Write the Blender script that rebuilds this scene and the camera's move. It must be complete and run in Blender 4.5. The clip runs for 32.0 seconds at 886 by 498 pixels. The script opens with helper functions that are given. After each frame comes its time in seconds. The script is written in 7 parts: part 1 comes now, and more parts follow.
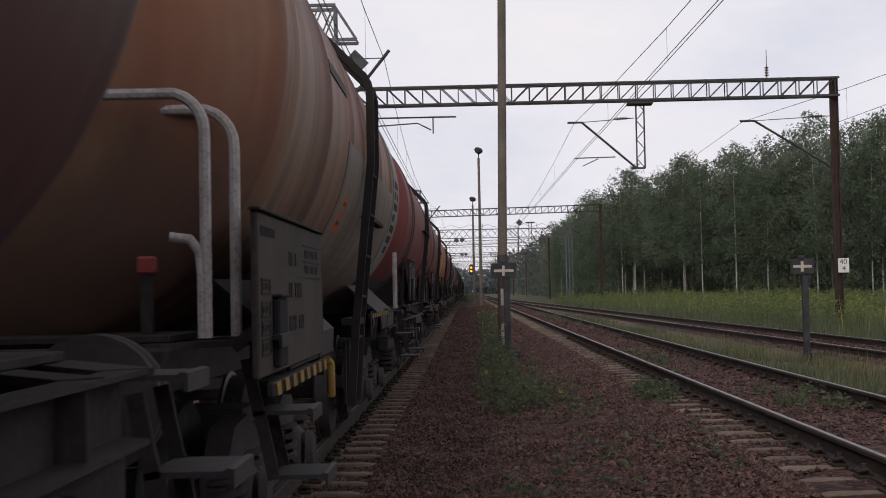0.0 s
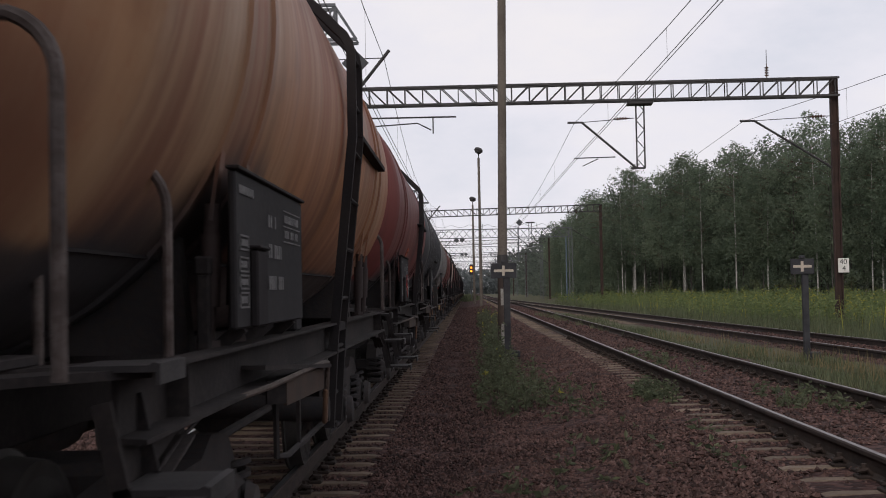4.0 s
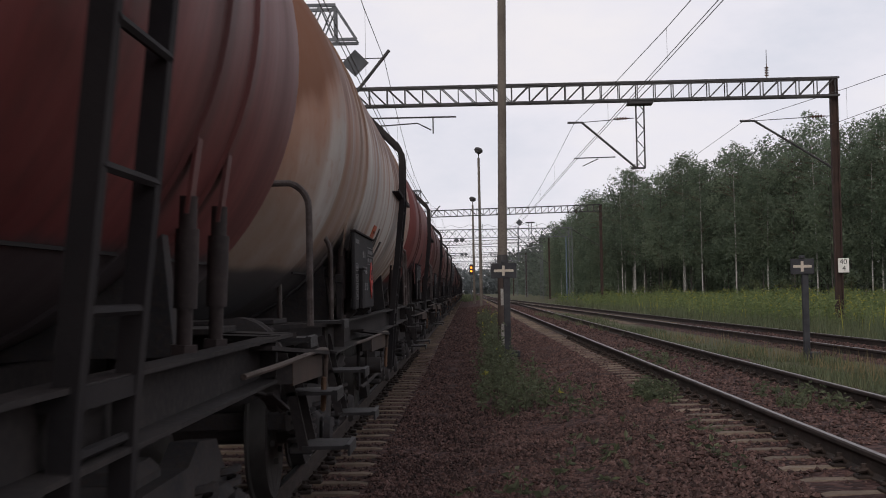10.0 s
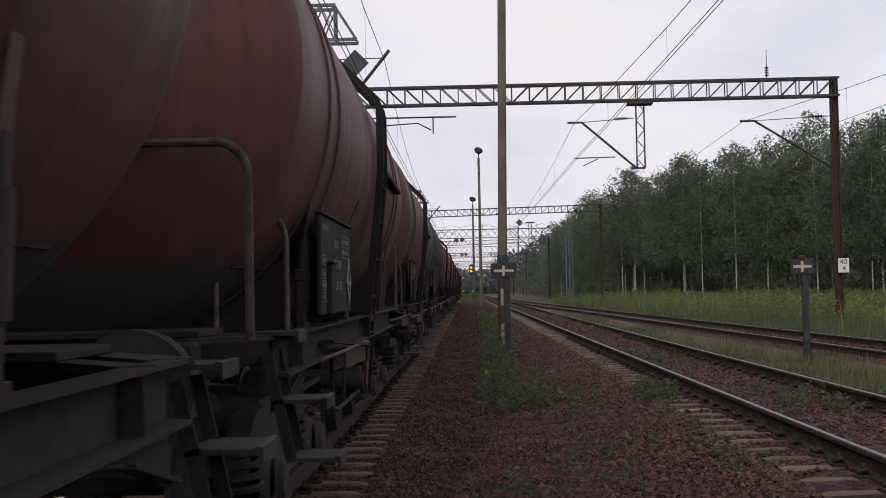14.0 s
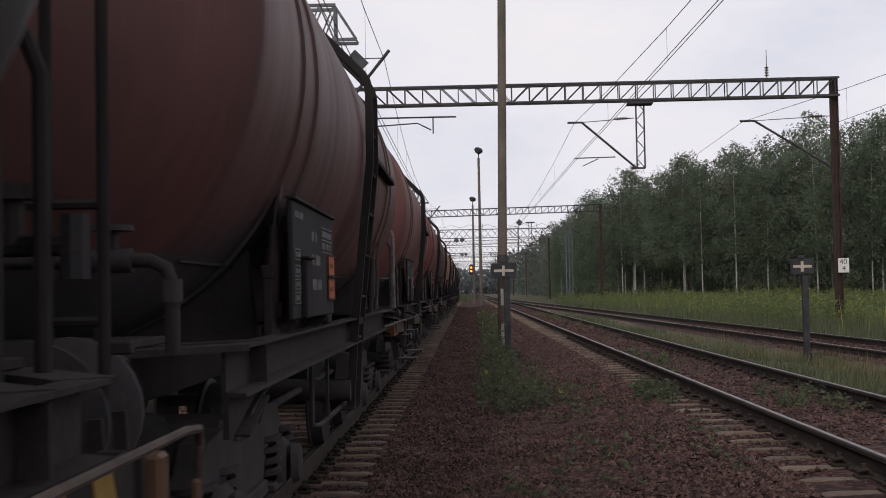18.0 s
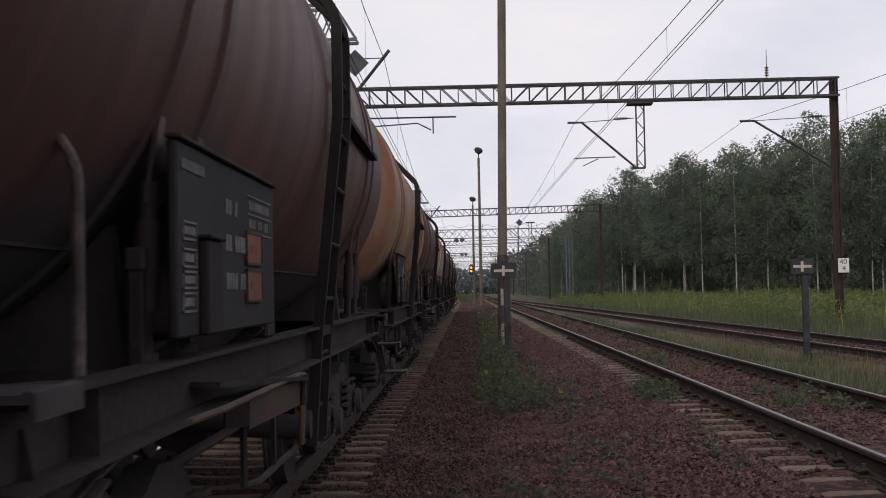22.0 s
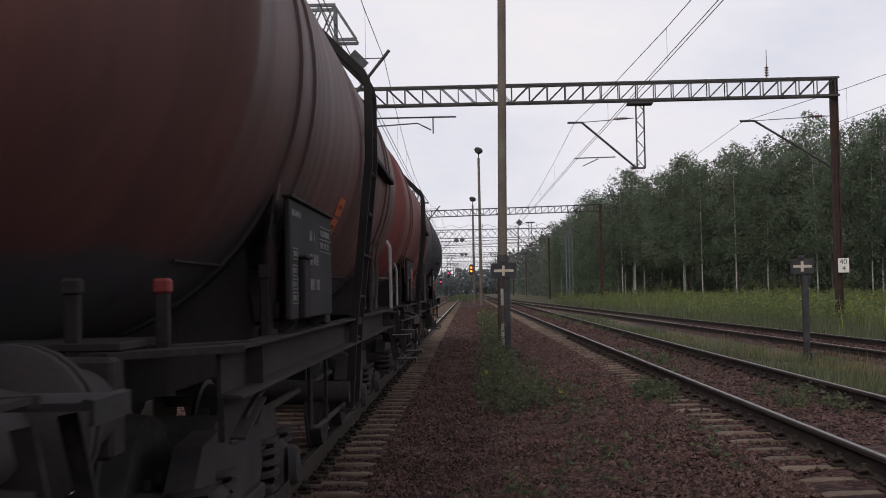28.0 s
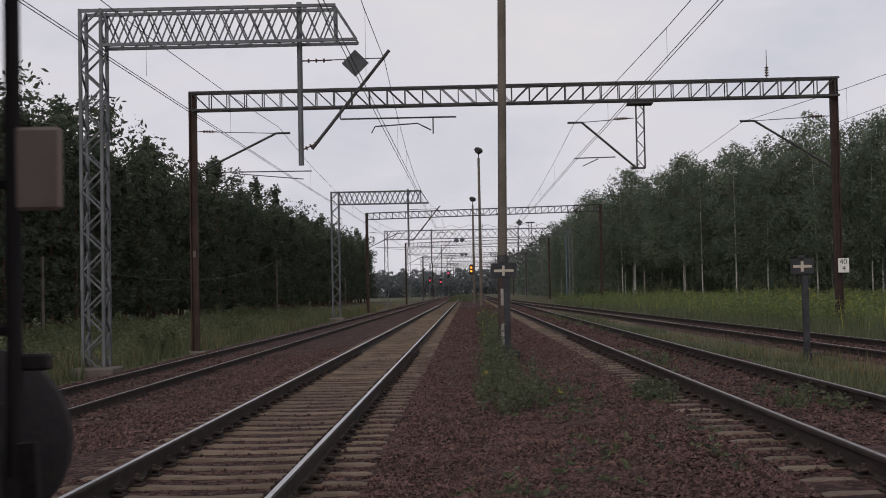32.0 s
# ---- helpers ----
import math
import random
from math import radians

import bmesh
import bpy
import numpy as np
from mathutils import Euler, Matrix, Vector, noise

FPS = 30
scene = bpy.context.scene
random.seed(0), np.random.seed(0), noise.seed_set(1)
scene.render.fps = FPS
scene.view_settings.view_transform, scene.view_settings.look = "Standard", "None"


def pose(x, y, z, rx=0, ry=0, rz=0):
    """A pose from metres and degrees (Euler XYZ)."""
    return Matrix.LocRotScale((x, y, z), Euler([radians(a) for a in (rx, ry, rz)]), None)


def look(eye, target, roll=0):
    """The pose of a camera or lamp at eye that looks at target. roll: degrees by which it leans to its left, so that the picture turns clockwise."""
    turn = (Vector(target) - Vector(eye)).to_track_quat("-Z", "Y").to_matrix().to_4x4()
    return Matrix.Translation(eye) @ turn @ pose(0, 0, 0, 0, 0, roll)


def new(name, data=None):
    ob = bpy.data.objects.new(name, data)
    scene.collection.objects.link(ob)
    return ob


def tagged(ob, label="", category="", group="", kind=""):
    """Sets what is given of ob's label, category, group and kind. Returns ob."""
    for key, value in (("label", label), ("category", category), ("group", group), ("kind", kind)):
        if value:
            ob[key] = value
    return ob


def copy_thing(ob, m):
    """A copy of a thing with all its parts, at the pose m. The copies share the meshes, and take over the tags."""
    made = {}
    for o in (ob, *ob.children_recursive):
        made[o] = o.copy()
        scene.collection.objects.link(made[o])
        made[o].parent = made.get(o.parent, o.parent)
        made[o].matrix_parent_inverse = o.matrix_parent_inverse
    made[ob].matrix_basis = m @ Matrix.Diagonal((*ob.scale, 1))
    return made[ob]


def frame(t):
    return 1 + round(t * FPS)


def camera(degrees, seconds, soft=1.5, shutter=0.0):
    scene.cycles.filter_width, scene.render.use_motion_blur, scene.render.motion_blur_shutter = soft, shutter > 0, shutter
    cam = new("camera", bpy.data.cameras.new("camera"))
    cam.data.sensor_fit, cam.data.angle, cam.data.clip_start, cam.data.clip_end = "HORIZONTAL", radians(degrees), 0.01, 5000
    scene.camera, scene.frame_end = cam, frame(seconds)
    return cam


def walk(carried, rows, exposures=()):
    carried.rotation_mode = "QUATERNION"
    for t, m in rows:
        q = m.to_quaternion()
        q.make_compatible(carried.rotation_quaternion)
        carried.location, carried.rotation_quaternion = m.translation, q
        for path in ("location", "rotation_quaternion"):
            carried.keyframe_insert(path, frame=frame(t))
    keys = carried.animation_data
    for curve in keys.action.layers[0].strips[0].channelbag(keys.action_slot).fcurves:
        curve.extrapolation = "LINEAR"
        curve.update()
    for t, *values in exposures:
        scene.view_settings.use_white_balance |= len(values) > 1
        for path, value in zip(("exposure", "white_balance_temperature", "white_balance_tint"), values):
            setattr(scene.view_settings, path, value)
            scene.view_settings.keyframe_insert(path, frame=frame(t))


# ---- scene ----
# ---------------------------------------------------------------- camera
cam = camera(37.65, 32.0, 1.0, 0.12)
EYE = Vector((0.0, 0.0, 1.42))
AIM = EYE + Vector((-math.tan(radians(1.034)), 1.0, math.tan(radians(1.868)))) * 50.0
walk(cam, [(0.0, look(EYE, AIM, -1.1)), (32.0, look(EYE, AIM, -1.1))], [(0.0, 0.0), (30.8, 0.0), (31.2, 0.0), (31.8, -0.16), (32.0, -0.27)])

# the train's way: every wagon rolls towards the camera at one speed
SPEED = 9.6
TRACK_X = -2.18

# ---------------------------------------------------------------- world and sun
world = bpy.data.worlds.new("overcast_evening")
scene.world = world
world.use_nodes = True
wn, wl = world.node_tree.nodes, world.node_tree.links
bg = wn["Background"]
sky = wn.new("ShaderNodeTexSky")
sky.sky_type = "NISHITA"
sky.sun_disc = False
sky.sun_elevation, sky.sun_rotation = radians(30), radians(221)
tc = wn.new("ShaderNodeTexCoord")
mp = wn.new("ShaderNodeMapping")
mp.inputs["Scale"].default_value = (1.0, 1.0, 2.2)
cl = wn.new("ShaderNodeTexNoise")
cl.inputs["Scale"].default_value, cl.inputs["Detail"].default_value, cl.inputs["Roughness"].default_value = 3.0, 8.0, 0.58
cr = wn.new("ShaderNodeValToRGB")
cr.color_ramp.elements[0].position, cr.color_ramp.elements[0].color = 0.36, (0.77, 0.78, 0.87, 1)
cr.color_ramp.elements[1].position, cr.color_ramp.elements[1].color = 0.62, (0.965, 0.925, 0.955, 1)
mid = cr.color_ramp.elements.new(0.48)
mid.color = (0.89, 0.87, 0.945, 1)
# the evening cloud is brightest low down ahead, greyer overhead and behind
sep = wn.new("ShaderNodeSeparateXYZ")
high = wn.new("ShaderNodeMapRange")
high.interpolation_type = "SMOOTHSTEP"
for k, v in (("From Min", 0.20), ("From Max", 0.8), ("To Min", 0.95), ("To Max", 0.62)):
    high.inputs[k].default_value = v
back = wn.new("ShaderNodeMapRange")
back.interpolation_type = "SMOOTHSTEP"
for k, v in (("From Min", -0.5), ("From Max", 0.75), ("To Min", 0.95), ("To Max", 1.0)):
    back.inputs[k].default_value = v
both = wn.new("ShaderNodeMath")
both.operation = "MULTIPLY"
shade = wn.new("ShaderNodeMixRGB")
shade.blend_type = "MULTIPLY"
shade.inputs[0].default_value = 1.0
skymix = wn.new("ShaderNodeMixRGB")
skymix.inputs[0].default_value = 0.95
skyscale = wn.new("ShaderNodeMixRGB")
skyscale.blend_type = "MULTIPLY"
skyscale.inputs[0].default_value = 1.0
skyscale.inputs[2].default_value = (0.06, 0.06, 0.06, 1)
wl.new(tc.outputs["Generated"], mp.inputs["Vector"])
wl.new(tc.outputs["Generated"], sep.inputs[0])
wl.new(sep.outputs["Z"], high.inputs["Value"])
wl.new(sep.outputs["Y"], back.inputs["Value"])
wl.new(high.outputs["Result"], both.inputs[0])
wl.new(back.outputs["Result"], both.inputs[1])
wl.new(mp.outputs["Vector"], cl.inputs["Vector"])
wl.new(cl.outputs["Fac"], cr.inputs["Fac"])
wl.new(sky.outputs["Color"], skyscale.inputs[1])
wl.new(skyscale.outputs["Color"], skymix.inputs[1])
wl.new(cr.outputs["Color"], shade.inputs[1])
wl.new(both.outputs["Value"], shade.inputs[2])
wl.new(shade.outputs["Color"], skymix.inputs[2])
wl.new(skymix.outputs["Color"], bg.inputs["Color"])
bg.inputs["Strength"].default_value = 1.0

sun = new("sun", bpy.data.lights.new("sun", "SUN"))
sun.data.energy, sun.data.angle, sun.data.color = 1.1, radians(25), (1.0, 0.93, 0.86)
sun.matrix_world = look((-24, -76, 46), (0, 0, 0))


# ---------------------------------------------------------------- mesh tools
class Geo:
    """Collects faces of one mesh: boxes, tubes, turned and drawn shapes."""

    def __init__(self):
        self.v, self.f, self.m = [], [], []

    def add(self, verts, faces, slot=0):
        n = len(self.v)
        self.v.extend([tuple(p) for p in verts])
        self.f.extend([tuple(i + n for i in q) for q in faces])
        self.m.extend([slot] * len(faces))
        return self

    def box(self, c, s, b=0.0, m=None, slot=0):
        hx, hy, hz = s[0] / 2, s[1] / 2, s[2] / 2
        if b <= 0:
            vs = [(sx * hx, sy * hy, sz * hz) for sx in (-1, 1) for sy in (-1, 1) for sz in (-1, 1)]
            fs = [(0, 1, 3, 2), (4, 6, 7, 5), (0, 4, 5, 1), (2, 3, 7, 6), (0, 2, 6, 4), (1, 5, 7, 3)]
        else:
            b = min(b, hx * 0.9, hy * 0.9, hz * 0.9)
            vs, idx = [], {}
            for sx in (-1, 1):
                for sy in (-1, 1):
                    for sz in (-1, 1):
                        for k, (px, py, pz) in enumerate(((hx, hy - b, hz - b), (hx - b, hy, hz - b), (hx - b, hy - b, hz))):
                            idx[(sx, sy, sz, k)] = len(vs)
                            vs.append((sx * px, sy * py, sz * pz))
            fs = []
            for k in range(3):
                for s1 in (-1, 1):
                    ring = []
                    for a, c2 in ((-1, -1), (1, -1), (1, 1), (-1, 1)):
                        key = [0, 0, 0]
                        key[k], key[(k + 1) % 3], key[(k + 2) % 3] = s1, a, c2
                        ring.append(idx[(*key, k)])
                    fs.append(tuple(ring if s1 > 0 else ring[::-1]))
            for k in range(3):
                k1, k2 = (k + 1) % 3, (k + 2) % 3
                for a in (-1, 1):
                    for c2 in (-1, 1):
                        lo, hi = [0, 0, 0], [0, 0, 0]
                        lo[k], hi[k] = -1, 1
                        lo[k1] = hi[k1] = a
                        lo[k2] = hi[k2] = c2
                        q = (idx[(*lo, k1)], idx[(*hi, k1)], idx[(*hi, k2)], idx[(*lo, k2)])
                        fs.append(q if a * c2 > 0 else q[::-1])
            for sx in (-1, 1):
                for sy in (-1, 1):
                    for sz in (-1, 1):
                        q = tuple(idx[(sx, sy, sz, k)] for k in range(3))
                        fs.append(q if sx * sy * sz > 0 else q[::-1])
        mm = Matrix.Translation(c) @ (m if m else Matrix.Identity(4))
        return self.add([mm @ Vector(p) for p in vs], fs, slot)

    def bar(self, p0, p1, w, h=None, b=0.0, slot=0, up=(0, 0, 1)):
        """A rectangular bar from p0 to p1."""
        p0, p1 = Vector(p0), Vector(p1)
        d = p1 - p0
        y = d.normalized()
        u = Vector(up)
        if abs(y.dot(u)) > 0.98:
            u = Vector((1, 0, 0)) if abs(y.x) < 0.9 else Vector((0, 1, 0))
        x = y.cross(u).normalized()
        z = x.cross(y)
        m = Matrix((x, y, z)).transposed().to_4x4()
        return self.box((p0 + p1) / 2, (w, d.length, h if h else w), b, m, slot)

    def tube(self, pts, r, n=8, slot=0, caps=True, r1=None):
        pts = [Vector(p) for p in pts]
        rings = []
        nrm = None
        for i, p in enumerate(pts):
            a = pts[max(i - 1, 0)]
            c = pts[min(i + 1, len(pts) - 1)]
            t = (c - a).normalized()
            if nrm is None:
                nrm = t.orthogonal().normalized()
            else:
                nrm = (nrm - t * nrm.dot(t))
                nrm = nrm.normalized() if nrm.length > 1e-6 else t.orthogonal().normalized()
            bi = t.cross(nrm)
            rr = r if r1 is None else r + (r1 - r) * i / (len(pts) - 1)
            rings.append([p + (nrm * math.cos(2 * math.pi * k / n) + bi * math.sin(2 * math.pi * k / n)) * rr for k in range(n)])
        vs = [q for ring in rings for q in ring]
        fs = []
        for i in range(len(rings) - 1):
            for k in range(n):
                k2 = (k + 1) % n
                fs.append((i * n + k, i * n + k2, (i + 1) * n + k2, (i + 1) * n + k))
        if caps:
            fs.append(tuple(range(n))[::-1])
            fs.append(tuple(range(len(vs) - n, len(vs))))
        return self.add(vs, fs, slot)

    def turned(self, prof, n, m=None, slot=0):
        """A profile of (radius, along) turned round the y axis."""
        vs, fs = [], []
        for r, y in prof:
            for k in range(n):
                a = 2 * math.pi * k / n
                vs.append((r * math.cos(a), y, r * math.sin(a)))
        for i in range(len(prof) - 1):
            for k in range(n):
                k2 = (k + 1) % n
                fs.append((i * n + k, (i + 1) * n + k, (i + 1) * n + k2, i * n + k2))
        fs.append(tuple(range(n)))
        fs.append(tuple(range(len(vs) - n, len(vs)))[::-1])
        if m:
            vs = [m @ Vector(p) for p in vs]
        return self.add(vs, fs, slot)

    def drawn(self, prof, y0, y1, slot=0, m=None):
        """A closed outline in x, z drawn along y."""
        n = len(prof)
        vs = [(x, y0, z) for x, z in prof] + [(x, y1, z) for x, z in prof]
        fs = [(k, (k + 1) % n, n + (k + 1) % n, n + k) for k in range(n)]
        fs += [tuple(range(n))[::-1], tuple(range(n, 2 * n))]
        if m:
            vs = [m @ Vector(p) for p in vs]
        return self.add(vs, fs, slot)

    def mesh(self, name, mats, smooth=False, angle=40):
        me = bpy.data.meshes.new(name)
        me.from_pydata(self.v, [], self.f)
        for mt in mats:
            me.materials.append(mt)
        if len(mats) > 1:
            me.polygons.foreach_set("material_index", self.m)
        bm = bmesh.new()
        bm.from_mesh(me)
        bmesh.ops.recalc_face_normals(bm, faces=bm.faces)
        if smooth:
            lim = radians(angle)
            for fc in bm.faces:
                fc.smooth = True
            for e in bm.edges:
                if len(e.link_faces) != 2 or e.calc_face_angle(0) > lim:
                    e.smooth = False
        bm.to_mesh(me)
        bm.free()
        return me


def aslist(m):
    return list(m) if isinstance(m, (list, tuple)) else [m]


def part(name, geo, mats, parent=None, label="", smooth=False, m=None):
    me = geo if isinstance(geo, bpy.types.Mesh) else geo.mesh(name, aslist(mats), smooth)
    ob = new(name, me)
    if parent:
        ob.parent = parent
    if m is not None:
        ob.matrix_basis = m
    if label:
        ob["label"] = label
    return ob


# ---------------------------------------------------------------- materials
def nodes_of(name):
    mt = bpy.data.materials.new(name)
    mt.use_nodes = True
    nt = mt.node_tree
    return mt, nt.nodes, nt.links, nt.nodes["Principled BSDF"]


def surf(name, c1, c2, scale=6.0, rough=0.8, metal=0.0, bump=0.3, fine=60.0, c3=None, amount=0.35, stretch=(1, 1, 1), per_object=0.0, per_island=0.0, rough2=None, gloss=0.3):
    """Two tones by broad noise, a third by fine noise, with relief."""
    mt, nd, lk, pb = nodes_of(name)
    co = nd.new("ShaderNodeTexCoord")
    mpn = nd.new("ShaderNodeMapping")
    mpn.inputs["Scale"].default_value = stretch
    info = nd.new("ShaderNodeObjectInfo")
    off = nd.new("ShaderNodeVectorMath")
    off.operation = "SCALE"
    off.inputs[0].default_value = (37.0, 23.0, 51.0)
    lk.new(info.outputs["Random"], off.inputs["Scale"])
    lk.new(off.outputs["Vector"], mpn.inputs["Location"])
    lk.new(co.outputs["Object"], mpn.inputs["Vector"])
    n1 = nd.new("ShaderNodeTexNoise")
    n1.inputs["Scale"].default_value, n1.inputs["Detail"].default_value = scale, 5
    n2 = nd.new("ShaderNodeTexNoise")
    n2.inputs["Scale"].default_value, n2.inputs["Detail"].default_value = fine, 4
    for n in (n1, n2):
        lk.new(mpn.outputs["Vector"], n.inputs["Vector"])
    ramp = nd.new("ShaderNodeValToRGB")
    ramp.color_ramp.elements[0].position, ramp.color_ramp.elements[0].color = 0.35, (*c1, 1)
    ramp.color_ramp.elements[1].position, ramp.color_ramp.elements[1].color = 0.65, (*c2, 1)
    lk.new(n1.outputs["Fac"], ramp.inputs["Fac"])
    mix = nd.new("ShaderNodeMixRGB")
    mix.inputs[2].default_value = (*(c3 or [0.5 * (a + b) for a, b in zip(c1, c2)]), 1)
    fr = nd.new("ShaderNodeMapRange")
    fr.inputs["From Min"].default_value, fr.inputs["From Max"].default_value = 0.45, 0.7
    fr.inputs["To Min"].default_value, fr.inputs["To Max"].default_value = 0.0, amount
    lk.new(n2.outputs["Fac"], fr.inputs["Value"])
    lk.new(fr.outputs["Result"], mix.inputs[0])
    lk.new(ramp.outputs["Color"], mix.inputs[1])
    last = mix.outputs["Color"]
    for amt, src in ((per_object, "obj"), (per_island, "isl")):
        if amt > 0:
            hs = nd.new("ShaderNodeHueSaturation")
            vr = nd.new("ShaderNodeMapRange")
            vr.inputs["To Min"].default_value, vr.inputs["To Max"].default_value = 1 - amt, 1 + amt
            if src == "obj":
                lk.new(info.outputs["Random"], vr.inputs["Value"])
            else:
                gi = nd.new("ShaderNodeNewGeometry")
                lk.new(gi.outputs["Random Per Island"], vr.inputs["Value"])
            lk.new(vr.outputs["Result"], hs.inputs["Value"])
            lk.new(last, hs.inputs["Color"])
            last = hs.outputs["Color"]
    lk.new(last, pb.inputs["Base Color"])
    pb.inputs["Metallic"].default_value = metal
    pb.inputs["Specular IOR Level"].default_value = gloss
    if rough2 is not None:
        rr = nd.new("ShaderNodeMapRange")
        rr.inputs["To Min"].default_value, rr.inputs["To Max"].default_value = rough, rough2
        lk.new(n1.outputs["Fac"], rr.inputs["Value"])
        lk.new(rr.outputs["Result"], pb.inputs["Roughness"])
    else:
        pb.inputs["Roughness"].default_value = rough
    if bump > 0:
        bp = nd.new("ShaderNodeBump")
        bp.inputs["Strength"].default_value, bp.inputs["Distance"].default_value = bump, 0.01
        lk.new(n2.outputs["Fac"], bp.inputs["Height"])
        lk.new(bp.outputs["Normal"], pb.inputs["Normal"])
    return mt


def leafy(mt, share=0.5):
    """Lets light through thin leaves: part of the surface is translucent."""
    nd, lk = mt.node_tree.nodes, mt.node_tree.links
    pb, out = nd["Principled BSDF"], nd["Material Output"]
    tr, mx = nd.new("ShaderNodeBsdfTranslucent"), nd.new("ShaderNodeMixShader")
    mx.inputs[0].default_value = share
    lk.new(pb.inputs["Base Color"].links[0].from_socket, tr.inputs["Color"])
    lk.new(pb.outputs[0], mx.inputs[1])
    lk.new(tr.outputs[0], mx.inputs[2])
    lk.new(mx.outputs[0], out.inputs["Surface"])
    return mt


def glow(name, col, strength):
    mt, nd, lk, pb = nodes_of(name)
    pb.inputs["Base Color"].default_value = (*col, 1)
    pb.inputs["Emission Color"].default_value = (*col, 1)
    pb.inputs["Emission Strength"].default_value = strength
    return mt


def tank_paint(name, base, tone, streak, rust, streak_amount=0.4, rust_amount=0.3, rough=0.5, grime=(0.045, 0.038, 0.038), grime_amount=0.3, gloss=0.28, spill=0.0, low_dark=0.0, cap=1.0):
    """Weathered paint: fading in broad patches, runs of dirt down the flanks, rust blooms, oily grime;
    spill: rust run down from the filling dome; last, a dark grey before the data board and below the seam."""
    mt, nd, lk, pb = nodes_of(name)
    co = nd.new("ShaderNodeTexCoord")
    info = nd.new("ShaderNodeObjectInfo")
    off = nd.new("ShaderNodeVectorMath")
    off.operation = "SCALE"
    off.inputs[0].default_value = (41.0, 29.0, 17.0)
    lk.new(info.outputs["Random"], off.inputs["Scale"])

    def noise_at(scale, stretch, detail=5.0):
        mpn = nd.new("ShaderNodeMapping")
        mpn.inputs["Scale"].default_value = stretch
        lk.new(off.outputs["Vector"], mpn.inputs["Location"])
        lk.new(co.outputs["Object"], mpn.inputs["Vector"])
        n = nd.new("ShaderNodeTexNoise")
        n.inputs["Scale"].default_value, n.inputs["Detail"].default_value = scale, detail
        lk.new(mpn.outputs["Vector"], n.inputs["Vector"])
        return n

    def blend(last, noise_node, lo, hi, amt, colour):
        r = nd.new("ShaderNodeMapRange")
        r.inputs["From Min"].default_value, r.inputs["From Max"].default_value = lo, hi
        r.inputs["To Min"].default_value, r.inputs["To Max"].default_value = 0.0, amt
        lk.new(noise_node.outputs["Fac"], r.inputs["Value"])
        mx = nd.new("ShaderNodeMixRGB")
        lk.new(r.outputs["Result"], mx.inputs[0])
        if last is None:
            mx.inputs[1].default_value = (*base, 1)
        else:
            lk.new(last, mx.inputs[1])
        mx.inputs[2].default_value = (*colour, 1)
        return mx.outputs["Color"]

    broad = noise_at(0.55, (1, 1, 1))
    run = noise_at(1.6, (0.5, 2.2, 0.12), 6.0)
    bloom = noise_at(0.6, (0.8, 1.0, 0.5), 7.0)
    fine = noise_at(22.0, (1, 1, 0.5), 4.0)
    oil = noise_at(0.7, (0.6, 1.3, 0.35), 4.0)
    last = blend(None, broad, 0.40, 0.62, 0.7, tone)
    last = blend(last, run, 0.50, 0.68, streak_amount, streak)
    last = blend(last, bloom, 0.50, 0.57, rust_amount, rust)
    last = blend(last, oil, 0.50, 0.62, grime_amount, grime)
    last = blend(last, fine, 0.56, 0.74, 0.3, rust)
    thin = noise_at(7.0, (0.5, 2.6, 0.10), 5.0)
    last = blend(last, thin, 0.54, 0.70, 0.35, streak)
    last = blend(last, thin, 0.44, 0.30, 0.30, tuple(min(0.8, 1.35 * v) for v in tone))
    blot = noise_at(3.2, (1, 1, 0.7), 6.0)
    last = blend(last, blot, 0.60, 0.72, 0.4, streak)

    def calc(op, a, b):
        n = nd.new("ShaderNodeMath")
        n.operation = op
        for k, v in enumerate((a, b)):
            if isinstance(v, (int, float)):
                n.inputs[k].default_value = v
            else:
                lk.new(v, n.inputs[k])
        return n.outputs[0]

    def overlay(last, fac, lo, hi, amt, colour):
        r = nd.new("ShaderNodeMapRange")
        r.interpolation_type = "SMOOTHSTEP"
        for k, v in (("From Min", lo), ("From Max", hi), ("To Min", 0.0), ("To Max", amt)):
            r.inputs[k].default_value = v
        lk.new(fac, r.inputs["Value"])
        mx = nd.new("ShaderNodeMixRGB")
        lk.new(r.outputs["Result"], mx.inputs[0])
        lk.new(last, mx.inputs[1])
        mx.inputs[2].default_value = (*colour, 1)
        return mx.outputs["Color"]

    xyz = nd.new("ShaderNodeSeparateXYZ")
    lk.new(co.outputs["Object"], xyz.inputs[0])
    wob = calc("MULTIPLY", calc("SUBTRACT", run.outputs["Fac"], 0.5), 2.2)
    if spill > 0:
        last = overlay(last, calc("ADD", xyz.outputs["Z"], calc("MULTIPLY", wob, 1.3)), 2.25, 3.0, spill * 0.8, rust)
        last = overlay(last, calc("ADD", xyz.outputs["Z"], calc("MULTIPLY", wob, 0.5)), 2.72, 2.95, spill * cap, tuple(0.42 * v for v in rust))
        last = overlay(last, calc("SUBTRACT", wob, xyz.outputs["Z"]), -2.15, -1.55, spill * 0.8, streak)
    if low_dark > 0 or spill > 0:
        gap = calc("ABSOLUTE", calc("SUBTRACT", calc("ABSOLUTE", calc("SUBTRACT", calc("ABSOLUTE", xyz.outputs["Y"], 0), 3.275), 0), 0.275), 0)
        last = overlay(last, calc("SUBTRACT", calc("MULTIPLY", run.outputs["Fac"], 0.3), gap), -0.06, 0.13, 0.55, streak)
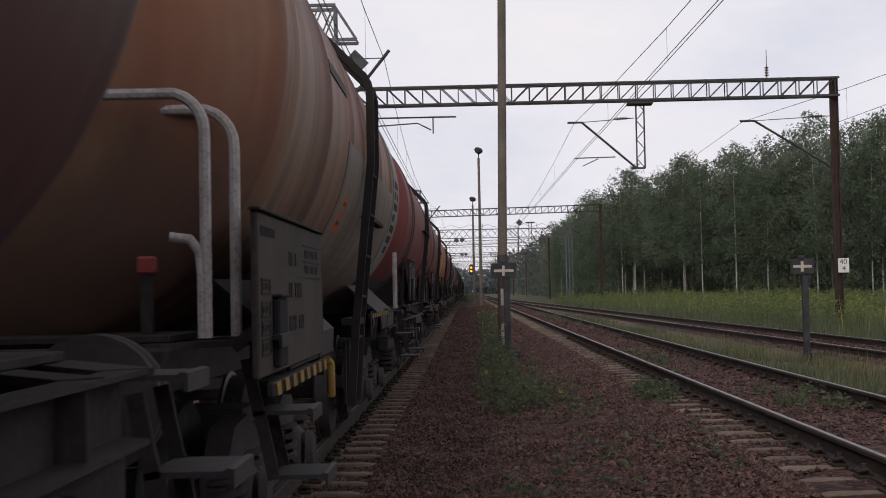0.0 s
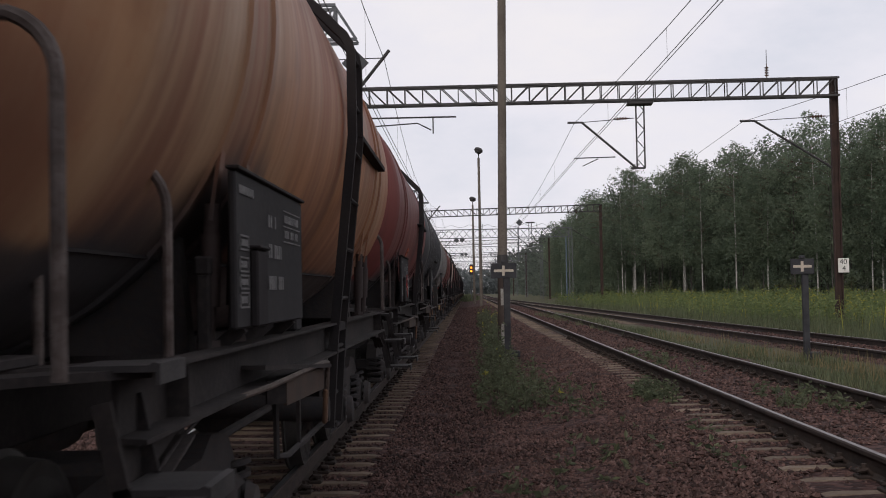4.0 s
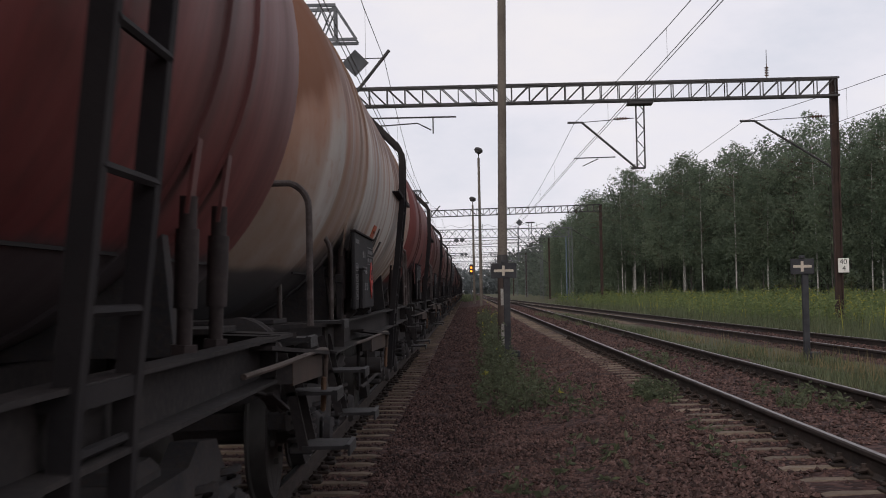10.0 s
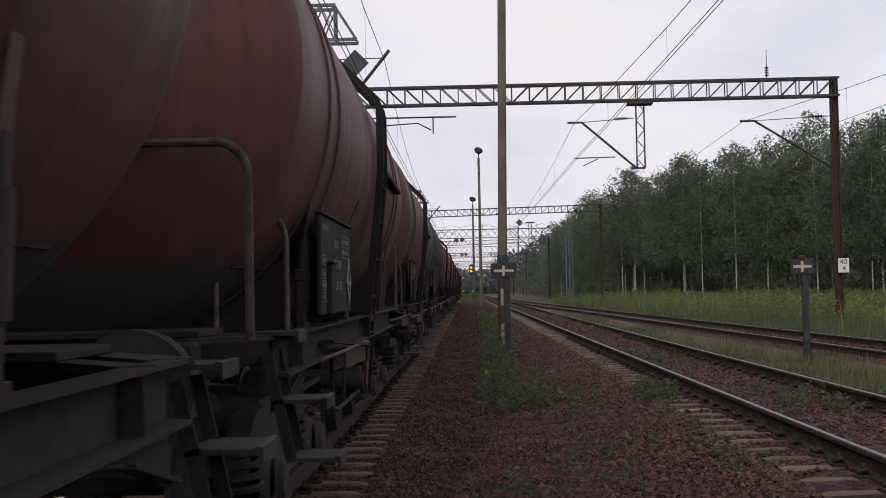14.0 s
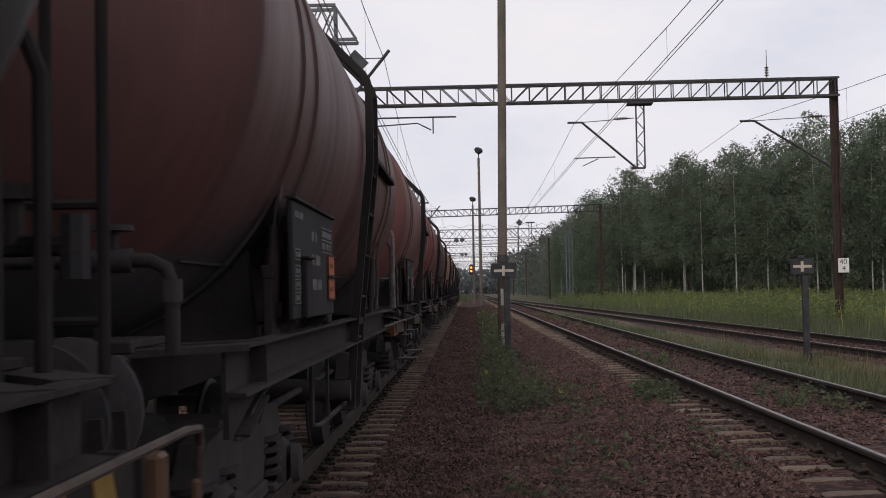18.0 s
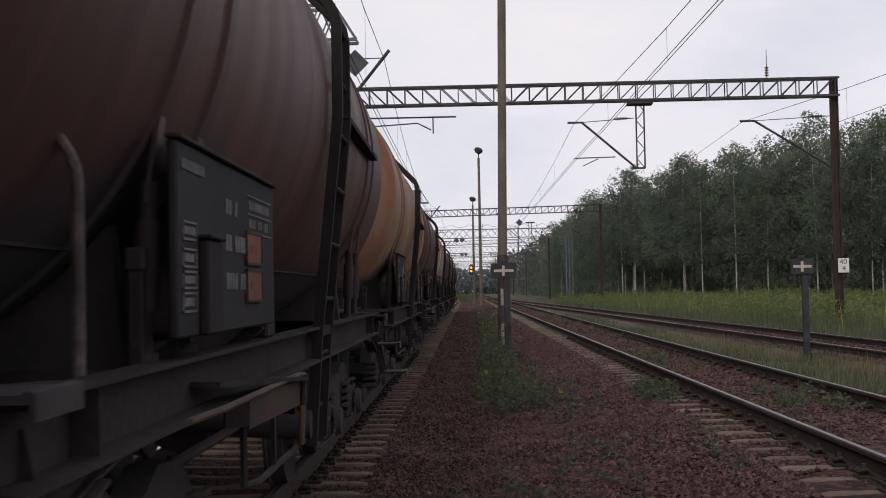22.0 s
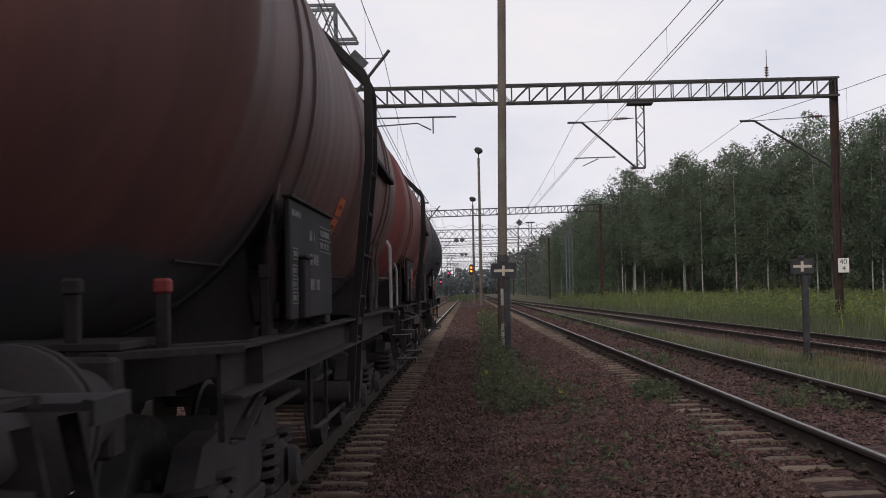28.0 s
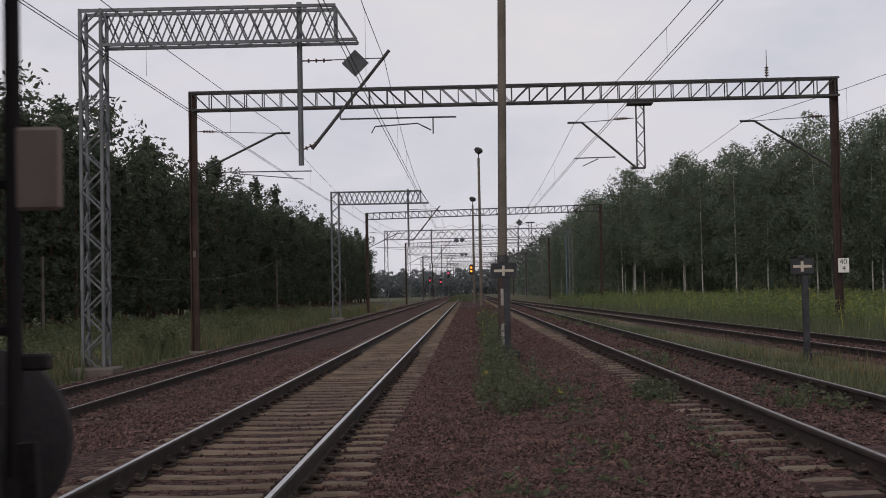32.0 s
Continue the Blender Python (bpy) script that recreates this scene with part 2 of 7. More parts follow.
    # dark grey below a soft edge that climbs towards the data board
    if low_dark > 0:
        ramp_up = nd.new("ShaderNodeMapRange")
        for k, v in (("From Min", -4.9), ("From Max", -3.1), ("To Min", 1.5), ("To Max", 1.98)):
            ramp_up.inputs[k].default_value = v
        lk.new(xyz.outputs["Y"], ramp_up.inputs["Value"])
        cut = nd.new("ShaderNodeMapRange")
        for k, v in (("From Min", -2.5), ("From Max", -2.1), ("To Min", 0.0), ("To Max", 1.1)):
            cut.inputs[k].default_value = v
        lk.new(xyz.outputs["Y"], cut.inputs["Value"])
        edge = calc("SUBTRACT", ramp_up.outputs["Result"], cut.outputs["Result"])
        last = overlay(last, calc("SUBTRACT", calc("ADD", edge, calc("MULTIPLY", wob, 0.12)), xyz.outputs["Z"]), -0.16, 0.16, low_dark * 0.85, (0.054, 0.053, 0.057))
    # dark grey along the whole tank below about z 1.6
    if low_dark > 0:
        last = overlay(last, calc("SUBTRACT", calc("MULTIPLY", wob, 0.05), xyz.outputs["Z"]), -1.62, -1.55, 0.85, (0.060, 0.060, 0.064))
    lk.new(last, pb.inputs["Base Color"])
    pb.inputs["Specular IOR Level"].default_value = gloss
    rr = nd.new("ShaderNodeMapRange")
    rr.inputs["To Min"].default_value, rr.inputs["To Max"].default_value = rough - 0.12, rough + 0.22
    lk.new(run.outputs["Fac"], rr.inputs["Value"])
    lk.new(rr.outputs["Result"], pb.inputs["Roughness"])
    bp = nd.new("ShaderNodeBump")
    bp.inputs["Strength"].default_value, bp.inputs["Distance"].default_value = 0.12, 0.01
    lk.new(fine.outputs["Fac"], bp.inputs["Height"])
    lk.new(bp.outputs["Normal"], pb.inputs["Normal"])
    return mt


def ballast_mat(name, cell):
    """Crushed stone: every cell its own tone, dark joints, broad stains."""
    mt, nd, lk, pb = nodes_of(name)
    co = nd.new("ShaderNodeTexCoord")
    vo = nd.new("ShaderNodeTexVoronoi")
    vo.inputs["Scale"].default_value = cell
    no = nd.new("ShaderNodeTexNoise")
    no.inputs["Scale"].default_value, no.inputs["Detail"].default_value = 0.7, 5
    for n in (vo, no):
        lk.new(co.outputs["Object"], n.inputs["Vector"])
    bw = nd.new("ShaderNodeSeparateColor")
    lk.new(vo.outputs["Color"], bw.inputs[0])
    ramp = nd.new("ShaderNodeValToRGB")
    ramp.color_ramp.elements[0].position, ramp.color_ramp.elements[0].color = 0.1, (0.034, 0.019, 0.018, 1)
    ramp.color_ramp.elements[1].position, ramp.color_ramp.elements[1].color = 0.95, (0.142, 0.082, 0.076, 1)
    e = ramp.color_ramp.elements.new(0.55)
    e.color = (0.068, 0.036, 0.034, 1)
    lk.new(bw.outputs[0], ramp.inputs["Fac"])
    mx = nd.new("ShaderNodeMixRGB")
    mx.blend_type = "MULTIPLY"
    mx.inputs[0].default_value = 1.0
    r2 = nd.new("ShaderNodeValToRGB")
    r2.color_ramp.elements[0].position, r2.color_ramp.elements[0].color = 0.35, (0.62, 0.6, 0.58, 1)
    r2.color_ramp.elements[1].position, r2.color_ramp.elements[1].color = 0.65, (1.0, 0.98, 0.95, 1)
    lk.new(no.outputs["Fac"], r2.inputs["Fac"])
    lk.new(ramp.outputs["Color"], mx.inputs[1])
    lk.new(r2.outputs["Color"], mx.inputs[2])
    lk.new(mx.outputs["Color"], pb.inputs["Base Color"])
    pb.inputs["Roughness"].default_value = 0.95
    pb.inputs["Specular IOR Level"].default_value = 0.2
    bp = nd.new("ShaderNodeBump")
    bp.inputs["Strength"].default_value, bp.inputs["Distance"].default_value = 1.0, 0.03
    bp.invert = True
    lk.new(vo.outputs["Distance"], bp.inputs["Height"])
    lk.new(bp.outputs["Normal"], pb.inputs["Normal"])
    return mt


M_BALLAST = ballast_mat("ballast_bed", 15.0)
M_STONE = surf("ballast_stone", (0.052, 0.027, 0.024), (0.094, 0.051, 0.044), 2.5, 0.85, bump=0.3, fine=40, c3=(0.22, 0.16, 0.14), amount=0.35, per_island=0.7, gloss=0.3)
M_CONCRETE = surf("sleeper_concrete", (0.135, 0.102, 0.077), (0.22, 0.170, 0.130), 3.0, 0.9, bump=0.5, fine=45, c3=(0.09, 0.06, 0.045), amount=0.6, per_object=0.22)
M_RAILSIDE = surf("rusty_rail", (0.032, 0.025, 0.023), (0.058, 0.042, 0.036), 5.0, 0.85, 0.2, 0.4, 70)
M_RAILHEAD = surf("polished_rail", (0.46, 0.46, 0.49), (0.58, 0.57, 0.60), 8.0, 0.3, 1.0, 0.05, 90)
M_RAILWORN = surf("worn_rail", (0.20, 0.18, 0.175), (0.30, 0.28, 0.28), 8.0, 0.5, 0.7, 0.05, 90)
M_STEEL = surf("dark_steel", (0.05, 0.048, 0.05), (0.085, 0.08, 0.08), 2.0, 0.7, 0.3, 0.2, 50)
M_MAST = surf("grey_steel_mast", (0.105, 0.11, 0.12), (0.155, 0.16, 0.172), 2.0, 0.6, 0.4, 0.2, 40)
M_RUSTMAST = surf("rust_brown_steel", (0.04, 0.027, 0.024), (0.07, 0.042, 0.035), 2.0, 0.8, 0.2, 0.25, 40)
M_POLE = surf("concrete_pole", (0.125, 0.105, 0.09), (0.185, 0.16, 0.135), 1.2, 0.9, bump=0.4, fine=30, c3=(0.075, 0.058, 0.05), amount=0.55)
M_OLDPOLE = surf("stained_pole_foot", (0.048, 0.035, 0.032), (0.078, 0.058, 0.051), 1.6, 0.9, bump=0.4, fine=30, c3=(0.05, 0.036, 0.032), amount=0.5)
M_BLUEPOLE = surf("blue_grey_paint", (0.10, 0.14, 0.19), (0.16, 0.20, 0.25), 1.5, 0.7, 0, 0.1, 30)
M_WIRE = surf("wire", (0.05, 0.045, 0.045), (0.08, 0.07, 0.065), 2.0, 0.6, 0.5, 0.0, 10)
M_INSULATOR = surf("brown_porcelain", (0.06, 0.03, 0.022), (0.09, 0.045, 0.03), 4.0, 0.25, 0, 0.0, 20)
M_WHITE = surf("white_sign_paint", (0.70, 0.68, 0.64), (0.80, 0.78, 0.74), 6.0, 0.6, 0, 0.1, 50)
M_BLACK = surf("black_sign_paint", (0.025, 0.025, 0.03), (0.045, 0.045, 0.05), 6.0, 0.6, 0, 0.1, 50)
M_LETTER = surf("black_lettering", (0.015, 0.015, 0.015), (0.03, 0.03, 0.03), 8.0, 0.7, 0, 0.0, 50)
M_SOIL = surf("soil_and_grass", (0.055, 0.06, 0.028), (0.085, 0.08, 0.04), 0.35, 0.95, bump=0.6, fine=8, c3=(0.11, 0.09, 0.05), amount=0.5)
M_GRASS = leafy(surf("green_grass", (0.095, 0.120, 0.070), (0.150, 0.172, 0.100), 0.5, 0.75, bump=0, fine=6, c3=(0.19, 0.16, 0.075), amount=0.4, per_island=0.4))
M_DRYGRASS = leafy(surf("dry_grass", (0.20, 0.16, 0.085), (0.27, 0.21, 0.12), 0.8, 0.8, bump=0, fine=6, c3=(0.13, 0.13, 0.05), amount=0.5, per_island=0.35))
M_WEED = leafy(surf("goldenrod_leaf", (0.122, 0.168, 0.074), (0.19, 0.235, 0.098), 0.35, 0.75, bump=0, fine=5, c3=(0.2, 0.2, 0.055), amount=0.4, per_island=0.3))
M_BUSH = leafy(surf("bush_leaf", (0.085, 0.108, 0.052), (0.135, 0.155, 0.085), 0.6, 0.75, bump=0, fine=5, c3=(0.18, 0.185, 0.11), amount=0.4, per_island=0.35, per_object=0.2))
M_BALLASTWEED = leafy(surf("dull_weed_leaf", (0.076, 0.094, 0.056), (0.120, 0.136, 0.084), 0.6, 0.75, bump=0, fine=5, c3=(0.13, 0.13, 0.08), amount=0.4, per_island=0.4))
M_FLOWER = leafy(surf("goldenrod_flower", (0.27, 0.26, 0.06), (0.36, 0.34, 0.08), 0.8, 0.8, bump=0, fine=6, per_island=0.3))
M_PINE = leafy(surf("pine_needles", (0.07, 0.09, 0.066), (0.11, 0.132, 0.092), 0.5, 0.8, bump=0, fine=5, c3=(0.09, 0.105, 0.06), amount=0.5, per_island=0.4, per_object=0.2))
M_LEAF = leafy(surf("birch_leaf", (0.105, 0.140, 0.100), (0.158, 0.192, 0.132), 0.22, 0.75, bump=0, fine=2.5, c3=(0.17, 0.20, 0.125), amount=0.4, per_island=0.12, per_object=0.32))
M_BARK = surf("pine_bark", (0.09, 0.06, 0.045), (0.16, 0.10, 0.07), 3.0, 0.95, bump=0.6, fine=18, stretch=(1, 1, 0.3))
M_GREYBARK = surf("grey_bark", (0.055, 0.05, 0.046), (0.10, 0.09, 0.082), 3.0, 0.95, bump=0.5, fine=14, stretch=(1, 1, 0.4))
M_BIRCH = surf("birch_bark", (0.40, 0.385, 0.36), (0.55, 0.53, 0.50), 3.0, 0.85, bump=0.3, fine=9, c3=(0.05, 0.045, 0.04), amount=1.0, stretch=(1, 1, 2.2))
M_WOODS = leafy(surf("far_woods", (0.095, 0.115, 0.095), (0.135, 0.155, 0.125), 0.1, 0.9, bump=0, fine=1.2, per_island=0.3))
M_PLATE = surf("worn_plate_paint", (0.26, 0.245, 0.225), (0.38, 0.365, 0.34), 5.0, 0.7, 0, 0.1, 40, c3=(0.10, 0.075, 0.06), amount=0.7)
M_PALEFLOWER = leafy(surf("pale_flower_heads", (0.34, 0.33, 0.28), (0.46, 0.45, 0.40), 0.8, 0.8, bump=0, fine=6, per_island=0.3))
M_CONCRETE2 = surf("dusty_sleeper_concrete", (0.120, 0.088, 0.066), (0.205, 0.155, 0.116), 3.0, 0.9, bump=0.5, fine=45, c3=(0.10, 0.07, 0.053), amount=0.5, per_object=0.18)
# haze of the distance mixed into the leaf colour: paler and bluer than far_woods
M_HAZYWOODS = leafy(surf("distant_woods", (0.15, 0.17, 0.172), (0.19, 0.21, 0.21), 0.1, 0.9, bump=0, fine=1.2, per_island=0.2))
M_CROSS = surf("aged_white_paint", (0.46, 0.40, 0.33), (0.56, 0.49, 0.41), 6.0, 0.6, 0, 0.1, 50, c3=(0.32, 0.27, 0.22), amount=0.4)
M_DARKBOARD = surf("dark_board_paint", (0.06, 0.062, 0.068), (0.09, 0.092, 0.10), 3.0, 0.7, 0, 0.1, 40)

# ---------------------------------------------------------------- ground
def side_track_x(y):
    return 8.6 - 0.024 * min(y, 200.0)


def height(x, y):
    """Ground level across the tracks."""
    sx = side_track_x(y)
    pts = [(-3000, -1.2), (-60, -1.2), (-13, -0.85), (-9.6, -0.62), (-8.55, -0.465), (-5.35, -0.465), (-3.85, -0.21), (-3.6, -0.19), (-3.08, -0.19), (-2.85, -0.204), (-1.5, -0.204), (-1.3, -0.19), (-0.75, -0.19), (-0.3, -0.27), (1.0, -0.18), (1.9, 0.0), (2.15, 0.04), (2.78, 0.046), (2.98, 0.066), (4.2, 0.066), (4.45, 0.046), (5.05, 0.03)]
    if sx > 7.4:
        pts += [(5.7, -0.03), (sx - 1.6, -0.03), (sx - 1.4, 0.066), (sx + 1.4, 0.066), (sx + 2.3, -0.12), (sx + 5, -0.2), (60, -0.3), (3000, -0.3)]
    else:
        pts += [(max(5.06, sx + 1.4), 0.02), (max(6.5, sx + 2.3), -0.12), (max(9.0, sx + 5), -0.2), (60, -0.3), (3000, -0.3)]
    for (x0, z0), (x1, z1) in zip(pts, pts[1:]):
        if x <= x1:
            return z0 + (z1 - z0) * (x - x0) / (x1 - x0)
    return -0.3


def ground_sheet():
    left = [-3000, -800, -250, -100, -60, -40, -30, -24, -20, -17, -15, -13, -11.5, -10.4, -9.6, -9.1, -8.55]
    mid = list(np.linspace(-8.2, -5.4, 8)) + list(np.linspace(-5.0, -3.85, 5)) + list(np.linspace(-3.6, -0.75, 9)) + list(np.linspace(-0.55, 2.15, 16)) + list(np.linspace(2.5, 5.05, 8)) + [5.3, 5.55]
    right = [-1.7, -1.35, -0.7, 0, 0.7, 1.35, 1.7, 2.3, 3.2, 5, 7.5, 10, 14, 20, 28, 40, 70, 140, 400, 3000]
    ys = [-900, -400, -100, -30, 0] + list(np.arange(4, 40, 0.5)) + list(np.arange(40, 110, 2.0)) + list(np.arange(110, 260, 10.0)) + [300, 400, 550, 800, 1200, 2000, 4000]
    vs, fs, ms = [], [], []
    nx = len(left) + len(mid) + len(right)
    for y in ys:
        row = list(left) + list(mid)
        prev = row[-1]
        for r in right:
            x = max(prev + 0.06, side_track_x(y) + r if abs(r) < 100 else r)
            row.append(x)
            prev = x
        for x in row:
            z = height(x, y)
            if abs(x) < 60 and 0 < y < 120:
                amp = 0.35 if (-3.7 < x < -0.8 or 2.2 < x < 5.0) else 1.0
                z += amp * (0.035 * noise.noise((x * 1.3, y * 1.3, 0)) + 0.02 * noise.noise((x * 5, y * 5, 3)))
            vs.append((x, y, z))
    nl, nm = len(left), len(mid)
    for j in range(len(ys) - 1):
        for i in range(nx - 1):
            a = j * nx + i
            fs.append((a, a + 1, a + nx + 1, a + nx))
            if i < nl - 3:
                k = 1
            elif i < nl + nm - 2:
                k = 0
            elif i < nl + nm + 1:
                k = 1
            elif i < nl + nm + 6:
                k = 0
            else:
                k = 1
            ms.append(k)
    me = bpy.data.meshes.new("ground")
    me.from_pydata(vs, [], fs)
    me.materials.append(M_BALLAST)
    me.materials.append(M_SOIL)
    me.polygons.foreach_set("material_index", ms)
    me.polygons.foreach_set("use_smooth", [True] * len(fs))
    return tagged(new("ground", me), "reddish brown ballast and rough grassy soil beside the tracks", "ground", kind="structure")


ground_sheet()


def rail_profile(cx):
    p = [(-0.07, -0.172), (0.07, -0.172), (0.07, -0.16), (0.012, -0.14), (0.009, -0.045), (0.036, -0.036), (0.036, -0.01), (0.028, -0.003), (0.021, 0.0), (-0.021, 0.0), (-0.028, -0.003), (-0.036, -0.01), (-0.036, -0.036), (-0.009, -0.045), (-0.012, -0.14), (-0.07, -0.16)]
    return [(cx + x, z) for x, z in p]


def rail_mesh(x0, x1, y0, y1, z, head):
    g = Geo()
    prof = rail_profile(0)
    n = len(prof)
    vs = [(x0 + x, y0, z + h) for x, h in prof] + [(x1 + x, y1, z + h) for x, h in prof]
    for k in range(n):
        g.add([vs[k], vs[(k + 1) % n], vs[n + (k + 1) % n], vs[n + k]], [(0, 1, 2, 3)], 1 if k == 8 else 0)
    return g.mesh("rail", [M_RAILSIDE, head])


def sleeper_mesh():
    """A concrete sleeper with sloping seats and a waist, its top rounded."""
    g = Geo()
    rows = [(-1.30, 0.145, -0.185), (-1.22, 0.15, -0.172), (-0.62, 0.15, -0.172), (-0.36, 0.14, -0.182), (0, 0.13, -0.19), (0.36, 0.14, -0.182), (0.62, 0.15, -0.172), (1.22, 0.15, -0.172), (1.30, 0.145, -0.185)]
    vs, fs = [], []
    for x, w, z in rows:
        vs += [(x, -w, -0.38), (x, -w * 0.58, z - 0.024), (x, -w * 0.46, z), (x, w * 0.46, z), (x, w * 0.58, z - 0.024), (x, w, -0.38)]
    for i in range(len(rows) - 1):
        for k in range(5):
            a = i * 6 + k
            fs.append((a, a + 1, a + 7, a + 6))
    fs += [tuple(range(6)), tuple(range(len(vs) - 6, len(vs)))[::-1]]
    g.add(vs, fs)
    return g


def clip_mesh():
    """Spring clips and screws at one rail seat, both sides."""
    g = Geo()
    for sx in (-1, 1):
        g.box((sx * 0.11, 0, -0.16), (0.12, 0.15, 0.025), 0.006)
        g.tube([(sx * 0.07, -0.05, -0.14), (sx * 0.10, -0.055, -0.105), (sx * 0.15, -0.03, -0.12), (sx * 0.15, 0.03, -0.12), (sx * 0.10, 0.055, -0.105), (sx * 0.07, 0.05, -0.14)], 0.018, 5)
        g.tube([(sx * 0.11, 0, -0.16), (sx * 0.11, 0, -0.07)], 0.022, 6)
    return g.mesh("rail_clip", [M_RAILSIDE])


SLEEPER, SLEEPER_DUSTY, CLIP = sleeper_mesh().mesh("sleeper", [M_CONCRETE]), sleeper_mesh().mesh("sleeper", [M_CONCRETE2]), clip_mesh()


def track(x_of, z, y0, y1, first, last, label, clips=0.0, head=M_RAILWORN, sleeper=SLEEPER):
    t = new("railway_track")
    tagged(t, label, "railway track", kind="structure")
    for sx in (-0.7525, 0.7525):
        for ya, yb in ((y0, 200.0), (200.0, y1)):
            part("rail", rail_mesh(x_of(ya) + sx, x_of(yb) + sx, ya, yb, z, head), None, t)
    y = first
    far = Geo()
    while y < last + 130:
        yy = y + random.uniform(-0.02, 0.02)
        m = pose(x_of(yy) + random.uniform(-0.02, 0.02), yy, z + random.uniform(-0.006, 0.004), 0, 0, random.uniform(-0.7, 0.7))
        if y < last:
            s = part("sleeper", sleeper, None, t, m=m)
            if 6.0 < y < clips:
                for sx in (-0.7525, 0.7525):
                    part("rail_clip", CLIP, None, s, m=pose(sx, 0, 0))
        else:
            far.box((x_of(yy), yy, z - 0.24), (2.6, 0.2, 0.13))
        y += 0.6
    tagged(part("sleeper", far, list(sleeper.materials), t), kind="stuff")
    return t


track(lambda y: TRACK_X, 0.0, -400, 900, -11.8, 90, "electrified main track with concrete sleepers and polished rails", 34, M_RAILHEAD, SLEEPER_DUSTY)
track(lambda y: 3.6, 0.23, -60, 900, -10.0, 80, "main track with pale concrete sleepers in brown ballast", 36)
track(lambda y: -7.8 + 0.75, -0.31, -60, 900, -9.0, 60, "further main track with worn polished rails")
track(side_track_x, 0.22, -60, 420, -9.0, 60, "little used side track running into the main line")


# ---------------------------------------------------------------- scattered stuff
def tri_cloud(name, tris, mats, index=None, label="", category="", kind="stuff"):
    """One mesh of many loose triangles, from an n x 3 x 3 array."""
    n = len(tris)
    me = bpy.data.meshes.new(name)
    me.vertices.add(3 * n)
    me.vertices.foreach_set("co", np.asarray(tris, dtype=np.float32).ravel())
    me.loops.add(3 * n)
    me.loops.foreach_set("vertex_index", np.arange(3 * n, dtype=np.int32))
    me.polygons.add(n)
    me.polygons.foreach_set("loop_start", np.arange(0, 3 * n, 3, dtype=np.int32))
    for mt in aslist(mats):
        me.materials.append(mt)
    if index is not None:
        me.polygons.foreach_set("material_index", np.asarray(index, dtype=np.int32))
    me.update(calc_edges=True)
    ob = new(name, me)
    return tagged(ob, label, category, kind=kind)



def heights(xs, ys):
    return np.array([height(float(x), float(y)) for x, y in zip(xs, ys)])


def blades(rng, x, y, h, w, lean):
    """One upright triangle a blade, leaning at random."""
    n = len(x)
    z = heights(x, y)
    a = rng.uniform(0, 2 * np.pi, n)
    la = rng.uniform(0, 2 * np.pi, n)
    l = rng.uniform(0, lean, n) * h
    p = np.stack([x, y, z - 0.02], 1)
    d = np.stack([np.cos(a) * w / 2, np.sin(a) * w / 2, np.zeros(n)], 1)
    top = p + np.stack([np.cos(la) * l, np.sin(la) * l, h], 1)
    return np.stack([p - d, p + d, top], 1)


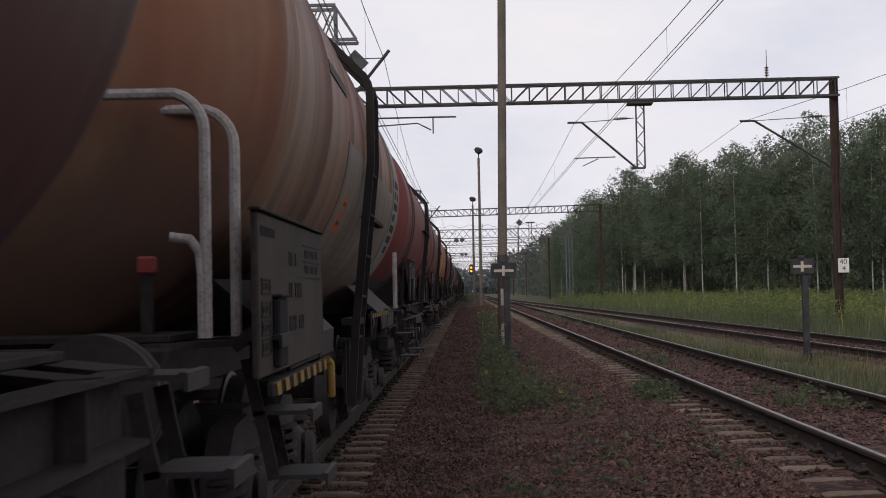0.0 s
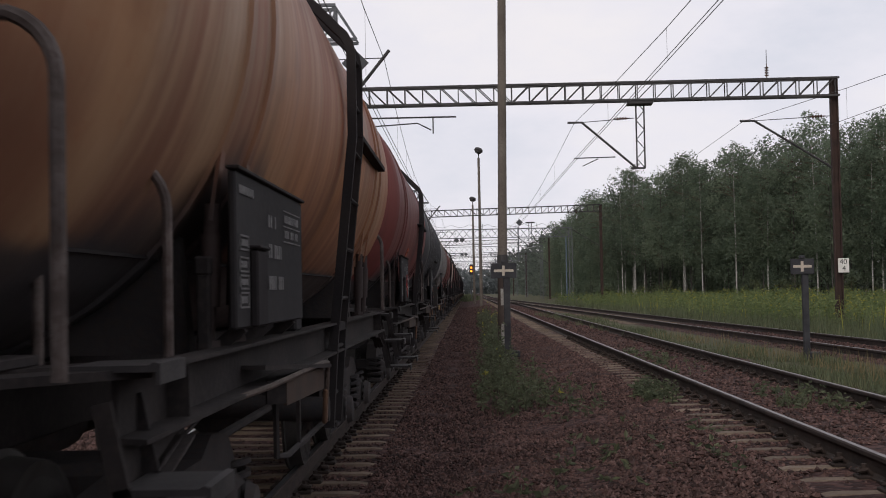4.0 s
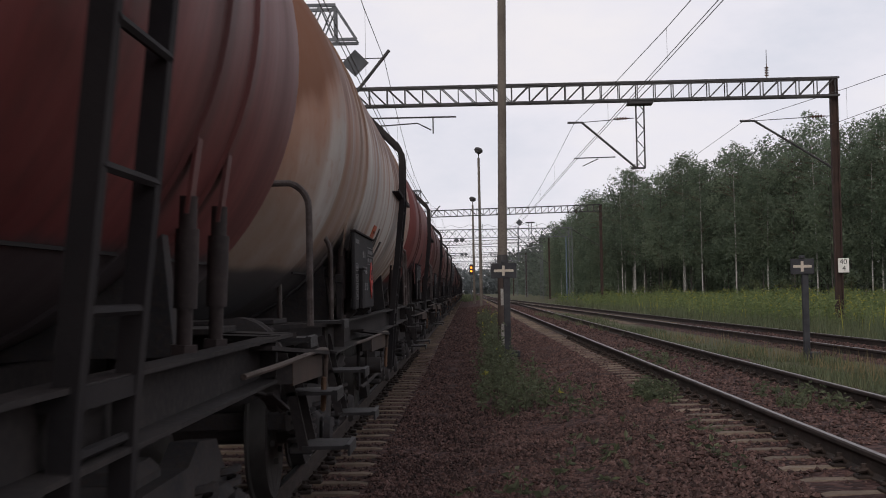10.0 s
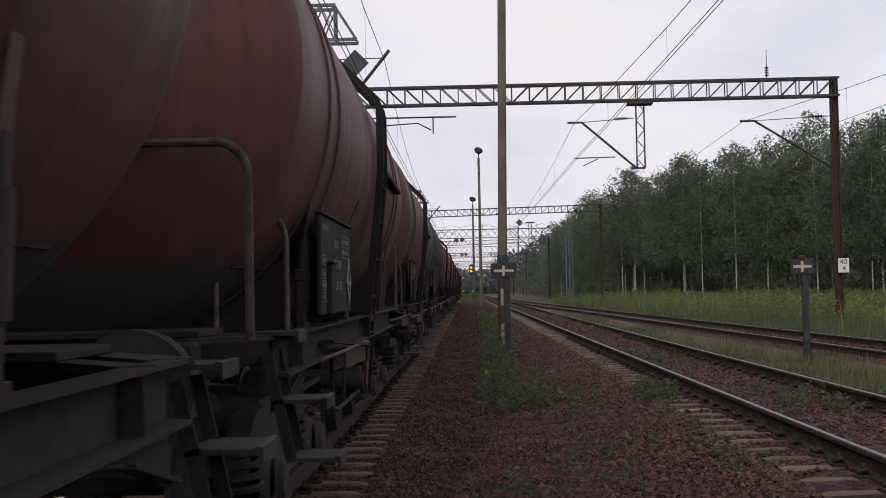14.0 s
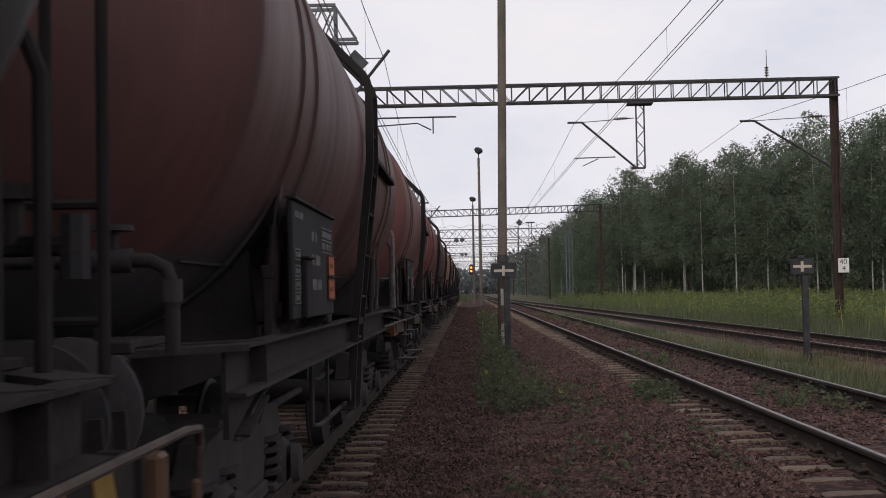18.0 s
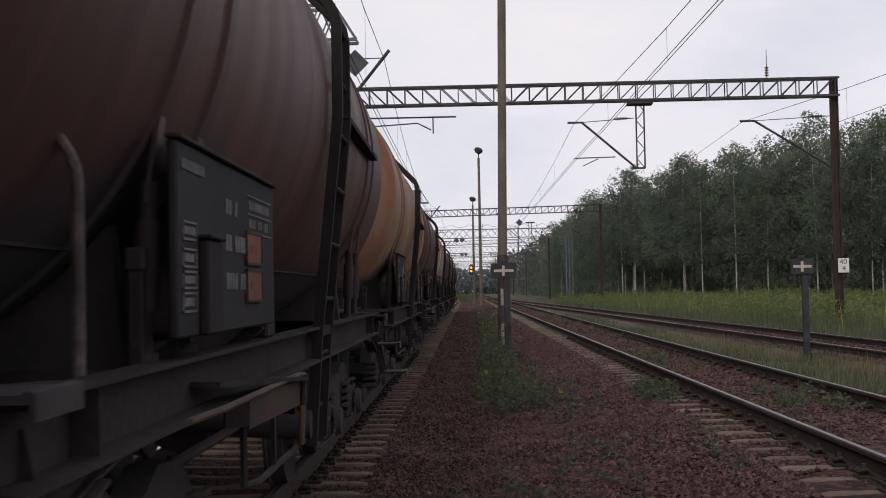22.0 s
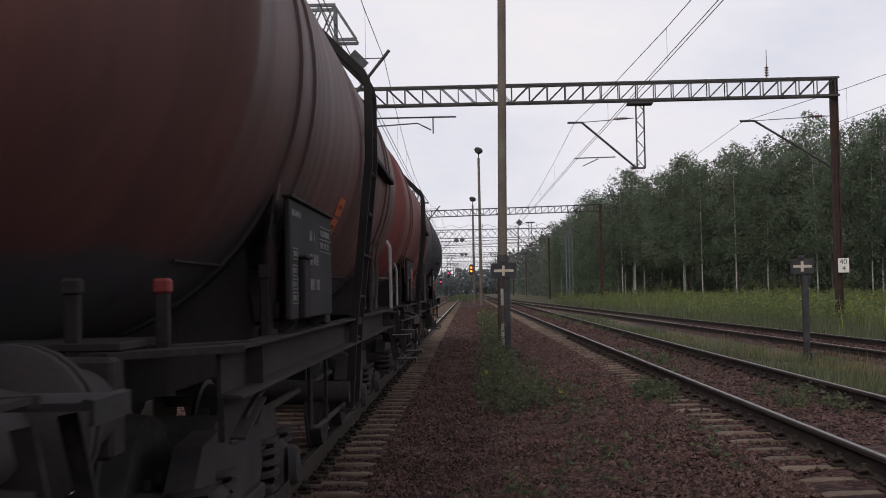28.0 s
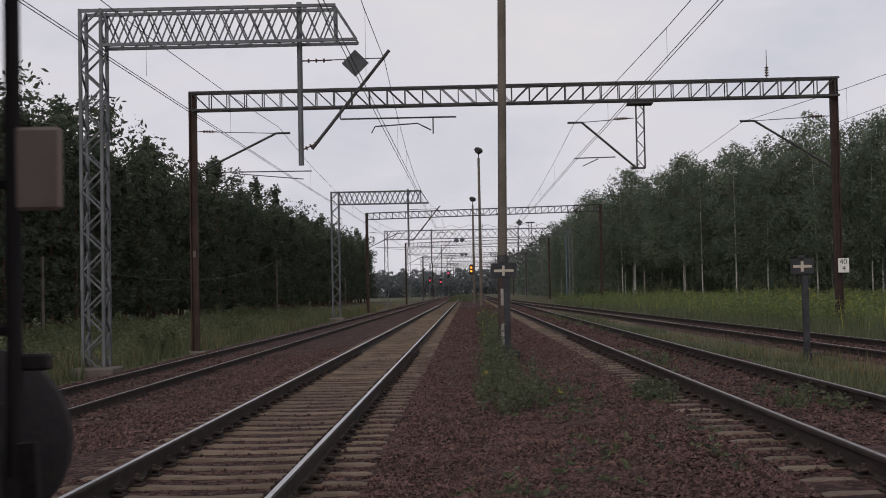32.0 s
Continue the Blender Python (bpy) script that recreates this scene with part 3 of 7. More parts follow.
def ballast_stones():
    rng = np.random.default_rng(5)
    octa = np.array([(1, 0, 0), (-1, 0, 0), (0, 1, 0), (0, -1, 0), (0, 0, 1), (0, 0, -1)], float)
    of = np.array([(0, 2, 4), (2, 1, 4), (1, 3, 4), (3, 0, 4), (2, 0, 5), (1, 2, 5), (3, 1, 5), (0, 3, 5)])

    def lot(x0, x1, y0, y1, n, size):
        yy = y0 * (y1 / y0) ** rng.uniform(0, 1, n) if y0 > 0 else rng.uniform(y0, y1, n)
        return rng.uniform(x0, x1, n), yy, np.full(n, size)

    lots = [lot(-0.85, 2.3, 8.5, 40, 54000, 0.0195), lot(-0.85, 2.2, 36, 130, 15000, 0.036), lot(-0.6, 2.2, 8.5, 24, 900, 0.034), lot(2.9, 5.0, 40, 110, 4000, 0.036), lot(-3.5, -2.95, 8.5, 34, 1800, 0.019), lot(-2.9, -1.45, 8.5, 34, 2200, 0.017), lot(-1.4, -0.85, 8.5, 34, 2000, 0.019), lot(2.3, 2.85, 9, 36, 2400, 0.02), lot(-5.6, -3.5, 14, 40, 7500, 0.025), lot(2.9, 5.0, 11, 44, 8500, 0.023), lot(6.8, 9.8, 18, 45, 4500, 0.03), lot(-9.2, -5.6, 18, 45, 4200, 0.03)]
    x, y, s = [np.concatenate(q) for q in zip(*lots)]
    # hardly a stone lies on the sleepers that show
    on_a = (x > -3.52) & (x < -0.86) & (np.abs((y - 6.2 + 0.3) % 0.6 - 0.3) < 0.11)
    on_b = (x > 2.28) & (x < 2.88) & (np.abs((y - 8.0 + 0.3) % 0.6 - 0.3) < 0.11)
    keep = ~(on_a | on_b) | (rng.uniform(0, 1, len(x)) < 0.06)
    x, y, s = x[keep], y[keep], s[keep]
    s = s * rng.uniform(0.55, 1.5, len(s))
    z = heights(x, y) + s * rng.uniform(0.0, 0.5, len(s))
    v = octa[None] * rng.uniform(0.6, 1.15, (len(s), 6, 3))
    v += rng.uniform(-0.25, 0.25, v.shape)
    a = rng.uniform(0, 6.28, len(s))
    ca, sa = np.cos(a)[:, None], np.sin(a)[:, None]
    v = np.stack([v[..., 0] * ca - v[..., 1] * sa, v[..., 0] * sa + v[..., 1] * ca, v[..., 2] * 0.8], -1)
    v = v * s[:, None, None] + np.stack([x, y, z], 1)[:, None]
    me = bpy.data.meshes.new("ballast_stones")
    n = len(s)
    me.from_pydata(v.reshape(-1, 3), [], (of[None] + 6 * np.arange(n)[:, None, None]).reshape(-1, 3).tolist())
    me.materials.append(M_STONE)
    tagged(new("ballast_stones", me), "loose red brown crushed stone between the tracks", "ballast", kind="stuff")


ballast_stones()


def crown_tris(rng, clumps, per, leaf):
    """Leaves as small bent pairs of triangles round the clump centres (x, y, z, r)."""
    c = np.repeat(clumps, per, 0)
    n = len(c)
    d = rng.normal(size=(n, 3))
    d /= np.linalg.norm(d, axis=1)[:, None]
    p = c[:, :3] + d * (c[:, 3] * rng.uniform(0.3, 1.0, n) ** 0.5)[:, None]
    u = rng.normal(size=(n, 3))
    u[:, 2] *= 0.6
    u /= np.linalg.norm(u, axis=1)[:, None]
    w = np.cross(u, rng.normal(size=(n, 3)))
    w /= np.linalg.norm(w, axis=1)[:, None]
    s = (leaf * rng.uniform(0.6, 1.4, n))[:, None]
    a, b = p - u * s, p + u * s
    m1, m2 = p + w * s * 0.45, p - w * s * 0.45
    return np.concatenate([np.stack([a, m1, b], 1), np.stack([a, b, m2], 1)])


def cloud_mesh(name, tris, mt):
    ob = tri_cloud(name, tris, mt)
    me = ob.data
    bpy.data.objects.remove(ob)
    return me


def tree_kind(seed, kind, pale=True):
    """Trunk with limbs and a crown of leaf clumps; returns meshes."""
    rng = np.random.default_rng(seed)
    g = Geo()
    if kind == "birch":
        h = rng.uniform(14.6, 16.4)
        bend = rng.uniform(-0.4, 0.4, 2)
        pts = [(bend[0] * (t ** 2), bend[1] * (t ** 2), h * t) for t in np.linspace(0, 0.93, 8)]
        g.tube(pts, 0.078, 7, r1=0.02)
        cl = []
        for i in range(20):
            t = rng.uniform(0.28, 0.9)
            a = rng.uniform(0, 6.28)
            reach = 2.1 * math.sqrt(max(0.05, 1 - ((t - 0.62) / 0.42) ** 2))
            r0 = Vector((bend[0] * t * t, bend[1] * t * t, h * t))
            tip = r0 + Vector((math.cos(a) * reach, math.sin(a) * reach, rng.uniform(0.2, 1.0)))
            g.tube([r0, (r0 + tip) / 2 + Vector((0, 0, 0.15)), tip], 0.026, 4, slot=1, r1=0.008)
        for i in range(125):
            u, a = rng.uniform(-1, 1), rng.uniform(0, 6.28)
            rr = math.sqrt(1 - u * u) * rng.uniform(0.55, 1.05)
            wob = 1 + 0.22 * math.sin(3 * a + 5 * u)
            zz = h * (0.645 + 0.36 * u)
            cl.append((bend[0] * 0.5 + math.cos(a) * rr * 2.25 * wob, bend[1] * 0.5 + math.sin(a) * rr * 2.25 * wob, zz, rng.uniform(0.35, 0.75)))
        tris = crown_tris(rng, np.array(cl), 28, 0.12)
        return g.mesh("trunk", [M_BIRCH if pale else M_GREYBARK, M_BARK], True), cloud_mesh("crown", tris, M_LEAF)
    h = rng.uniform(14.0, 18.0)
    g.tube([(0, 0, h * t) for t in np.linspace(0, 0.97, 7)], 0.17, 7, r1=0.03)
    cl = []
    for i in range(40):
        t = rng.uniform(0.10, 0.96)
        a = rng.uniform(0, 6.28)
        reach = (1.02 - t) * 2.9 * rng.uniform(0.6, 1.15) + 0.35
        r0 = Vector((0, 0, h * t))
        tip = r0 + Vector((math.cos(a) * reach, math.sin(a) * reach, rng.uniform(0.0, 0.7)))
        g.tube([r0, tip], 0.035, 4, r1=0.01)
        for q in (0.5, 0.8, 1.0):
            p = r0.lerp(tip, q)
            cl.append((p.x, p.y, p.z, rng.uniform(0.35, 0.65)))
    for i in range(8):
        cl.append((rng.normal() * 0.2, rng.normal() * 0.2, h * rng.uniform(0.92, 1.02), 0.35))
    tris = crown_tris(rng, np.array(cl), 16, 0.22)
    return g.mesh("trunk", [M_BARK], True), cloud_mesh("crown", tris, M_PINE)


BIRCHES = [tree_kind(11 + i, "birch") for i in range(4)]
ASPENS = [tree_kind(21 + i, "birch", False) for i in range(4)]
PINES = [tree_kind(31 + i, "pine") for i in range(4)]


def plant_tree(kind, x, y, s):
    tr, crn = random.choice({"birch": BIRCHES, "aspen": ASPENS, "pine": PINES}[kind])
    t = new(kind + "_tree")
    if kind == "aspen":
        tagged(t, "tall leafy aspen with grey trunk at the forest edge", "tree", "trees of the forest edge")
    elif kind == "birch":
        tagged(t, "tall birch with white trunk at the forest edge", "tree", "trees of the forest edge")
    else:
        tagged(t, "dark green pine with uneven crown", "tree", "trees of the forest edge")
    t.matrix_basis = pose(x, y, height(x, y) - 0.1, 0, 0, random.uniform(0, 360)) @ Matrix.Scale(s, 4)
    part("trunk", tr, None, t)
    part("crown", crn, None, t)
    return t


def edge_right(y):
    pts = [(60, 42), (100, 37), (112, 36), (150, 26), (200, 20), (300, 17), (420, 16)]
    return float(np.interp(y, [p[0] for p in pts], [p[1] for p in pts]))


def leaf_tree(y, row):
    """White birches stand in a few groups; aspens and some pines between them."""
    white = 0.9 if 168 < y < 192 else (0.5 if 108 < y < 122 else 0.14)
    r = random.random()
    return "birch" if r < white else ("aspen" if r < 0.94 or row == 0 else "pine")


for row, (step, off) in enumerate(((2.6, 0.0), (3.2, 3.0), (3.4, 6.5))):
    y = 84.0
    while y < (270 if row < 2 else 200):
        plant_tree(leaf_tree(y, row), edge_right(y) + off + random.uniform(-1.6, 1.6), y + random.uniform(-1.2, 1.2), random.choice((0.8, 0.88, 0.94, 0.97, 1.0, 1.04)) * float(np.interp(y, (95, 125, 150, 200, 270), (1.0, 1.06, 1.09, 1.03, 0.93))))
        y += step * random.uniform(0.4, 1.6)
for row, (step, off) in enumerate(((3.0, 0.0), (3.4, 3.2), (3.6, 6.5))):
    y = 50.0
    while y < 340:
        plant_tree("pine", -26.0 - off + random.uniform(-1.2, 1.2), y + random.uniform(-0.8, 0.8), random.uniform(0.78, 0.98))
        y += step * random.uniform(0.7, 1.3)


def woods_mass():
    """Depth of the woods behind the first trees, the far line that closes the view, and unseen woods against side
    light.
    """
    rng = np.random.default_rng(77)
    cl = []

    def slab(n, y0, y1, xf, depth, h0, h1, r):
        nonlocal cl
        ys = rng.uniform(y0, y1, n)
        for y in ys:
            cl.append((xf(y) + rng.uniform(0, 1) * depth, y, rng.uniform(h0, h1 * rng.uniform(0.75, 1.0)), r * rng.uniform(0.7, 1.3)))

    slab(1900, 75, 300, lambda y: edge_right(y) + 7, 12, 0, 15.4, 1.6)
    slab(800, 250, 600, lambda y: edge_right(y), 14, 0, 16.5, 1.9)
    # two slabs out of view, added to keep low sky light off the train
    slab(500, -120, 84, lambda y: 38.0, 12, 0, 16.0, 2.2)
    slab(500, -120, 50, lambda y: -40.0, 12, 0, 16.0, 2.2)
    slab(1400, 40, 260, lambda y: -44.0, 12, 0, 15.0, 1.7)
    slab(420, 235, 345, lambda y: -44.0, 14, 0, 15.0, 1.9)
    tris = crown_tris(rng, np.array(cl), 20, 0.55)
    cl = []
    slab(700, 82, 125, lambda y: edge_right(y) + 1.5, 6.5, 3.6, 14.4, 1.0)
    slab(700, 120, 180, lambda y: edge_right(y) + 1.5, 6.5, 3.6, 15.6, 1.0)
    slab(800, 175, 270, lambda y: edge_right(y) + 1.5, 6.5, 3.6, 14.2, 1.0)
    slab(1250, 82, 167, lambda y: edge_right(y) - 2.0, 3.4, 4.2, 12.6, 1.05)
    slab(160, 167, 193, lambda y: edge_right(y) - 2.0, 3.4, 7.5, 12.6, 1.05)
    slab(1150, 193, 270, lambda y: edge_right(y) - 2.0, 3.4, 4.2, 12.6, 1.05)
    slab(520, 82, 148, lambda y: edge_right(y) - 1.2, 3.0, 1.6, 6.0, 0.8)
    slab(420, 182, 270, lambda y: edge_right(y) - 1.2, 3.0, 1.6, 6.0, 0.8)
    slab(900, 82, 270, lambda y: edge_right(y) + 1.2, 4.5, 0.2, 4.2, 0.8)
    slab(650, 188, 270, lambda y: edge_right(y) - 1.4, 3.0, 0.3, 5.5, 0.9)
    near_leaf = crown_tris(rng, np.array(cl), 54, 0.12)
    cl = []
    slab(4600, 48, 342, lambda y: -32.5, 8.5, 0.6, 15.6, 1.0)
    near_pine = crown_tris(rng, np.array(cl), 30, 0.22)
    tri_cloud("forest_foliage", near_leaf, M_LEAF, label="close birch foliage between the trunks", category="foliage")
    tri_cloud("forest_foliage", near_pine, M_PINE, label="close dark pine foliage between the trunks", category="foliage")
    cl = []
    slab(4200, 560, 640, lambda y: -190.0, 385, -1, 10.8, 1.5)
    tri_cloud("distant_woods", crown_tris(rng, np.array(cl), 24, 0.8), M_HAZYWOODS, label="distant woods closing the line", category="woods")
    tri_cloud("far_woods", tris, M_WOODS, label="dense dark mixed woods closing the view, and added unseen beside the camera", category="woods")


woods_mass()


def meadow():
    rng = np.random.default_rng(9)
    tris, idx = [], []

    def patch(n, x0, x1, y0, y1, h0, h1, w, lean, k, clump=0.0, xs=None):
        x = rng.uniform(x0, x1, n)
        y = y0 * (y1 / y0) ** rng.uniform(0, 1, n)
        if xs is not None:
            x = x + np.array([xs(v) for v in y])
        if clump:
            keep = np.array([noise.noise((float(a) * clump, float(b) * clump * 0.5, k)) for a, b in zip(x, y)]) > -0.05
            x, y = x[keep], y[keep]
        lump = np.array([0.92 + 0.5 * noise.noise((float(a) * 0.45, float(b) * 0.25, 7.0)) for a, b in zip(x, y)])
        t = blades(rng, x, y, rng.uniform(h0, h1, len(x)) * lump, w, lean)
        tris.append(t)
        idx.append(np.full(len(t), k))

    sidex = side_track_x
    patch(42000, 2.6, 27, 22, 135, 0.3, 0.85, 0.035, 0.5, 0, xs=sidex)
    patch(9000, 3.2, 27, 24, 135, 0.7, 1.15, 0.032, 0.45, 1, 0.22, xs=sidex)
    patch(1500, 3.6, 27, 26, 135, 0.9, 1.2, 0.05, 0.3, 2, 0.3, xs=sidex)
    patch(9000, 1.9, 5.0, 20, 120, 0.15, 0.6, 0.03, 0.5, 0, xs=sidex)
    patch(14000, -3.4, -1.5, 14, 70, 0.08, 0.3, 0.02, 0.6, 0, 0.8, xs=sidex)
    patch(1500, -2.6, -1.4, 17, 40, 0.15, 0.4, 0.015, 0.5, 3, 0.5, xs=sidex)
    patch(46000, -27, -9.6, 24, 140, 0.3, 0.85, 0.035, 0.6, 4)
    patch(9000, -25, -10.5, 24, 120, 0.4, 0.95, 0.04, 0.5, 0, 0.25)
    patch(16000, -24, -9.8, 30, 200, 0.4, 0.95, 0.035, 0.5, 3, 0.2)
    patch(2600, -3.0, 2.0, 200, 420, 0.3, 1.0, 0.15, 0.4, 0)
    tri_cloud("meadow_grass", np.concatenate(tris), [M_GRASS, M_WEED, M_FLOWER, M_DRYGRASS, M_BUSH], np.concatenate(idx), "tall meadow grass with yellow goldenrod beside the tracks", "grass")


meadow()


def leafy_clumps():
    """Rounded clumps of goldenrod and nettles standing in the grass."""
    rng = np.random.default_rng(21)
    for name, mt, label, n, x0, x1, y0, y1, follow in (("goldenrod", M_WEED, "clumps of yellow green goldenrod in the meadow", 7500, 4.0, 27.0, 26.0, 150.0, True), ("nettles", M_BUSH, "grey green nettles and tall weeds by the far track", 2300, -25.0, -10.3, 26.0, 150.0, False)):
        y = y0 * (y1 / y0) ** rng.uniform(0, 1, n)
        x = rng.uniform(x0, x1, n) + (np.array([side_track_x(v) for v in y]) if follow else 0.0)
        keep = np.array([noise.noise((float(a) * 0.2, float(b) * 0.12, 4.0)) for a, b in zip(x, y)]) > -0.15
        x, y = x[keep], y[keep]
        r = rng.uniform(0.25, 0.5, len(x))
        lump = np.array([1.0 + 0.6 * noise.noise((float(a) * 0.3, float(b) * 0.16, 11.0)) for a, b in zip(x, y)])
        z = heights(x, y) + rng.uniform(0.25, 0.95 if follow else 0.78, len(x)) * lump
        c = np.stack([x, y, z, r], 1)
        tris = crown_tris(rng, c, 22, 0.07)
        idx = np.zeros(len(tris), int)
        top = c[rng.uniform(0, 1, len(c)) < (0.28 if follow else 0.2)].copy()
        top[:, 2] += top[:, 3] * 0.7
        top[:, 3] *= 0.5
        fl = crown_tris(rng, top, 7, 0.05 if follow else 0.03)
        tri_cloud(name, np.concatenate([tris, fl]), [mt, M_FLOWER if follow else M_PALEFLOWER], np.concatenate([idx, np.ones(len(fl), int)]), label, "weeds")


leafy_clumps()


def weed_clump(name, spots, label, seed):
    """Leafy weeds: stalks with small leaves and a few yellow heads."""
    rng = np.random.default_rng(seed)
    tris, idx = [], []
    for x0, y0, rx, ry, n, h0, h1, fl in spots:
        for k in range(n):
            a, r = rng.uniform(0, 6.28), rng.uniform(0, 1) ** 0.6
            x, y = x0 + math.cos(a) * r * rx, y0 + math.sin(a) * r * ry
            h = rng.uniform(h0, h1) * (1.1 - 0.5 * r)
            z = height(x, y)
            lx, ly = rng.normal(0, 0.12 * h, 2)
            stem = np.array([[(x - 0.006, y, z), (x + 0.006, y, z), (x + lx, y + ly, z + h)]])
            tris.append(stem)
            idx.append([0])
            m = int(5 + h * 16)
            t = rng.uniform(0.12, 1.0, m)
            base = np.stack([x + lx * t, y + ly * t, z + h * t], 1)
            d = rng.normal(size=(m, 3)) * (0.8, 0.8, 0.5)
            d /= np.linalg.norm(d, axis=1)[:, None]
            L = rng.uniform(0.05, 0.13, m)[:, None] * (1.2 - 0.5 * t[:, None])
            w = np.cross(d, rng.normal(size=(m, 3)))
            w /= np.linalg.norm(w, axis=1)[:, None]
            tip = base + d * L
            midp = base + d * L * 0.5
            tris.append(np.stack([base, midp + w * L * 0.22, tip], 1))
            tris.append(np.stack([base, tip, midp - w * L * 0.22], 1))
            idx.append(np.where(rng.uniform(size=2 * m) < 0.25, 1, 0))
            if rng.uniform() < fl * 0.4:
                c = np.array([x + lx, y + ly, z + h])
                v = c + rng.normal(size=(8, 3, 3)) * 0.022
                tris.append(v)
                idx.append([2] * 8)
    tri_cloud(name, np.concatenate(tris), [M_BALLASTWEED, M_GRASS, M_FLOWER], np.concatenate(idx), label, "weeds")


def bushes():
    kinds = []
    for k in range(4):
        rng = np.random.default_rng(60 + k)
        g = Geo()
        cl = []
        for i in range(7):
            a, r = rng.uniform(0, 6.28), rng.uniform(0.2, 0.9)
            tip = (math.cos(a) * r, math.sin(a) * r, rng.uniform(0.7, 1.7))
            g.tube([(0, 0, 0), (tip[0] * 0.4, tip[1] * 0.4, tip[2] * 0.5), tip], 0.02, 5, r1=0.006)
            for f in (0.35, 0.6, 0.85, 1.05):
                cl.append((tip[0] * f, tip[1] * f, tip[2] * f, rng.uniform(0.2, 0.42)))
        kinds.append((g.mesh("stem", [M_BARK]), cloud_mesh("foliage", crown_tris(rng, np.array(cl), 26, 0.075), M_BUSH)))
    spots = [(random.uniform(-23.5, -12.0), random.uniform(34, 120)) for i in range(46)] + [(random.uniform(-12.5, -10.8), random.uniform(30, 75)) for i in range(16)] + [(edge_right(y) - random.uniform(0.5, 4), y) for y in (90, 97, 104, 113, 121, 128, 140, 150, 163, 171, 185)]
    for x, y in spots:
        st, fo = random.choice(kinds)
        b = tagged(new("bush"), "grey green leafy bush in the trackside grass", "bush", "trackside bushes")
        b.matrix_basis = pose(x, y, height(x, y) - 0.05, 0, 0, random.uniform(0, 360)) @ Matrix.Scale(random.uniform(0.45, 0.9) if x < 0 else random.uniform(0.7, 1.4), 4)
        part("stem", st, None, b)
        part("foliage", fo, None, b)


bushes()
weed_clump("weed_patch", [(0.62, 19.6, 0.55, 3.2, 130, 0.25, 0.85, 0.04), (0.55, 27.0, 0.42, 4.5, 120, 0.3, 0.95, 0.06), (0.75, 38.0, 0.4, 8.0, 120, 0.3, 0.9, 0.3), (0.9, 62.0, 0.5, 18.0, 140, 0.4, 1.0, 0.4), (1.25, 17.5, 0.5, 2.5, 40, 0.1, 0.35, 0.1)], "green weeds growing in the ballast round the pole", 3)
weed_clump("weed_patch", [(2.3, 16.4, 0.25, 1.1, 60, 0.12, 0.35, 0.0), (3.9, 15.2, 0.55, 1.6, 60, 0.08, 0.24, 0.0), (4.9, 14.0, 0.3, 2.0, 40, 0.1, 0.3, 0.0), (1.6, 12.0, 1.0, 2.4, 40, 0.03, 0.1, 0.0), (0.6, 11.0, 0.8, 1.5, 25, 0.03, 0.09, 0.0), (3.4, 24.0, 0.5, 4.0, 60, 0.08, 0.2, 0.0)], "low green weeds between the sleepers", 4)


# ---------------------------------------------------------------- overhead line
def web(g, a0, a1, b0, b1, n, t, flip=False, verticals=True, cross=False):
    """Lacing between two chords, from a0-a1 to b0-b1, in n panels."""
    a0, a1, b0, b1 = Vector(a0), Vector(a1), Vector(b0), Vector(b1)
    for i in range(n):
        p, q = i / n, (i + 1) / n
        if verticals:
            g.bar(a0.lerp(a1, p), b0.lerp(b1, p), t)
        up = (i % 2 == 0) if cross else flip
        if up:
            g.bar(b0.lerp(b1, p), a0.lerp(a1, q), t)
        else:
            g.bar(a0.lerp(a1, p), b0.lerp(b1, q), t)


def laced(parent, name, mt, near, *args):
    """Lacing as single bars on the near masts, joined on the far ones."""
    if not near:
        g = Geo()
        web(g, *args)
        tagged(part(name, g, mt, parent), kind="stuff")
        return
    g = Geo()
    web(g, *args)
    for k in range(0, len(g.v), 8):
        one = Geo()
        one.add(g.v[k:k + 8], [tuple(i - k for i in f) for f in g.f[k // 8 * 6:k // 8 * 6 + 6]])
        part(name, one, mt, parent)


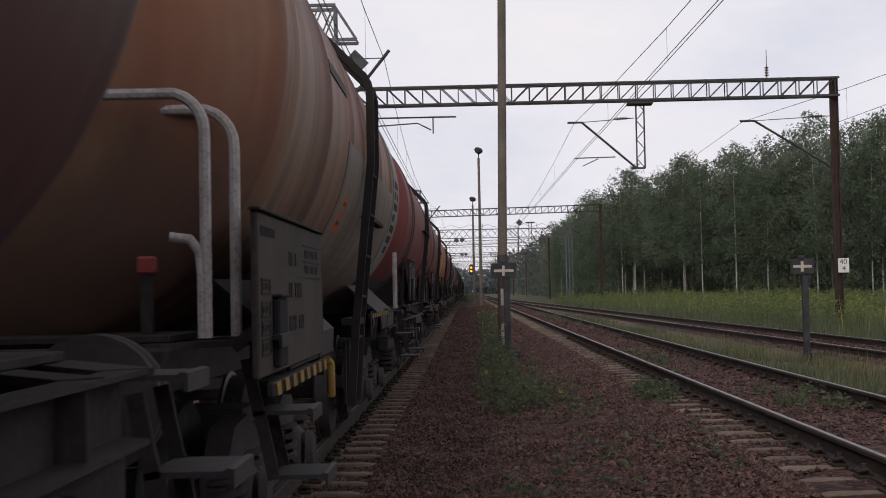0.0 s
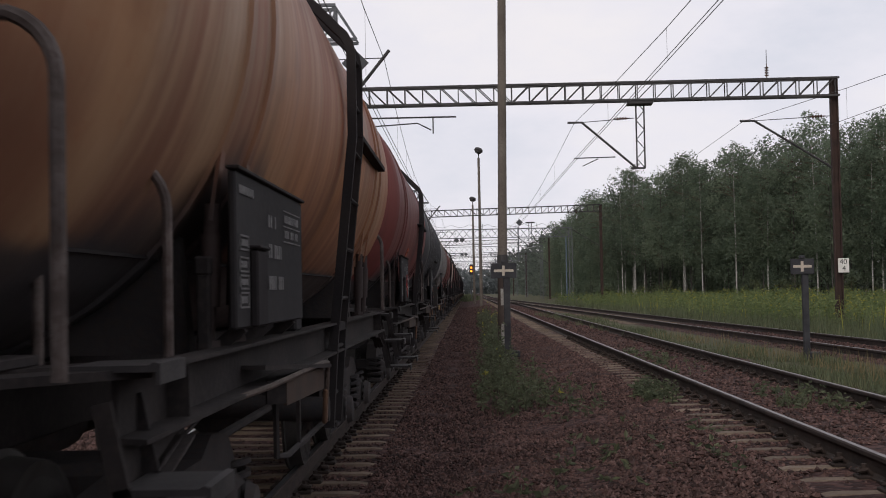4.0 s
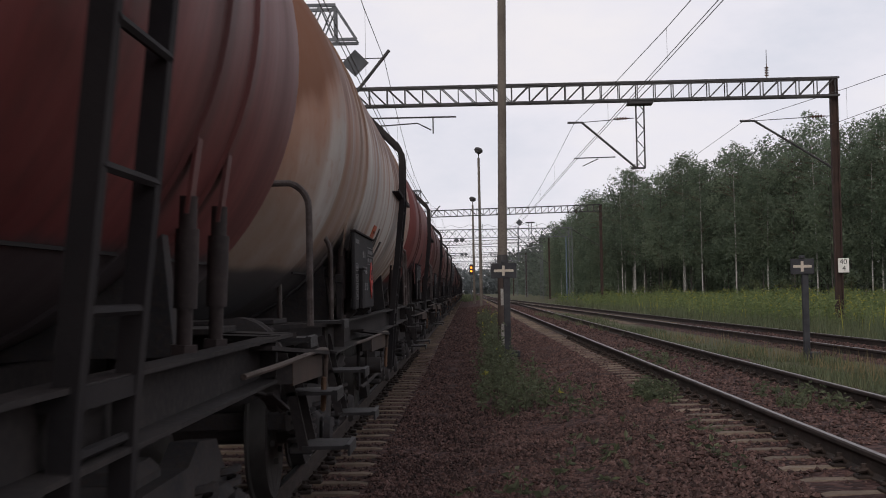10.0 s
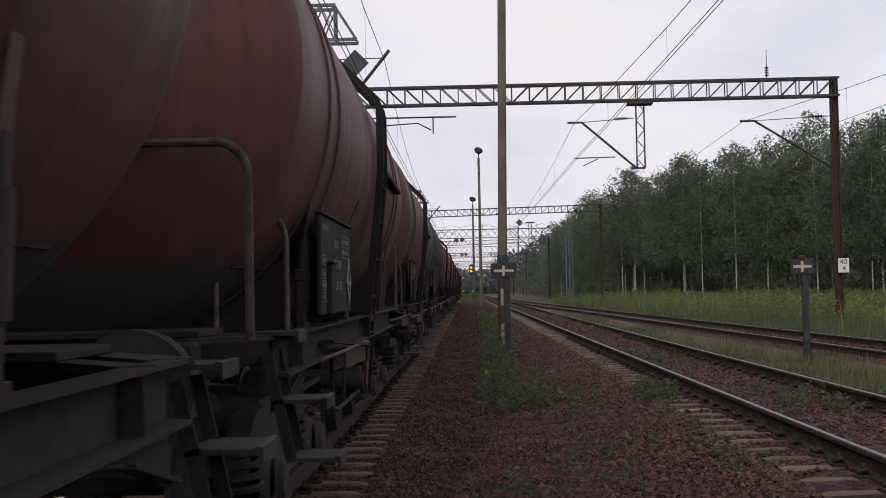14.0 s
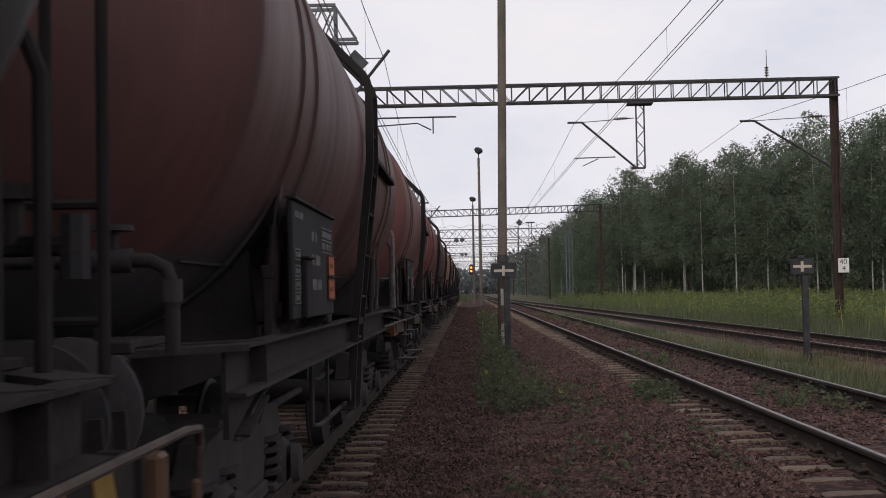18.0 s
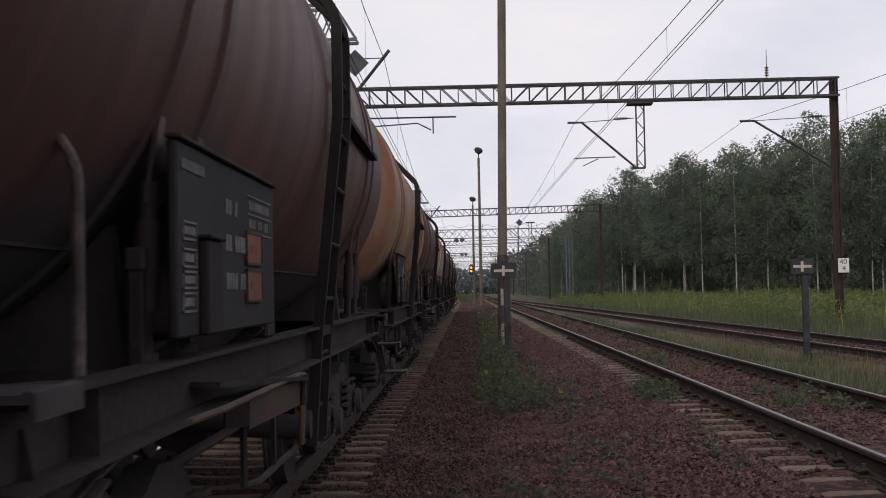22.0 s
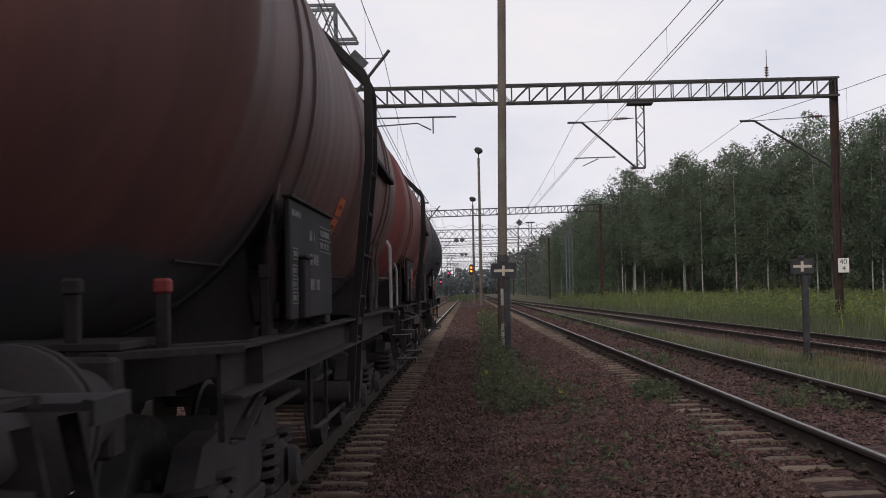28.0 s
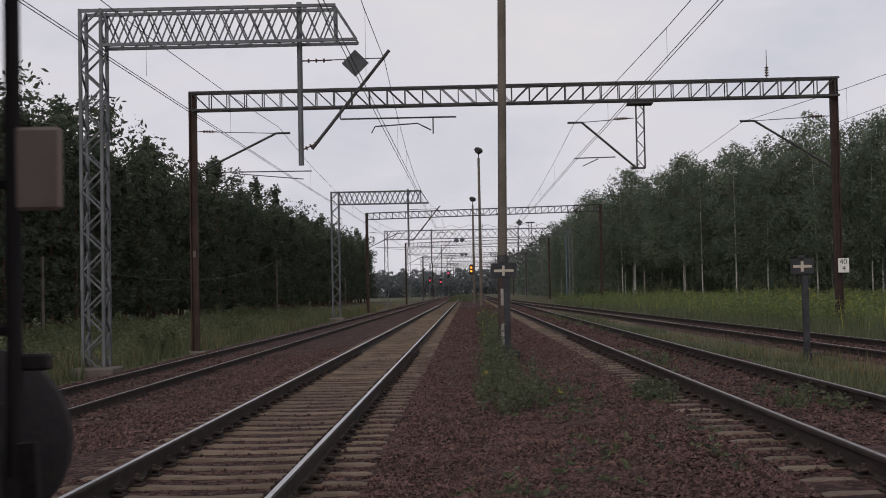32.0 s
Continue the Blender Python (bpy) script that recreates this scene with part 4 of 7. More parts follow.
def portal(y, xl, xr, zb, zt, gl, gr, near):
    """A gantry over all tracks: two posts and a laced box beam."""
    p = new("catenary_gantry")
    tagged(p, "dark steel catenary gantry spanning all tracks", "catenary gantry", "catenary gantries")
    for x, gz, zz in ((xl, gl, zb[0]), (xr, gr, zb[1])):
        g = Geo()
        for sx in (-1, 1):
            g.box((x + sx * 0.11, y, (gz - 0.3 + zz + 0.66) / 2), (0.05, 0.2, zz + 0.66 - gz + 0.3), 0.006)
        g.box((x, y, (gz - 0.3 + zz + 0.62) / 2), (0.2, 0.02, zz + 0.62 - gz + 0.3))
        part("post", g, M_RUSTMAST, p, "rust brown steel post")
        if near and x < 0:
            part("tag", Geo().box((x + 0.02, y - 0.115, 2.9), (0.1, 0.01, 0.22)), M_POLE, p, "pale painted tag")
        part("footing", Geo().box((x, y, gz - 0.1), (0.7, 0.7, 0.4), 0.03), M_POLE, p)
    zl, zr = zb
    n = int((xr - xl) / 0.62 / 2) * 2
    for dy in (-0.22, 0.22):
        for dz in (0.0, 0.62):
            part("chord", Geo().bar((xl - 0.1, y + dy, zl + dz), (xr + 0.15, y + dy, zr + dz), 0.07), M_STEEL, p)
        half = 0.5
        xm = xl + (xr - xl) * half
        zm = zl + (zr - zl) * half
        if near:
            for i in range(n + 1):
                f = i / n
                x, z = xl + (xr - xl) * f, zl + (zr - zl) * f
                part("lattice_bar", Geo().bar((x, y + dy, z), (x, y + dy, z + 0.62), 0.034), M_STEEL, p)
                if i < n:
                    x2, z2 = xl + (xr - xl) * (i + 1) / n, zl + (zr - zl) * (i + 1) / n
                    a, b = ((x, z + 0.62), (x2, z)) if x < 1.5 else ((x, z), (x2, z2 + 0.62))
                    part("lattice_bar", Geo().bar((a[0], y + dy, a[1]), (b[0], y + dy, b[1]), 0.032), M_STEEL, p)
        else:
            g = Geo()
            web(g, (xl, y + dy, zl + 0.62), (xm, y + dy, zm + 0.62), (xl, y + dy, zl), (xm, y + dy, zm), n // 2, 0.045)
            web(g, (xm, y + dy, zm + 0.62), (xr, y + dy, zr + 0.62), (xm, y + dy, zm), (xr, y + dy, zr), n // 2, 0.045, True)
            tagged(part("lattice", g, M_STEEL, p), kind="stuff")
    g = Geo()
    for dz in (0.0, 0.62):
        web(g, (xl, y - 0.22, zl + dz), (xr, y - 0.22, zr + dz), (xl, y + 0.22, zl + dz), (xr, y + 0.22, zr + dz), n // 2, 0.035, False, True, True)
    tagged(part("lattice", g, M_STEEL, p), kind="stuff")
    return p


def insulator(g, p0, p1, n=4, r=0.055):
    p0, p1 = Vector(p0), Vector(p1)
    g.tube([p0, p1], 0.018, 6)
    for i in range(n):
        c = p0.lerp(p1, 0.25 + 0.5 * i / max(n - 1, 1))
        d = (p1 - p0).normalized() * 0.02
        g.tube([c - d, c, c + d], r, 8)


def bracket(y, xroot, xtip, zlow, ztop, name="catenary_bracket", steady=None, parent=None):
    """A cantilever arm: inclined tube, tie with insulator, steady arm."""
    b = parent if parent else tagged(new(name), "dark steel catenary bracket with insulators", "catenary bracket", "catenary brackets")
    sgn = 1 if xtip > xroot else -1
    part("arm", Geo().tube([(xroot, y, zlow), (xroot + sgn * 0.12, y, zlow + 0.1), (xtip - sgn * 0.5, y, ztop), (xtip, y, ztop)], 0.04, 8), M_STEEL, b, smooth=True)
    part("tie", Geo().tube([(xtip - sgn * 0.45, y, ztop), (xroot, y, ztop + 0.12)], 0.014, 5), M_STEEL, b)
    g = Geo()
    insulator(g, (xroot + sgn * 0.15, y, ztop + 0.12), (xroot + sgn * 0.75, y, ztop + 0.1))
    part("insulator", g, M_INSULATOR, b)
    if steady:
        xs, zs = steady
        part("steady_arm", Geo().tube([(xroot + sgn * 0.7, y, zs), (xs, y, zs - 0.02)], 0.02, 6).tube([(xs + sgn * -0.3, y, zs - 0.3), (xroot + sgn * 1.3, y, zs - 0.05)], 0.016, 6), M_STEEL, b)
    return b


def add_portal(y, near):
    p = portal(y, -9.6, 13.0, (7.98, 8.02) if y < 60 else (8.5, 8.9), 0, height(-9.6, y), height(13.0, y), near)
    part("hanger", web_hanger(6.2, y, 5.62, 7.98), M_STEEL, p)
    bracket(y, 6.0, 3.65, 5.66, 7.27, steady=(3.85, 6.03), parent=p)
    bracket(y, 12.85, 9.7, 5.5, 7.2, parent=p)
    bracket(y, -9.5, -6.15, 5.7, 7.12, steady=(-5.4, 5.78), parent=p)
    g = Geo()
    insulator(g, (10.68, y, 8.66), (10.68, y, 9.2), 4, 0.07)
    part("insulator", g, M_INSULATOR, p)
    part("lightning_rod", Geo().tube([(10.68, y, 9.2), (10.68, y, 9.7)], 0.012, 5), M_STEEL, p)
    return p


def web_hanger(x, y, z0, z1):
    g = Geo()
    for sx in (-0.14, 0.14):
        g.bar((x + sx, y, z0), (x + sx, y, z1), 0.05)
    web(g, (x - 0.14, y, z0), (x - 0.14, y, z1), (x + 0.14, y, z0), (x + 0.14, y, z1), 7, 0.03, False, False, True)
    g.box((x, y, z1 - 0.08), (0.9, 0.5, 0.12), 0.03)
    g.box((x - 0.1, y, z0), (0.5, 0.1, 0.06))
    return g


for i, yy in enumerate((45.7, 125.6, 205.0, 285.0, 365.0)):
    add_portal(yy, i == 0)


def half_gantry(y, near):
    """Lattice mast with a laced arm reaching over two tracks."""
    p = tagged(new("cantilever_gantry"), "grey lattice steel mast with cantilever catenary arm", "catenary mast", "cantilever gantries")
    x0, zt, gz = -9.6, 8.9, height(-9.6, y) - 0.1
    legs = [(-9.88, y - 0.28), (-9.34, y - 0.28), (-9.88, y + 0.28), (-9.34, y + 0.28)]
    for lx, ly in legs:
        part("mast_leg", Geo().bar((lx, ly, gz), (lx, ly, zt), 0.085, b=0.008), M_MAST, p)
    for a, b in ((0, 1), (2, 3), (0, 2), (1, 3)):
        laced(p, "mast_lacing", M_MAST, near, (*legs[a], gz + 0.2), (*legs[a], zt), (*legs[b], gz + 0.2), (*legs[b], zt), 18, 0.045, False, False, True)
    part("footing", Geo().box((x0, y, gz + 0.1), (1.1, 1.1, 0.5), 0.04), M_POLE, p)
    for dy in (-0.28, 0.28):
        part("arm_chord", Geo().bar((-9.9, y + dy, 8.85), (-3.25, y + dy, 8.85), 0.08), M_MAST, p)
        part("arm_chord", Geo().bar((-9.3, y + dy, 7.95), (-2.72, y + dy, 7.95), 0.08), M_MAST, p)
        laced(p, "arm_lacing", M_MAST, near, (-9.3, y + dy, 8.85), (-3.3, y + dy, 8.85), (-9.3, y + dy, 7.95), (-3.3, y + dy, 7.95), 16, 0.036, False, False, True)
        laced(p, "arm_lacing", M_MAST, near, (-9.3, y + dy, 7.95), (-3.3, y + dy, 7.95), (-9.3, y + dy, 8.85), (-3.3, y + dy, 8.85), 16, 0.036, False, False, True)
        g = Geo()
        g.bar((-3.28, y + dy, 8.85), (-3.28, y + dy, 7.95), 0.05)
        g.bar((-3.28, y + dy, 8.85), (-2.72, y + dy, 7.95), 0.05)
        part("arm_end", g, M_MAST, p)
    part("drop_tube", Geo().tube([(-4.23, y, 9.0), (-4.23, y, 4.75)], 0.07, 10), M_MAST, p, smooth=True)
    part("arm", Geo().tube([(-3.95, y, 5.17), (-1.9, y, 7.7)], 0.045, 8), M_STEEL, p, smooth=True)
    g = Geo()
    insulator(g, (-4.2, y, 5.15), (-3.75, y, 5.35), 3)
    insulator(g, (-4.2, y, 7.47), (-3.4, y, 7.47), 3)
    part("insulator", g, M_INSULATOR, p)
    part("tie", Geo().tube([(-4.2, y, 7.47), (-2.0, y, 7.5)], 0.014, 5), M_STEEL, p)
    part("steady_arm", Geo().tube([(-3.2, y, 5.93), (-0.2, y, 5.93)], 0.022, 6).tube([(-2.4, y, 5.55), (-2.3, y, 5.72), (-1.2, y, 5.78), (-0.85, y, 5.6)], 0.018, 6).tube([(-0.8, y, 5.93), (-0.8, y, 5.5)], 0.018, 6).tube([(-3.2, y, 5.93), (-3.2, y, 6.2)], 0.018, 6), M_STEEL, p)
    if near:
        s = tagged(new("diamond_sign"), "grey diamond shaped sign board on the gantry", "sign", "diamond signs")
        part("board", Geo().box((0, 0, 0), (0.5, 0.03, 0.5), 0.008, pose(0, 0, 0, 0, 45, 0)), M_DARKBOARD, s, m=pose(-2.78, y - 0.12, 7.36))
    return p


for i, yy in enumerate((33.5, 95.4)):
    half_gantry(yy, i == 0)


def diamond_board(x, y, z, w=0.5):
    s = tagged(new("diamond_sign"), "dark diamond shaped sign board hung on a gantry", "sign", "diamond signs")
    part("board", Geo().box((0, 0, 0), (w, 0.03, w), 0.008, pose(0, 0, 0, 0, 45, 0)), M_DARKBOARD, s, m=pose(x, y, z))
    return s


def cross_laced_gantry(y, xr):
    """A long beam laced in crosses on lattice masts, with drop tubes and arms over the tracks."""
    p = tagged(new("lattice_gantry"), "grey steel gantry with a cross-laced beam over all tracks", "catenary gantry", "lattice gantries")
    for x in (-9.75, xr):
        gz = height(x, y) - 0.1
        for dx in (-0.2, 0.2):
            part("mast_leg", Geo().bar((x + dx, y, gz), (x + dx, y, 8.9), 0.09), M_MAST, p)
        laced(p, "mast_lacing", M_MAST, False, (x - 0.2, y, gz + 0.2), (x - 0.2, y, 8.8), (x + 0.2, y, gz + 0.2), (x + 0.2, y, 8.8), 14, 0.045, False, False, True)
    for dy in (-0.28, 0.28):
        for z in (7.8, 8.85):
            part("arm_chord", Geo().bar((-9.9, y + dy, z), (xr + 0.15, y + dy, z), 0.08), M_MAST, p)
        for flip in (0, 1):
            za, zb = (8.85, 7.8) if flip else (7.8, 8.85)
            laced(p, "arm_lacing", M_MAST, False, (-9.9, y + dy, za), (xr, y + dy, za), (-9.9, y + dy, zb), (xr, y + dy, zb), 26, 0.04, False, False, True)
    for x, d in ((-4.23, 1), (6.3, -1)):
        part("drop_tube", Geo().tube([(x, y, 9.0), (x, y, 4.75)], 0.08, 8), M_MAST, p, smooth=True)
        part("arm", Geo().tube([(x + d * 0.3, y, 5.17), (x + d * 2.4, y, 7.6)], 0.05, 6), M_STEEL, p, smooth=True)
        part("tie", Geo().tube([(x, y, 7.45), (x + d * 2.3, y, 7.5)], 0.02, 5), M_STEEL, p)
        part("steady_arm", Geo().tube([(x + d * 1.0, y, 5.93), (x + d * 3.6, y, 5.93)], 0.025, 5), M_STEEL, p)
    for k in range(5):
        part("earth_post", Geo().tube([(2.0 + 2.2 * k, y, 8.85), (2.0 + 2.2 * k, y, 9.5)], 0.03, 5), M_STEEL, p)
    part("feeder", Geo().tube([(-4 + 0.55 * j, y, 9.45 - 0.35 * math.sin(math.pi * (j % 4) / 4)) for j in range(int((xr + 4) / 0.55))], 0.02, 4), M_WIRE, p)
    return p


for yy, xr in ((157.5, 12.6), (219.5, 12.6), (281.5, 12.8), (343.0, 13.0), (405.0, 13.0)):
    cross_laced_gantry(yy, xr)
for x, y, z in ((5.06, 123.0, 7.8), (-1.2, 157.2, 7.56), (-0.5, 157.2, 7.6), (-0.75, 219.2, 7.6), (-0.1, 219.2, 7.6)):
    diamond_board(x, y, z, 0.48)


def wire_run(name, x_of, stations, z_contact, z_top, label, double=True):
    """Contact wires and the messenger wire with droppers between supports."""
    w = tagged(new(name), label, "overhead wire", "overhead wires")
    cz = Geo()
    for dx in ((-0.04, 0.04) if double else (0.0,)):
        pts = []
        for y in stations:
            pts.append((x_of(y) + dx, y, z_contact))
        cz.tube(pts, 0.008, 5)
    part("contact_wire", cz, M_WIRE, w)
    mg = Geo()
    pts = []
    for ya, yb in zip(stations, stations[1:]):
        for k in range(8):
            f = k / 8
            y = ya + (yb - ya) * f
            sag = 4 * f * (1 - f) * 0.9
            pts.append((x_of(y), y, z_top - sag))
            if k:
                part("dropper", Geo().tube([(x_of(y), y, z_top - sag), (x_of(y), y, z_contact)], 0.004, 4), M_WIRE, w)
    pts.append((x_of(stations[-1]), stations[-1], z_top))
    mg.tube(pts, 0.0085, 5)
    part("messenger_wire", mg, M_WIRE, w)
    return w


def zigzag(xc, a):
    return lambda y: xc + a * math.cos(y * math.pi / 62.0)


wire_run("overhead_wire", zigzag(-2.0, 0.25), (-28.5, 33.5, 95.4, 157.5, 219.5, 330, 420), 5.62, 7.45, "overhead contact wires above the train's track")
wire_run("overhead_wire", zigzag(-6.4, 0.25), (-34, 45.7, 125.6, 205, 285, 420), 5.84, 7.35, "overhead contact wires above the far track")
wire_run("overhead_wire", lambda y: float(np.interp(y, (-34, 20, 45.7, 125.6, 205, 285, 420), (4.6, 4.12, 3.88, 3.5, 3.9, 3.5, 3.9))), (-34, 45.7, 125.6, 205, 285, 420), 5.95, 7.25, "overhead contact wires above the nearer main track")
wire_run("overhead_wire", lambda y: 13.2 - 0.075 * y if y < 45.7 else 9.8 - 0.028 * (y - 45.7), (-34, 45.7, 125.6, 205), 5.95, 7.18, "overhead wires above the side track", False)


# ---------------------------------------------------------------- poles and signs
def lamp_pole(x, y, h, r, gz, lamp=True):
    p = tagged(new("lamp_pole"), "slender grey pole with a round lamp head", "lamp pole", "lamp poles")
    part("pole", Geo().tube([(x, y, gz - 0.3), (x, y, h * 0.5), (x, y, h)], r, 10, r1=r * 0.7), M_POLE, p, smooth=True)
    if lamp:
        g = Geo()
        g.turned([(0.02, -0.3), (0.28, -0.24), (0.45, 0.0), (0.38, 0.2), (0.1, 0.26)], 14, pose(x, y, h + 0.75, 75, 20, 0))
        g.tube([(x, y, h), (x, y, h + 0.7)], 0.05, 8)
        part("lamp_head", g, M_STEEL, p, smooth=True)
    return p


lamp_pole(1.38, 129.0, 14.6, 0.17, -0.2)
lamp_pole(0.9, 165.0, 12.3, 0.17, -0.2)


def big_pole():
    p = tagged(new("concrete_pole"), "tall weathered concrete pole between the tracks", "pole")
    x, y = 0.91, 33.0
    part("pole", Geo().tube([(x - 0.005, y, 2.0), (x + 0.03, y, 4.0), (x + 0.19, y, 13.5)], 0.123, 14, r1=0.10), M_POLE, p, smooth=True)
    part("pole_foot", Geo().tube([(x - 0.04, y, -0.6), (x - 0.005, y, 2.06)], 0.127, 14), M_OLDPOLE, p, "dark stained lower end", smooth=True)
    part("collar", Geo().tube([(x, y, 2.05), (x, y, 2.32)], 0.14, 14), M_STEEL, p)
    for z, h in ((1.25, 0.42), (0.3, 0.55)):
        part("plate", Geo().box((x, y - 0.135, z), (0.14, 0.012, h), 0.003), M_PLATE, p, "worn white painted plate")
    part("bracket", Geo().box((x - 0.06, y - 0.16, 0.02), (0.22, 0.05, 0.03)), M_WHITE, p)


big_pole()


def cross_sign(x, y, gz, zc, w, h, post_w):
    s = tagged(new("cross_sign"), "black board with a white cross on a dark steel post", "railway sign", "cross signs")
    part("post", Geo().box((x + 0.06, y, (gz - 0.3 + zc) / 2), (post_w, post_w * 0.7, zc - gz + 0.3), 0.01), M_BLACK, s)
    part("board", Geo().box((x, y - 0.06, zc), (w, 0.03, h), 0.006), M_BLACK, s)
    part("cross", Geo().box((x, y - 0.08, zc), (w * 0.78, 0.008, h * 0.17)).box((x - 0.01 * w, y - 0.0805, zc), (h * 0.17, 0.009, h * 0.68)), M_CROSS, s, "off-white painted cross")
    part("cap", Geo().box((x, y - 0.05, zc + h / 2 + 0.035), (w * 0.22, 0.1, 0.06), 0.01), M_BLACK, s)
    part("foot", Geo().box((x + 0.2, y, gz + 0.05), (0.24, 0.16, 0.14), 0.02), M_BLACK, s)
    return s


cross_sign(0.79, 28.0, 0.0, 1.84, 0.54, 0.32, 0.14)
cross_sign(6.3, 24.6, 0.03, 1.76, 0.44, 0.29, 0.12)


def text_mesh(body, size, mt, name="numeral"):
    cu = bpy.data.curves.new(name, "FONT")
    cu.body, cu.size, cu.align_x, cu.align_y, cu.extrude = body, size, "CENTER", "CENTER", 0.002
    ob = new(name, cu)
    dg = bpy.context.evaluated_depsgraph_get()
    me = bpy.data.meshes.new_from_object(ob.evaluated_get(dg))
    bpy.data.objects.remove(ob)
    me.materials.clear()
    me.materials.append(mt)
    return me


km = tagged(new("distance_plate"), "white kilometre plate with black numbers on the gantry post", "railway sign")
part("plate", Geo().box((13.12, 45.5, 2.06), (0.38, 0.02, 0.5), 0.004), M_WHITE, km)
part("numeral", text_mesh("40", 0.26, M_LETTER), None, km, m=pose(13.11, 45.486, 2.18, 90, 0, 0))
part("numeral", text_mesh("4", 0.26, M_LETTER), None, km, m=pose(13.13, 45.486, 1.95, 90, 0, 0))


def signal(x, y, z, lights, gz=-0.3):
    s = tagged(new("light_signal"), "railway light signal with lit lamps on a slim mast", "signal", "light signals")
    part("mast", Geo().tube([(x, y, gz), (x, y, z)], 0.08, 8), M_MAST, s)
    part("head", Geo().box((x, y, z), (0.6, 0.25, 1.7), 0.08), M_BLACK, s)
    for dz, mt in lights:
        part("lamp", Geo().turned([(0.04, -0.02), (0.15, -0.01), (0.17, 0.05)], 12, pose(x, y - 0.16, z + dz)), mt, s)
    return s


AMBER = glow("amber_lamp", (1.0, 0.26, 0.02), 3.0)
RED = glow("red_lamp", (1.0, 0.05, 0.12), 2.5)
signal(0.72, 215.0, 4.95, ((0.3, AMBER), (-0.3, AMBER)))
signal(-4.3, 300.0, 5.3, ((0.3, RED),))
signal(-8.6, 300.0, 4.0, ((0.0, RED),))
signal(-6.5, 320.0, 3.8, ((0.0, RED),))
for x, y, h, c in ((15.7, 204.9, 9.6, 1), (19.8, 323.5, 9.9, 0), (20.1, 289.2, 9.9, 0), (26.9, 528.0, 9.9, 0)):
    p = tagged(new("utility_pole"), "blue painted steel pole by the side track" if c else "brown wooden line pole by the side track", "pole", "line poles")
    part("post", Geo().tube([(x, y, -0.6), (x, y, h)], 0.12, 8, r1=0.09), M_BLUEPOLE if c else M_BARK, p, smooth=True)
POSTS = ((-23.0, 70.0, 3.7), (-22.0, 150.0, 5.4), (-21.6, 230.0, 4.2))
for x, y, zt in POSTS:
    p = tagged(new("utility_pole"), "grey concrete post at the wood's edge", "pole", "utility poles")
    part("post", Geo().tube([(x, y, -1.3), (x, y, zt)], 0.11, 8, r1=0.09), M_POLE, p, smooth=True)
cable = tagged(new("cable"), "thin dark cable sagging between the posts", "cable")
for (xa, ya, za), (xb, yb, zb) in zip(POSTS, POSTS[1:]):
    part("span", Geo().tube([(xa + (xb - xa) * k / 12, ya + (yb - ya) * k / 12, za - 0.15 + (zb - za) * k / 12 - 1.6 * 4 * (k / 12) * (1 - k / 12)) for k in range(13)], 0.025, 5), M_WIRE, cable)

# ---------------------------------------------------------------- tank wagons
M_FRAME = surf("grimy_frame_steel", (0.024, 0.0215, 0.0225), (0.040, 0.0345, 0.034), 1.5, 0.8, 0.0, 0.3, 30, c3=(0.075, 0.060, 0.054), amount=0.35, gloss=0.15)
M_BOGIE = surf("brake_dust_iron", (0.046, 0.045, 0.048), (0.070, 0.064, 0.064), 3.0, 0.9, 0.0, 0.4, 35, c3=(0.0840, 0.0616, 0.0504), amount=0.4, gloss=0.08)
M_WHEEL = surf("wheel_steel", (0.044, 0.040, 0.040), (0.075, 0.066, 0.062), 3.0, 0.75, 0.1, 0.2, 40)
M_TREAD = surf("rolled_tread", (0.045, 0.042, 0.04), (0.08, 0.075, 0.072), 6.0, 0.5, 0.3, 0.05, 60)
M_LADDER = surf("black_ladder_paint", (0.026, 0.024, 0.026), (0.042, 0.037, 0.037), 2.0, 0.8, 0.0, 0.2, 40, gloss=0.08)
M_HAND = surf("worn_handrail", (0.055, 0.042, 0.038), (0.14, 0.115, 0.108), 9.0, 0.65, 0.0, 0.2, 60, c3=(0.05, 0.03, 0.025), amount=0.6, per_object=0.3)
M_HANDWHITE = surf("white_handrail", (0.34, 0.31, 0.30), (0.46, 0.43, 0.42), 7.0, 0.55, 0.0, 0.2, 60, c3=(0.12, 0.09, 0.08), amount=0.5)
M_WORNWHITE = surf("flaking_white_handrail", (0.10, 0.075, 0.068), (0.24, 0.21, 0.20), 14.0, 0.65, 0.0, 0.3, 60, c3=(0.06, 0.035, 0.03), amount=0.6)
M_STEP = surf("galvanised_step", (0.030, 0.028, 0.029), (0.06, 0.055, 0.056), 4.0, 0.65, 0.2, 0.4, 60)
M_PANEL = surf("panel_grey", (0.030, 0.029, 0.031), (0.043, 0.041, 0.043), 1.6, 0.75, 0.0, 0.15, 40, c3=(0.06, 0.052, 0.048), amount=0.3, gloss=0.08)
M_MARK = surf("faded_white_marking", (0.12, 0.117, 0.12), (0.22, 0.215, 0.215), 7.0, 0.7, 0, 0.0, 50, c3=(0.05, 0.047, 0.047), amount=0.6)
M_OLDWHITE = surf("old_white_paint", (0.20, 0.195, 0.20), (0.29, 0.285, 0.29), 3.0, 0.7, 0, 0.05, 40, c3=(0.14, 0.12, 0.11), amount=0.5)
M_MARK2 = surf("dark_old_lettering", (0.03, 0.026, 0.025), (0.06, 0.05, 0.045), 5.0, 0.7, 0, 0.0, 40)
M_ORANGE = surf("orange_placard", (0.42, 0.080, 0.028), (0.50, 0.115, 0.042), 4.0, 0.5, 0, 0.05, 50, c3=(0.3, 0.08, 0.03), amount=0.4)
